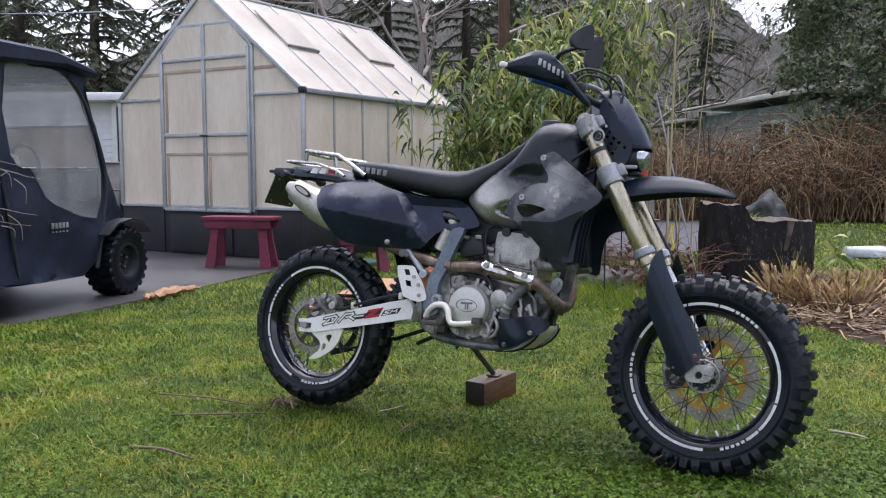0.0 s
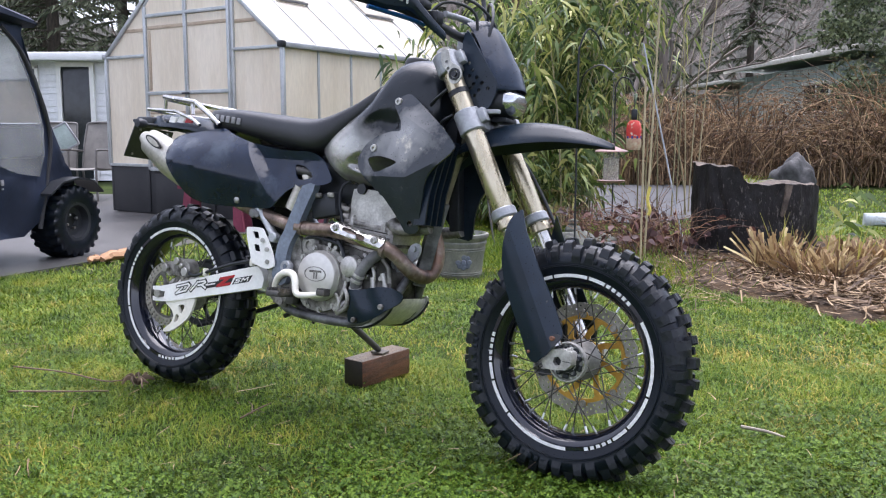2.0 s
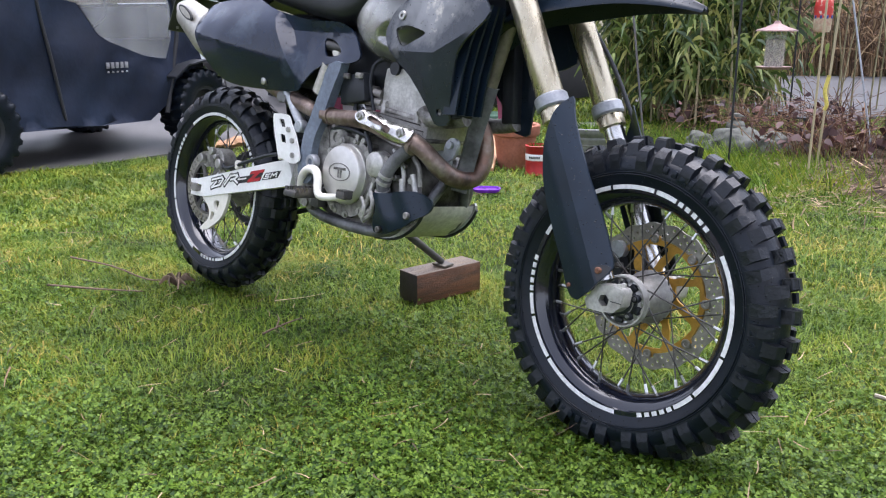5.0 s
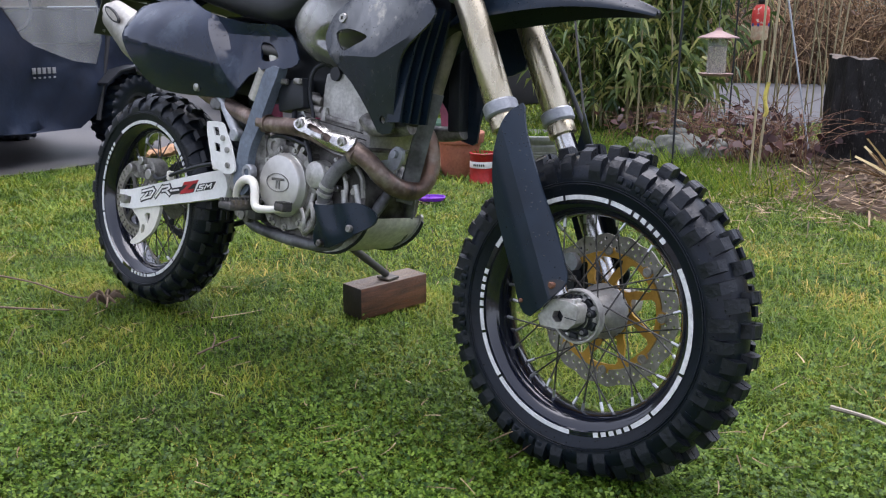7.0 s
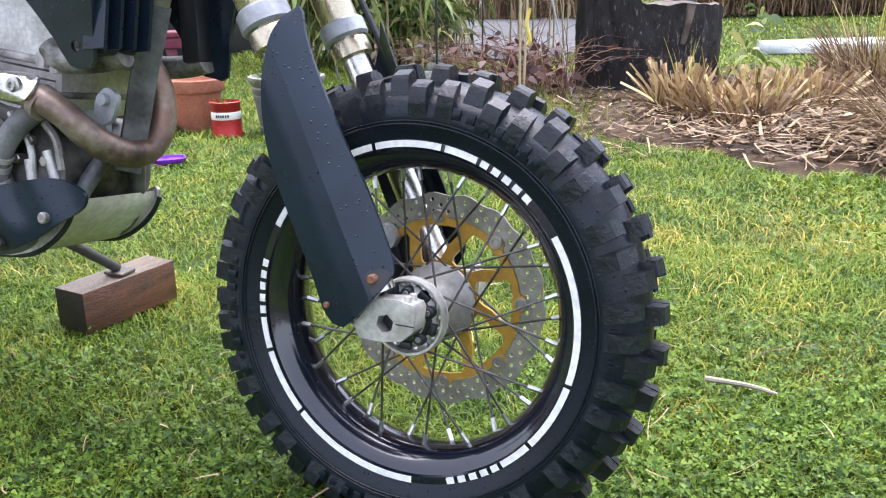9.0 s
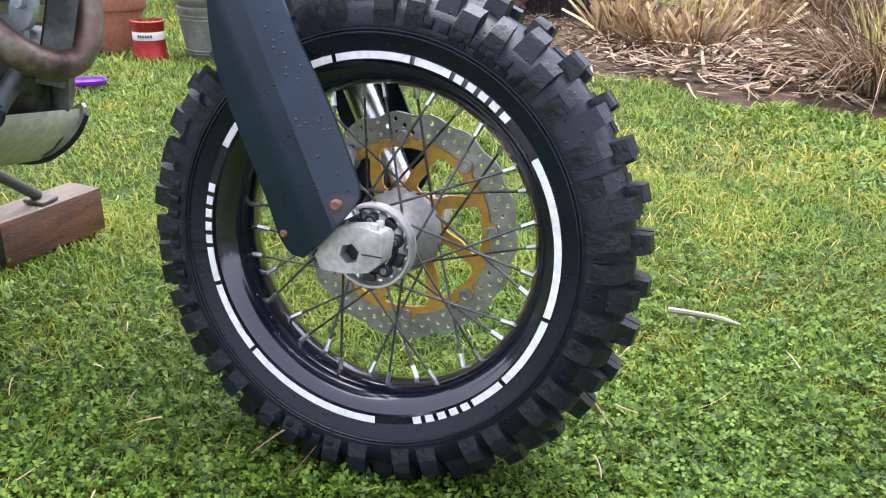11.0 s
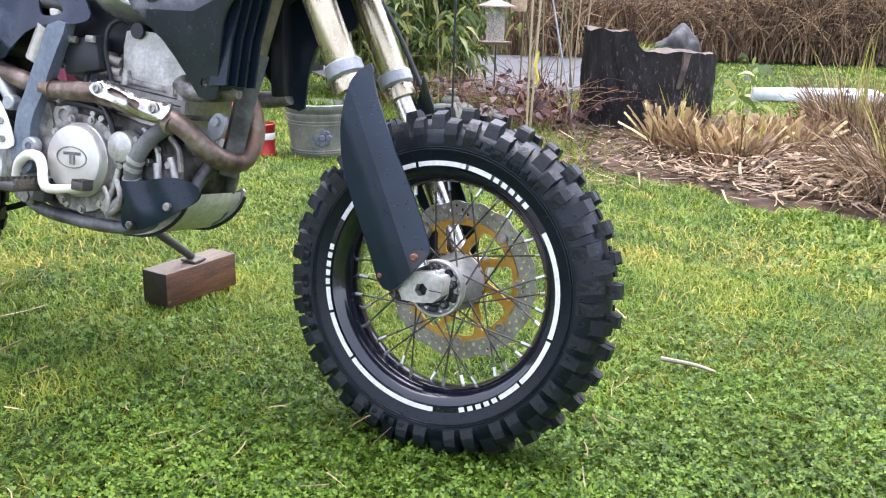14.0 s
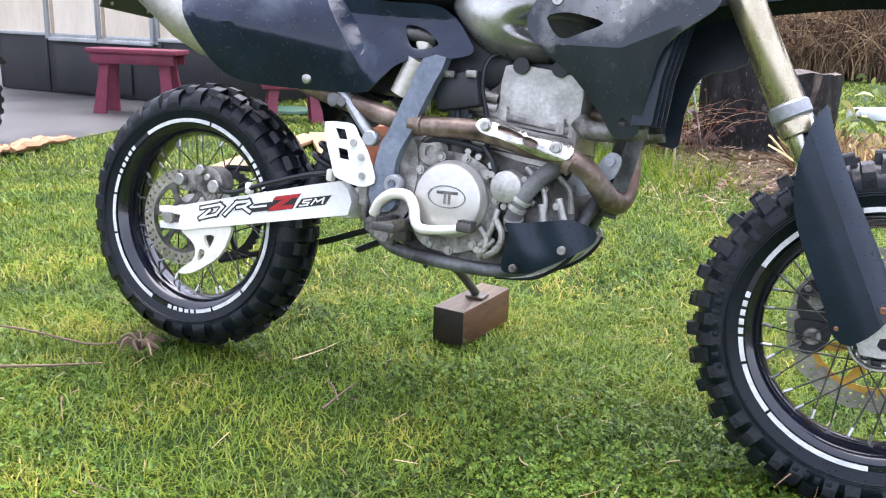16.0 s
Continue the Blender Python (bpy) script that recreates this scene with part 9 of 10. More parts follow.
# cut ornamental grass, dry straw and taller clumps
v, f = joined(clump(150, (2.37, 5.88, -0.03), 0.13, 0.29, 0.30, 0.020, droop=0.0, tip=0.75), clump(120, (2.50, 5.66, -0.03), 0.13, 0.24, 0.4, 0.020, droop=0.02, tip=0.75), clump(60, (2.62, 5.52, -0.03), 0.10, 0.24, 0.5, 0.020, droop=0.02, tip=0.75),
              clump(110, (2.86, 5.98, -0.03), 0.13, 0.25, 0.3, 0.021, droop=0.0, tip=0.75), clump(150, (3.14, 6.06, -0.03), 0.17, 0.24, 0.35, 0.021, droop=0.02, tip=0.75))
stuff("cut_grass_clump", v, f, M_STRAWGREEN, "clump of cut dry ornamental grass, straw yellow", "grass clump")
v, f = joined(clump(16, (2.42, 5.85, -0.03), 0.12, 0.42, 0.15, 0.012, droop=0.0), clump(12, (2.72, 5.75, -0.03), 0.14, 0.42, 0.25, 0.012, droop=0.0), clump(22, (3.75, 6.42, 0.10), 0.20, 0.66, 0.3, 0.013, k=6, droop=0.15), clump(60, (2.98, 4.62, 0.0), 0.12, 0.55, 0.35, 0.011, k=6, droop=0.3))
stuff("green_grass_blades", v, f, M_TIPS, "yellow-green upright grass blades", "grass clump")
v, f = joined(clump(130, (2.40, 5.80, -0.02), 0.20, 0.20, 1.0, 0.017, droop=0.8), clump(170, (2.56, 5.52, -0.02), 0.20, 0.22, 0.9, 0.017, droop=0.8), clump(200, (3.0, 5.98, -0.02), 0.30, 0.20, 0.8, 0.017, droop=0.75))
stuff("dry_grass_skirt", v, f, M_STRAW, "drooping dead straw round the cut grass", "straw")
v, f = joined(clump(620, (3.80, 6.40, -0.02), 0.34, 0.52, 0.5, 0.014, k=6, droop=0.45), clump(420, (3.90, 6.30, -0.02), 0.38, 0.34, 1.0, 0.013, k=6, droop=0.9),
              clump(650, (2.98, 4.62, -0.02), 0.22, 0.46, 0.9, 0.010, k=7, droop=0.95), clump(300, (3.2, 4.5, -0.02), 0.26, 0.36, 1.1, 0.010, k=7, droop=0.95))
stuff("tall_dry_grass", v, f, M_STRAW, "tall clump of dry straw-coloured ornamental grass", "grass clump")
n = 5200
px, py = rng.normal(2.95, 0.48, n * 4), rng.normal(5.20, 0.55, n * 4)
keep = in_poly(px, py, BED) & ((px - 2.55) * 0.55 + (py - 5.0) * 0.45 > -0.12 + 0.12 * rng.normal(0, 1, n * 4))
px, py = px[keep][:n], py[keep][:n]
v, f = joined(litter(len(px), np.column_stack([px, py]), 0.16, 0.010, -0.015, 0.05), litter(900, np.column_stack([px, py])[:900], 0.13, 0.022, 0.0, 0.05), litter(120, np.column_stack([px, py])[900:1020], 0.30, 0.020, 0.02, 0.05), litter(70, np.column_stack([rng.normal(2.3, 0.3, 70), rng.normal(5.2, 0.25, 70)]), 0.14, 0.012, -0.02, 0.03), litter(420, np.column_stack([rng.normal(1.55, 0.28, 420), rng.normal(5.35, 0.35, 420)]), 0.10, 0.006, -0.02, 0.03))
stuff("straw_litter", v, f, M_STRAW, "loose straw strewn over the bed", "straw")
n = 2600
px, py = rng.uniform(1.3, 4.4, n * 3), rng.uniform(3.7, 7.8, n * 3)
keep = in_poly(px, py, BED)
px, py = px[keep][:n], py[keep][:n]
v, f = litter(len(px), np.column_stack([px, py]), 0.07, 0.016, 0.0, 0.03)
stuff("bark_chips", v, f, M_TWIG, "dark bark chips on the bed", "mulch")


def canes(n, x0, x1, y0, y1, h0, h1, r, arch=0.6, z0=0.0):
    p = np.column_stack([rng.uniform(x0, x1, n), rng.uniform(y0, y1, n), np.full(n, z0)])
    h = rng.uniform(h0, h1, n) * (1 + 0.28 * np.sin(1.9 * p[:, 0]) * np.cos(0.83 * p[:, 0] + 1) + 0.12 * np.sin(7.3 * p[:, 0]))
    d = np.column_stack([rng.normal(0, arch, n), rng.normal(0, arch * 0.6, n), np.zeros(n)]) * h[:, None]
    t = np.linspace(0, 1, 6)[None, :, None]
    path = p[:, None] + np.array([0, 0, 1.0]) * (t - 0.45 * t ** 3) * h[:, None, None] * 1.3 + d[:, None] * t ** 1.7 + np.cumsum(rng.normal(0, 0.018, (n, 6, 3)), 1) * h[:, None, None]
    return prisms(path, np.full(n, r), np.full(n, r * 0.4))


def leaf_cloud(n, pts, size, w, droop=0.3, up=0.0):
    """Small leaves scattered at the given points."""
    i = rng.integers(0, len(pts), n)
    p = pts[i] + rng.normal(0, size * 0.5, (n, 3))
    d = rng.normal(0, 1, (n, 3))
    d[:, 2] = d[:, 2] * 0.5 + up
    d *= (size * rng.uniform(0.5, 1.2, n) / np.linalg.norm(d, axis=1))[:, None]
    t = np.linspace(0, 1, 4)[None, :, None]
    path = p[:, None] + d[:, None] * t - np.array([0, 0, 1.0]) * t ** 2 * size * droop
    v, f = ribbons(path, w * rng.uniform(0.7, 1.3, n))
    # widen the middle so that each blade is leaf-shaped
    v = v.reshape(n, 4, 2, 3)
    mid = v.mean(2, keepdims=True)
    v = mid + (v - mid) * np.array([0.35, 1.2, 1.3, 0.8])[None, :, None, None]
    return v.reshape(-1, 3), f


# brambles with dark red leaves in the bed
v, f = joined(canes(130, 1.25, 1.95, 6.3, 7.9, 0.20, 0.55, 0.0032, 0.8), canes(90, 1.55, 2.0, 6.4, 7.0, 0.12, 0.38, 0.0036, 0.9), canes(40, 0.7, 1.4, 6.9, 7.6, 0.12, 0.4, 0.003, 0.9))
stuff("bramble_stems", v, f, M_CANE, "tangled brown bramble stems beside the stump", "bramble")
v2 = v.reshape(-1, 3)
v, f = leaf_cloud(330, v2[(v2[:, 2] > 0.02) & (v2[:, 2] < 0.28)], 0.065, 0.050)
stuff("bramble_leaves", v, f, M_REDLEAF, "dark red bramble leaves low in the bed", "bramble")
# a leafy bamboo shoot near the far lawn's board, weeds on the stump
p = np.array([[3.35, 7.3, z] for z in np.linspace(-0.03, 0.32, 8)])
v, f = leaf_cloud(34, p[3:] + rng.normal(0, 0.03, (5, 3)), 0.17, 0.045, 0.6, 0.5)
stuff("bamboo_shoot", v, f, M_BAMBOOLEAF, "low leafy green shoot at the edge of the bed", "shoot")
v, f = clump(36, (2.52, 7.12, 0.48), 0.10, 0.10, 1.2, 0.008, droop=0.3)
stuff("stump_weeds", v, f, M_GRASS, "green weeds growing on the stump", "grass")
# rough grass along the bed's edge
m = 1500
px, py = np.concatenate([rng.normal(1.35, 0.30, m), rng.uniform(0.4, 1.3, m)]), np.concatenate([rng.normal(5.9, 0.35, m), rng.normal(6.6, 0.35, m)])
p0 = np.column_stack([px, py, gz_np(px, py)])
d = np.column_stack([rng.normal(0, 0.06, 2 * m), rng.normal(0, 0.06, 2 * m), rng.uniform(0.04, 0.14, 2 * m)])
t = np.linspace(0, 1, 4)[None, :, None]
v, f = ribbons(p0[:, None] + d[:, None] * t + np.array([0.5, 0.3, -0.4]) * d[:, None, 2:3] * t ** 2 * rng.normal(0, 0.7, 2 * m)[:, None, None], np.full(2 * m, 0.007))
stuff("rough_grass", v, f, M_GRASS, "longer rough grass along the bed", "grass")

# leafless shrub whose twigs reach over the edge of the lawn
sh = holder("bare_shrub", "leafless shrub with thin grey twigs on the lawn", "shrub", Matrix.Translation((-1.95, 2.95, -0.03)))
g = np.random.default_rng(4)
for k in range(7):
    d = np.array([g.normal(0.0, 0.10), g.normal(0, 0.12), 0.0])
    tip = np.array([0.30 + 0.22 * g.uniform(), g.normal(0, 0.10), 0.70 + 0.40 * g.uniform()])
    b = bmesh.new()
    p = [np.array([0.0, 0.0, 0.0]), d + np.array([0.02, 0, 0.45]), d * 0.6 + tip * np.array([0.5, 1, 1.0]), tip]
    tube(b, [tuple(q) for q in p], [0.006, 0.005, 0.003, 0.001], 6, 5)
    part("stem", b, M_BARE, sh)
    for j in range(3):
        o = p[2] * (1 - 0.3 * j) + p[3] * 0.3 * j
        e = o + np.array([0.10 * g.uniform(), g.normal(0, 0.04), -0.14 * g.uniform() + 0.04])
        b = bmesh.new()
        tube(b, [tuple(o), tuple((o + e) / 2 + np.array([0.02, 0, 0.01])), tuple(e)], [0.002, 0.0015, 0.0008], 5, 3)
        part("twig", b, M_BARE, sh)

# bamboo: canes and hanging leaves
m = 85
bx, by = rng.normal(0.95, 0.27, m), rng.normal(9.05, 0.28, m)
h = np.clip(rng.uniform(1.3, 2.2, m) + (bx - 0.9) * 1.3, 1.0, 3.4)
lean = rng.normal(0, 0.13, (m, 2)) + np.column_stack([(bx - 0.95) * 0.30, (by - 9.0) * 0.2 - 0.06])
t = np.linspace(0, 1, 8)[None, :, None]
path = np.column_stack([bx, by, np.full(m, -0.03)])[:, None] + np.array([0, 0, 1.0]) * t * h[:, None, None] + np.concatenate([lean, np.zeros((m, 1))], 1)[:, None] * (t ** 2) * h[:, None, None]
v, f = prisms(path, np.full(m, 0.010), np.full(m, 0.003), 5)
stuff("bamboo_canes", v, f, M_CULM, "yellowish bamboo canes", "bamboo")
pts = path[:, 1:].reshape(-1, 3)
pts = np.concatenate([pts, pts + rng.normal(0, 0.16, pts.shape), pts + rng.normal(0, 0.22, pts.shape)])
pts = pts[(pts[:, 2] > 0.25)]
v, f = leaf_cloud(15000, pts, 0.15, 0.036, 0.8)
stuff("bamboo_leaves", v, f, M_BAMBOOLEAF, "dense hanging green bamboo leaves", "bamboo")
# dry stalks to the side of it
m = 24
p = np.column_stack([rng.uniform(1.1, 3.0, m), rng.uniform(8.6, 10.4, m), np.full(m, -0.03)])
hh = rng.uniform(1.6, 3.4, m)
path = p[:, None] + np.array([0, 0, 1.0]) * t * hh[:, None, None] + np.concatenate([rng.normal(0, 0.12, (m, 2)), np.zeros((m, 1))], 1)[:, None] * t ** 1.5 * hh[:, None, None]
v, f = prisms(path, np.full(m, 0.008), np.full(m, 0.003), 4)
stuff("dry_stalks", v, f, M_CULM, "tall dry pale stalks", "reed")
v, f = leaf_cloud(260, path[:, 5:].reshape(-1, 3), 0.20, 0.022, 1.0)
stuff("dry_stalk_leaves", v, f, M_BAMBOOLEAF, "sparse yellowing leaves on tall stalks", "reed")

# brown bramble hedge along the drive
v, f = joined(canes(3300, 3.0, 17.0, 15.6, 18.4, 0.9, 2.35, 0.011, 0.50), canes(1900, 3.0, 17.0, 15.2, 16.2, 0.3, 1.5, 0.008, 1.0), canes(650, 3.0, 17.0, 15.0, 15.8, 0.8, 2.15, 0.015, 0.45), canes(260, 3.0, 17.0, 14.7, 15.3, 0.5, 1.4, 0.013, 0.9), canes(900, 17, 32, 15.5, 19, 1.0, 2.2, 0.01, 0.5), canes(700, -2, 3.2, 15.0, 17.0, 0.5, 1.7, 0.008, 0.5))
stuff("hedge", v, f, M_HEDGE, "tangled leafless brown bramble hedge", "hedge")
v2 = v[(v[:, 2] > 0.1)]
v, f = leaf_cloud(9000, v2, 0.09, 0.05)
stuff("hedge_leaves", v, f, M_HEDGELEAF, "withered brown leaves in the hedge", "hedge")


# ---- trees ----
def bare_tree(seed, height, spread=0.5):
    """Trunk and limbs by repeated forking."""
    g = np.random.default_rng(seed)
    segs = []
    def grow(p, d, l, r, depth):
        k = 4
        pts = [p]
        for _ in range(k):
            d = d + g.normal(0, 0.10, 3) + np.array([0, 0, 0.03])
            d /= np.linalg.norm(d)
            pts.append(pts[-1] + d * l / k)
        segs.append((np.array(pts), r, r * 0.62))
        if depth == 0:
            return
        for _ in range(g.integers(2, 4) + (depth == 1)):
            q = pts[g.integers(2, k + 1)]
            nd = d + g.normal(0, spread, 3)
            nd[2] = abs(nd[2]) * 0.7 + 0.15
            grow(q, nd / np.linalg.norm(nd), l * g.uniform(0.55, 0.8), r * 0.55, depth - 1)
    grow(np.zeros(3), np.array([0.02, 0, 1.0]), height * 0.36, height * 0.010, 6)
    P = np.array([s[0] for s in segs])
    return prisms(P, np.array([s[1] for s in segs]) + 0.005, np.array([s[2] for s in segs]) + 0.004, 3)


def conifer(seed, height):
    g = np.random.default_rng(seed)
    trunk = prisms(np.array([[[0, 0, height * k] for k in np.linspace(-0.01, 1, 6)]], float), np.array([height * 0.017]), np.array([0.02]), 8)
    n = 190
    z = height * (0.10 + 0.9 * g.uniform(0, 1, n) ** 0.85)
    L = (height - z) * 0.26 * g.uniform(0.6, 1.15, n) + 0.25
    a = g.uniform(0, 2 * np.pi, n)
    t = np.linspace(0, 1, 7)
    d = np.column_stack([np.cos(a), np.sin(a)])
    br = np.zeros((n, 7, 3))
    br[:, :, :2] = d[:, None] * t[None, :, None] * L[:, None, None]
    br[:, :, 2] = z[:, None] + L[:, None] * (0.12 * t - 0.42 * t ** 2)[None]
    limbs = prisms(br, np.full(n, 0.03), np.full(n, 0.008), 3)
    per = 72
    i = np.repeat(np.arange(n), per)
    u = g.uniform(0.12, 1, n * per)
    k = np.clip((u * 6).astype(int), 0, 5)
    fr = (u * 6 - k)[:, None]
    p = br[i, k] * (1 - fr) + br[i, k + 1] * fr
    side = np.column_stack([-np.sin(a[i]), np.cos(a[i])])
    sd = g.choice([-1, 1], n * per) * g.uniform(0.4, 1.0, n * per)
    dirv = np.zeros((n * per, 3))
    dirv[:, :2] = side * sd[:, None] + d[i] * 0.7
    dirv[:, 2] = g.uniform(-0.8, 0.1, n * per)
    ln = (0.08 + 0.060 * L[i]) * g.uniform(0.6, 1.2, n * per)
    tt = np.linspace(0, 1, 2)[None, :, None]
    path = p[:, None] + dirv[:, None] * tt * ln[:, None, None]
    path[:, :, 2] -= (tt[:, :, 0] ** 2) * ln[:, None] * 0.3
    return trunk, limbs, ribbons(path, 0.050 * np.ones(n * per) * (0.5 + height / 16))


def conifer_thing(seed, height, m):
    trunk, limbs, leaves = conifer(seed, height)
    o = holder("conifer", "tall dark green conifer at the wood's edge", "tree", m, "wood-edge conifers")
    ob = new("trunk", raw("trunk", *joined(trunk, limbs), M_BARK))
    ob.parent = o
    ob = new("crown", raw("crown", *leaves, M_NEEDLE))
    ob.parent = o
    return o


firs = [conifer_thing(11 + i, h, pose(x, y, 0, 0, 0, 40 * i)) for i, (x, y, h) in enumerate(((-9.5, 24, 12.0), (-13.0, 27, 15.0), (-4.6, 26, 13.0), (3.6, 27, 14.0)))]
for i, (x, y, s) in enumerate(((-16, 24, 1.0), (-6.6, 25, 0.95), (11.0, 37, 0.95), (-7.5, 29, 1.1), (-16.5, 33, 1.1), (-19, 30, 1.2), (-2.0, 32, 1.05), (0.8, 30, 1.0), (6.0, 33, 1.1), (-22, 26, 1.0), (2.8, 37, 1.15), (17, 38, 1.1), (20, 34, 1.0), (-28, 8, 1.0), (30, 8, 1.0))):
    src = firs[i % 4]
    c = copy_thing(src, pose(x, y, 0, 0, 0, 67 * i))
    c.scale = (s, s, s)


def bare_thing(seed, height, m):
    o = holder("bare_tree", "leafless grey-brown deciduous tree", "tree", m, "bare trees")
    ob = new("trunk", raw("trunk", *bare_tree(seed, height), M_BARE))
    ob.parent = o
    return o


bare = [bare_thing(s, h, pose(x, y, 0)) for s, h, x, y in ((3, 10, -2.6, 19.5), (5, 11, 1.4, 20.5), (8, 9, 5.0, 21.5), (13, 10, 5.6, 30.5))]
for i, (x, y, s) in enumerate(((-5.5, 21, 1.0), (-0.8, 22.5, 1.1), (3.2, 19.5, 0.95), (5.9, 25.5, 1.1), (7.4, 34, 1.0), (17.5, 25, 1.05), (4.4, 25, 1.15), (-3.6, 24, 1.1), (0.2, 26, 1.2), (5.6, 34, 1.1), (18, 29, 1.0), (7.6, 36, 1.1), (18, 24, 0.9), (-7, 23, 1.0), (2.2, 23.5, 1.1), (15.5, 52, 1.5), (18.5, 50, 1.4), (21, 54, 1.6), (24, 49, 1.4), (6.0, 52, 1.6), (1.5, 50, 1.5), (8.5, 44, 1.4), (10.6, 46, 1.4), (13.2, 45, 1.3), (4.0, 46, 1.4), (-14, 36, 1.2), (-10.5, 38, 1.3))):
    c = copy_thing(bare[i % 4], pose(x, y, 0, 0, 0, 83 * i))
    c.scale = (s, s, s)

# broad dark evergreen beyond the hedge
g = np.random.default_rng(21)
n = 2600
u = g.normal(0, 1, (n, 3))
u /= np.linalg.norm(u, axis=1, keepdims=True)
pts = u * (g.uniform(0.55, 1.0, n) ** 0.5)[:, None] * np.array([2.5, 2.3, 3.6])
pts *= (1 + 0.22 * np.sin(5 * u[:, :1] + 2) * np.cos(4 * u[:, 2:3]))
# the leaves gather in drooping clumps with gaps between
heart = pts[:230]
pts = heart[g.integers(0, 230, n)] + g.normal(0, 1, (n, 3)) * np.array([0.30, 0.30, 0.17])
ev = holder("evergreen_tree", "broad dense dark evergreen tree beyond the hedge", "tree", pose(9.0, 17.85, 0) @ Matrix.Scale(0.85, 4))
v, f = leaf_cloud(42000, pts + np.array([0, 0, 4.3]), 0.12, 0.075, 0.4)
ob = new("crown", raw("crown", v, f, M_EVERGREEN))
ob.parent = ev
b = bmesh.new()
tube(b, [(0, 0, -0.1), (0.05, 0.05, 2.0), (0, 0, 5.5)], [0.28, 0.2, 0.06], 12, 3)
part("trunk", b, M_BARK, ev)

# far woods close the view all round
nA = 1500
v, f = [], []
for i in range(nA):
    a = 2 * math.pi * i / nA
    ca, sa = math.cos(a), math.sin(a)
    r = 62 + 5 * noise.noise(Vector((ca * 3, sa * 3, 0)))
    spire = max(0.0, noise.noise(Vector((ca * 55, sa * 55, 3)))) ** 1.5 * 5.0 + 1.1 * noise.noise(Vector((ca * 160, sa * 160, 1))) + 0.6 * noise.noise(Vector((ca * 420, sa * 420, 7)))
    # lower behind, out of view, so more sky lights the near side
    hgt = 12.6 + 1.6 * noise.noise(Vector((ca * 9, sa * 9, 5))) + 0.3 * spire - 2.8 * math.exp(-((a - 1.215) / 0.040) ** 2) - 4.6 * math.exp(-((a - 1.96) / 0.13) ** 2) - 7.0 * min(1.0, max(0.0, 0.15 - sa) / 0.5)
    v += [(r * ca, r * sa, -0.5), (r * ca, r * sa, hgt)]
for i in range(nA):
    j = (i + 1) % nA
    f.append((2 * i, 2 * j, 2 * j + 1, 2 * i + 1))
tagged(new("backdrop", raw("backdrop", v, f, M_BACK)), "distant woods with haze painted in, all round the garden", "woods", kind="structure")

# ---- lawn ----
def lawn_points(n, x0, x1, y0, y1):
    x, y = rng.uniform(x0, x1, n), rng.uniform(y0, y1, n)
    k = ~(in_poly(x, y, PAD) | in_poly(x, y, BED) | in_poly(x, y, ROAD))
    return x[k], y[k]


def patch(x, y):
    """Where the clover grows: soft patches, thick near the front."""
    s = np.sin(2.1 * x + 1.3 * np.sin(1.7 * y)) * np.cos(2.6 * y + 0.8 * np.sin(2.3 * x)) + 0.5 * np.sin(5.3 * x + 4.1 * y)
    return s


def feather(x, y, box):
    """Thin the growth out towards the edges of its stretch."""
    if box is None:
        return x, y
    x0, x1, y0, y1 = box
    k = np.minimum(np.minimum(x - x0, x1 - x), np.minimum(y - y0 + 0.35, y1 - y + 0.35)) / 0.7
    k = k > rng.uniform(0, 1, len(x)) ** 1.5
    return x[k], y[k]


def grass(n, x0, x1, y0, y1, h, w, soft=None):
    x, y = lawn_points(n, x0, x1, y0, y1)
    x, y = feather(x, y, soft)
    m = len(x)
    hh = h * rng.uniform(0.45, 1.15, m) * (1 + 0.25 * np.sin(3.1 * x + 1.7 * y) * np.cos(2.3 * y))
    a = rng.uniform(0, 2 * np.pi, m)
    ln = rng.uniform(0.4, 1.9, m) * hh
    p0 = np.column_stack([x, y, gz_np(x, y) - 0.002])
    out = np.column_stack([np.cos(a) * ln, np.sin(a) * ln, np.zeros(m)])
    mid = p0 + out * 0.35 + np.array([0, 0, 0.62]) * hh[:, None]
    tip = p0 + out + np.array([0, 0, 1.0]) * (hh * rng.uniform(0.55, 1.0, m))[:, None]
    s = np.column_stack([-np.sin(a), np.cos(a), np.zeros(m)]) * (w * rng.uniform(0.6, 1.2, m) * 0.5)[:, None]
    v = np.stack([p0 - s, p0 + s, mid - s * 0.75, mid + s * 0.75, tip], 1).reshape(-1, 3)
    base = (np.arange(m) * 5)[:, None, None]
    f = (base + np.array([[0, 1, 3], [0, 3, 2], [2, 3, 4]])[None]).reshape(-1, 3)
    return v, f


v, f = joined(grass(200000, -2.2, 2.8, 1.5, 3.7, 0.030, 0.0032, (-2.2, 2.8, 1.5, 9.0)), grass(110000, -2.7, 3.2, 3.5, 5.6, 0.031, 0.0044), grass(60000, -2.6, 4.5, 5.5, 9.5, 0.038, 0.007), grass(16000, 3.0, 12.0, 8.0, 14.5, 0.05, 0.016), grass(14000, -1.5, 3.4, 9.0, 15.0, 0.06, 0.014), grass(52000, -7.0, 8.0, -5.0, 1.95, 0.05, 0.024), grass(26000, -3.7, -1.5, 1.7, 5.0, 0.042, 0.009), grass(34000, 2.1, 8.0, 1.7, 4.5, 0.045, 0.012))
stuff("lawn_grass", v, f, M_GRASS, "short wet green lawn grass with yellowish patches", "grass")
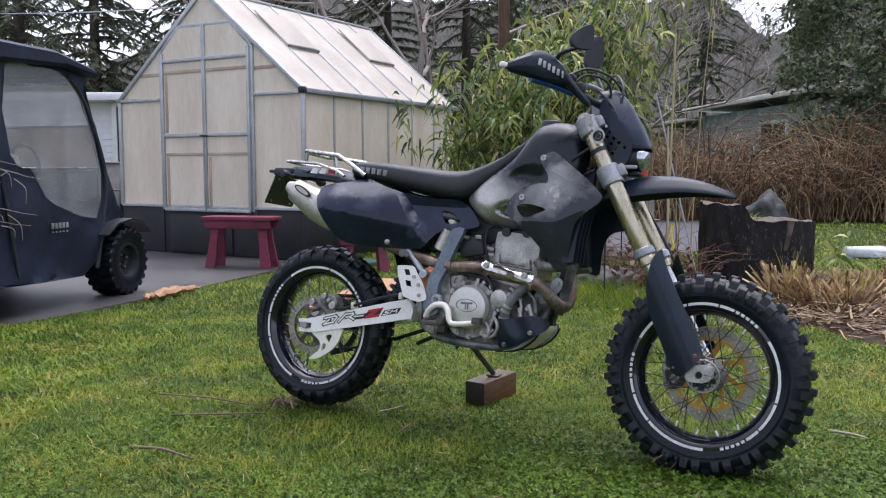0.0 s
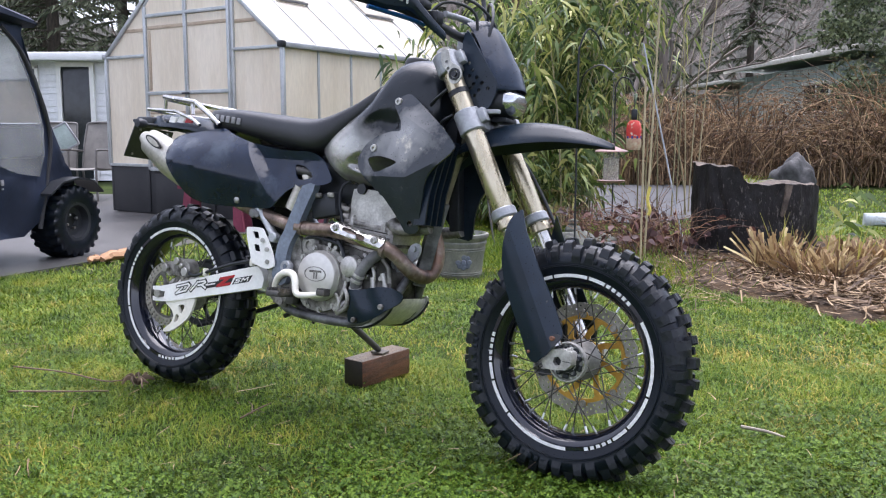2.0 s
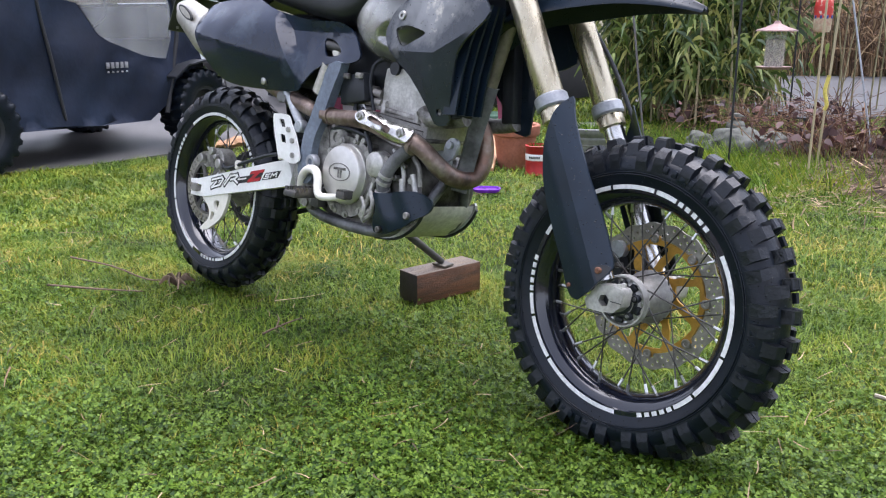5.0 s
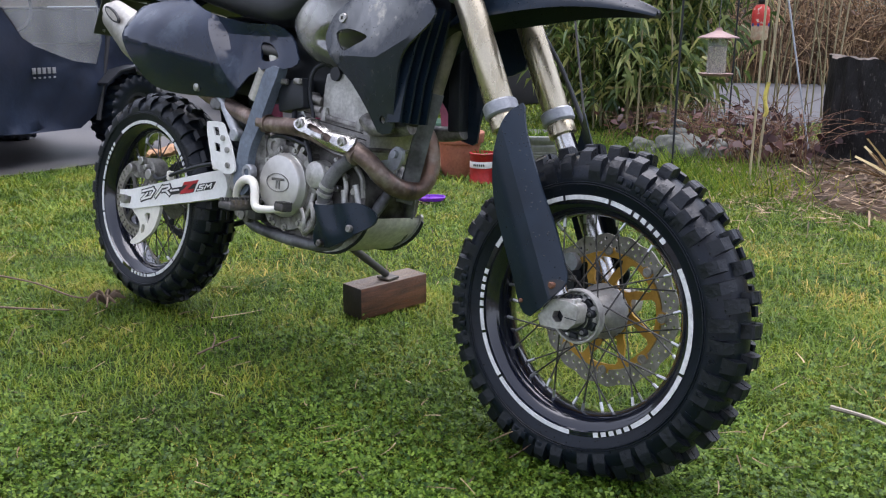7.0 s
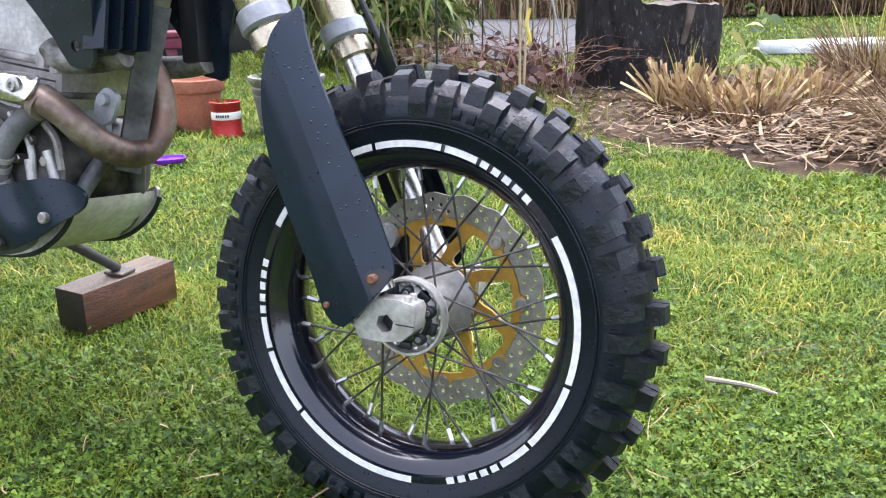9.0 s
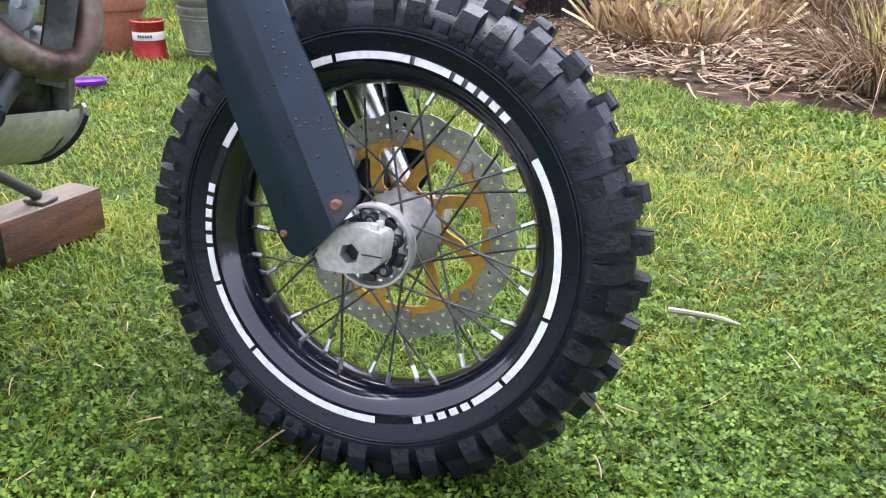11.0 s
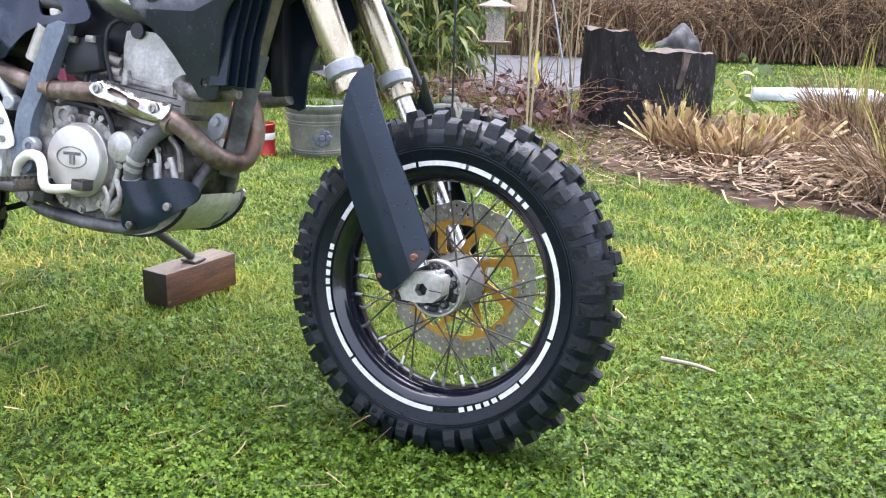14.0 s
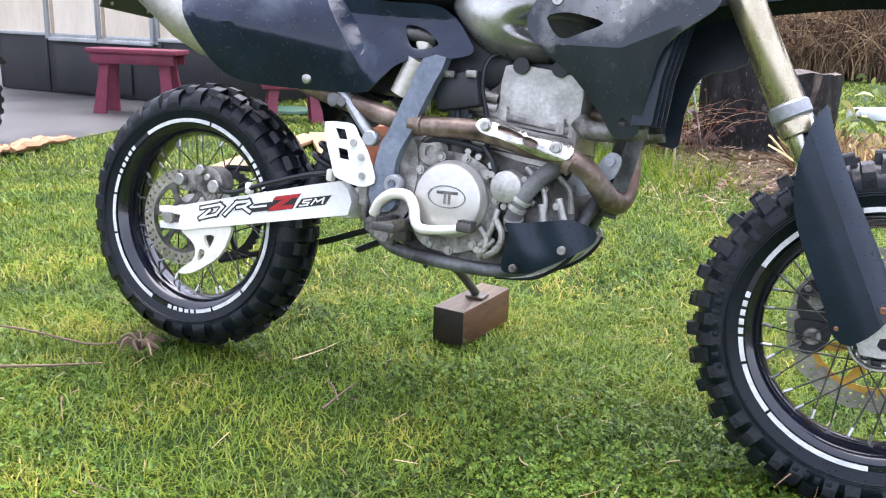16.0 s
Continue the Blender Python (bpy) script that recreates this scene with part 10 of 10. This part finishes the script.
# yellowed blades in loose patches
spots = [(1.62, 3.10, 0.16), (1.66, 3.48, 0.18), (1.95, 3.80, 0.22), (1.56, 3.80, 0.16), (2.05, 4.02, 0.18), (2.2, 3.5, 0.22), (1.35, 4.3, 0.2), (-1.1, 2.6, 0.22), (-0.7, 2.45, 0.15), (-0.3, 3.7, 0.2), (0.5, 3.9, 0.2), (-1.4, 3.4, 0.22), (0.2, 2.45, 0.12), (0.9, 3.4, 0.15)]
pieces = []
for sx, sy, sr in spots:
    bx0, by0 = grass(int(46000 * sr * sr) + 300, sx - 2 * sr, sx + 2 * sr, sy - 2 * sr, sy + 2 * sr, 0.036, 0.0036)
    cen = bx0.reshape(-1, 5, 3)
    q = (cen[:, 0, 0] - sx) ** 2 + (cen[:, 0, 1] - sy) ** 2
    ok = np.exp(-q / (sr * sr)) * (0.65 + 0.35 * np.sin(23 * cen[:, 0, 0]) * np.cos(19 * cen[:, 0, 1])) > rng.uniform(0, 1, len(cen))
    cen = cen[ok]
    pieces.append((cen.reshape(-1, 3), (np.arange(len(cen)) * 5)[:, None, None] + np.array([[0, 1, 3], [0, 3, 2], [2, 3, 4]])[None]))
v, f = joined(*[(a, q.reshape(-1, 3)) for a, q in pieces])
stuff("yellowed_grass", v, f, M_DRYPATCH, "patches of yellowed grass in the lawn", "grass")


def clover(n, x0, x1, y0, y1, size):
    """Trefoils: thick at the front and beside the front wheel, in loose patches further back."""
    x, y = feather(*lawn_points(n, x0, x1, y0, y1), (x0, x1, y0, y1 + 2.0))
    lush = np.clip((2.75 - y + 0.22 * np.sin(2.3 * x + 0.4) + np.where(x > 1.0, 0.30, 0.0)) / 0.55, 0.0, 1.0)
    want = 0.10 + 0.75 * lush + 0.16 * patch(x, y)
    k = want > rng.uniform(0, 1, len(x))
    x, y = x[k], y[k]
    m = len(x)
    c = np.column_stack([x, y, gz_np(x, y) + rng.uniform(0.006, 0.036, m) ** 1.0])
    tilt = rng.normal(0, 0.42, (m, 2))
    vs = []
    a0 = rng.uniform(0, 2 * np.pi, m)
    sz = size * rng.uniform(0.55, 1.35, m)
    fan = [(0.0, 0.0), (0.72, 0.52), (0.96, 0.0), (0.72, -0.52)]
    for j in range(3):
        a = a0 + 2 * np.pi * j / 3
        u = np.column_stack([np.cos(a), np.sin(a), tilt[:, 0] * np.cos(a) + tilt[:, 1] * np.sin(a) - 0.05])
        w = np.column_stack([-np.sin(a), np.cos(a), -tilt[:, 0] * np.sin(a) + tilt[:, 1] * np.cos(a)])
        vs.append(np.stack([c + (u * p + w * q + np.array([0, 0, 0.25]) * abs(q)) * sz[:, None] for p, q in fan], 1))
    V = np.stack(vs, 1).reshape(-1, 3)
    base = (np.arange(m * 3) * 4)[:, None, None]
    F = (base + np.array([[0, 1, 2], [0, 2, 3]])[None]).reshape(-1, 3)
    return V, F


v, f = joined(clover(200000, -1.9, 2.6, 1.45, 3.2, 0.0074), clover(26000, -2.2, 2.8, 3.2, 5.3, 0.0095))
stuff("clover", v, f, M_CLOVER, "small wet clover leaves spread through the lawn", "clover")
x, y = lawn_points(1600, -2.4, 3.0, 1.8, 6.0)
v, f = litter(len(x), np.column_stack([x, y]), 0.05, 0.0028, -0.01, 0.03)
stuff("lawn_straw", v, f, M_STRAW, "bits of dry straw in the lawn", "straw")
x, y = lawn_points(16, -1.5, 2.3, 1.9, 4.2)
v, f = litter(len(x), np.column_stack([x, y]), 0.15, 0.0045, -0.01, 0.02)
stuff("long_straw", v, f, M_STRAW, "a few long pale straws on the lawn", "straw")
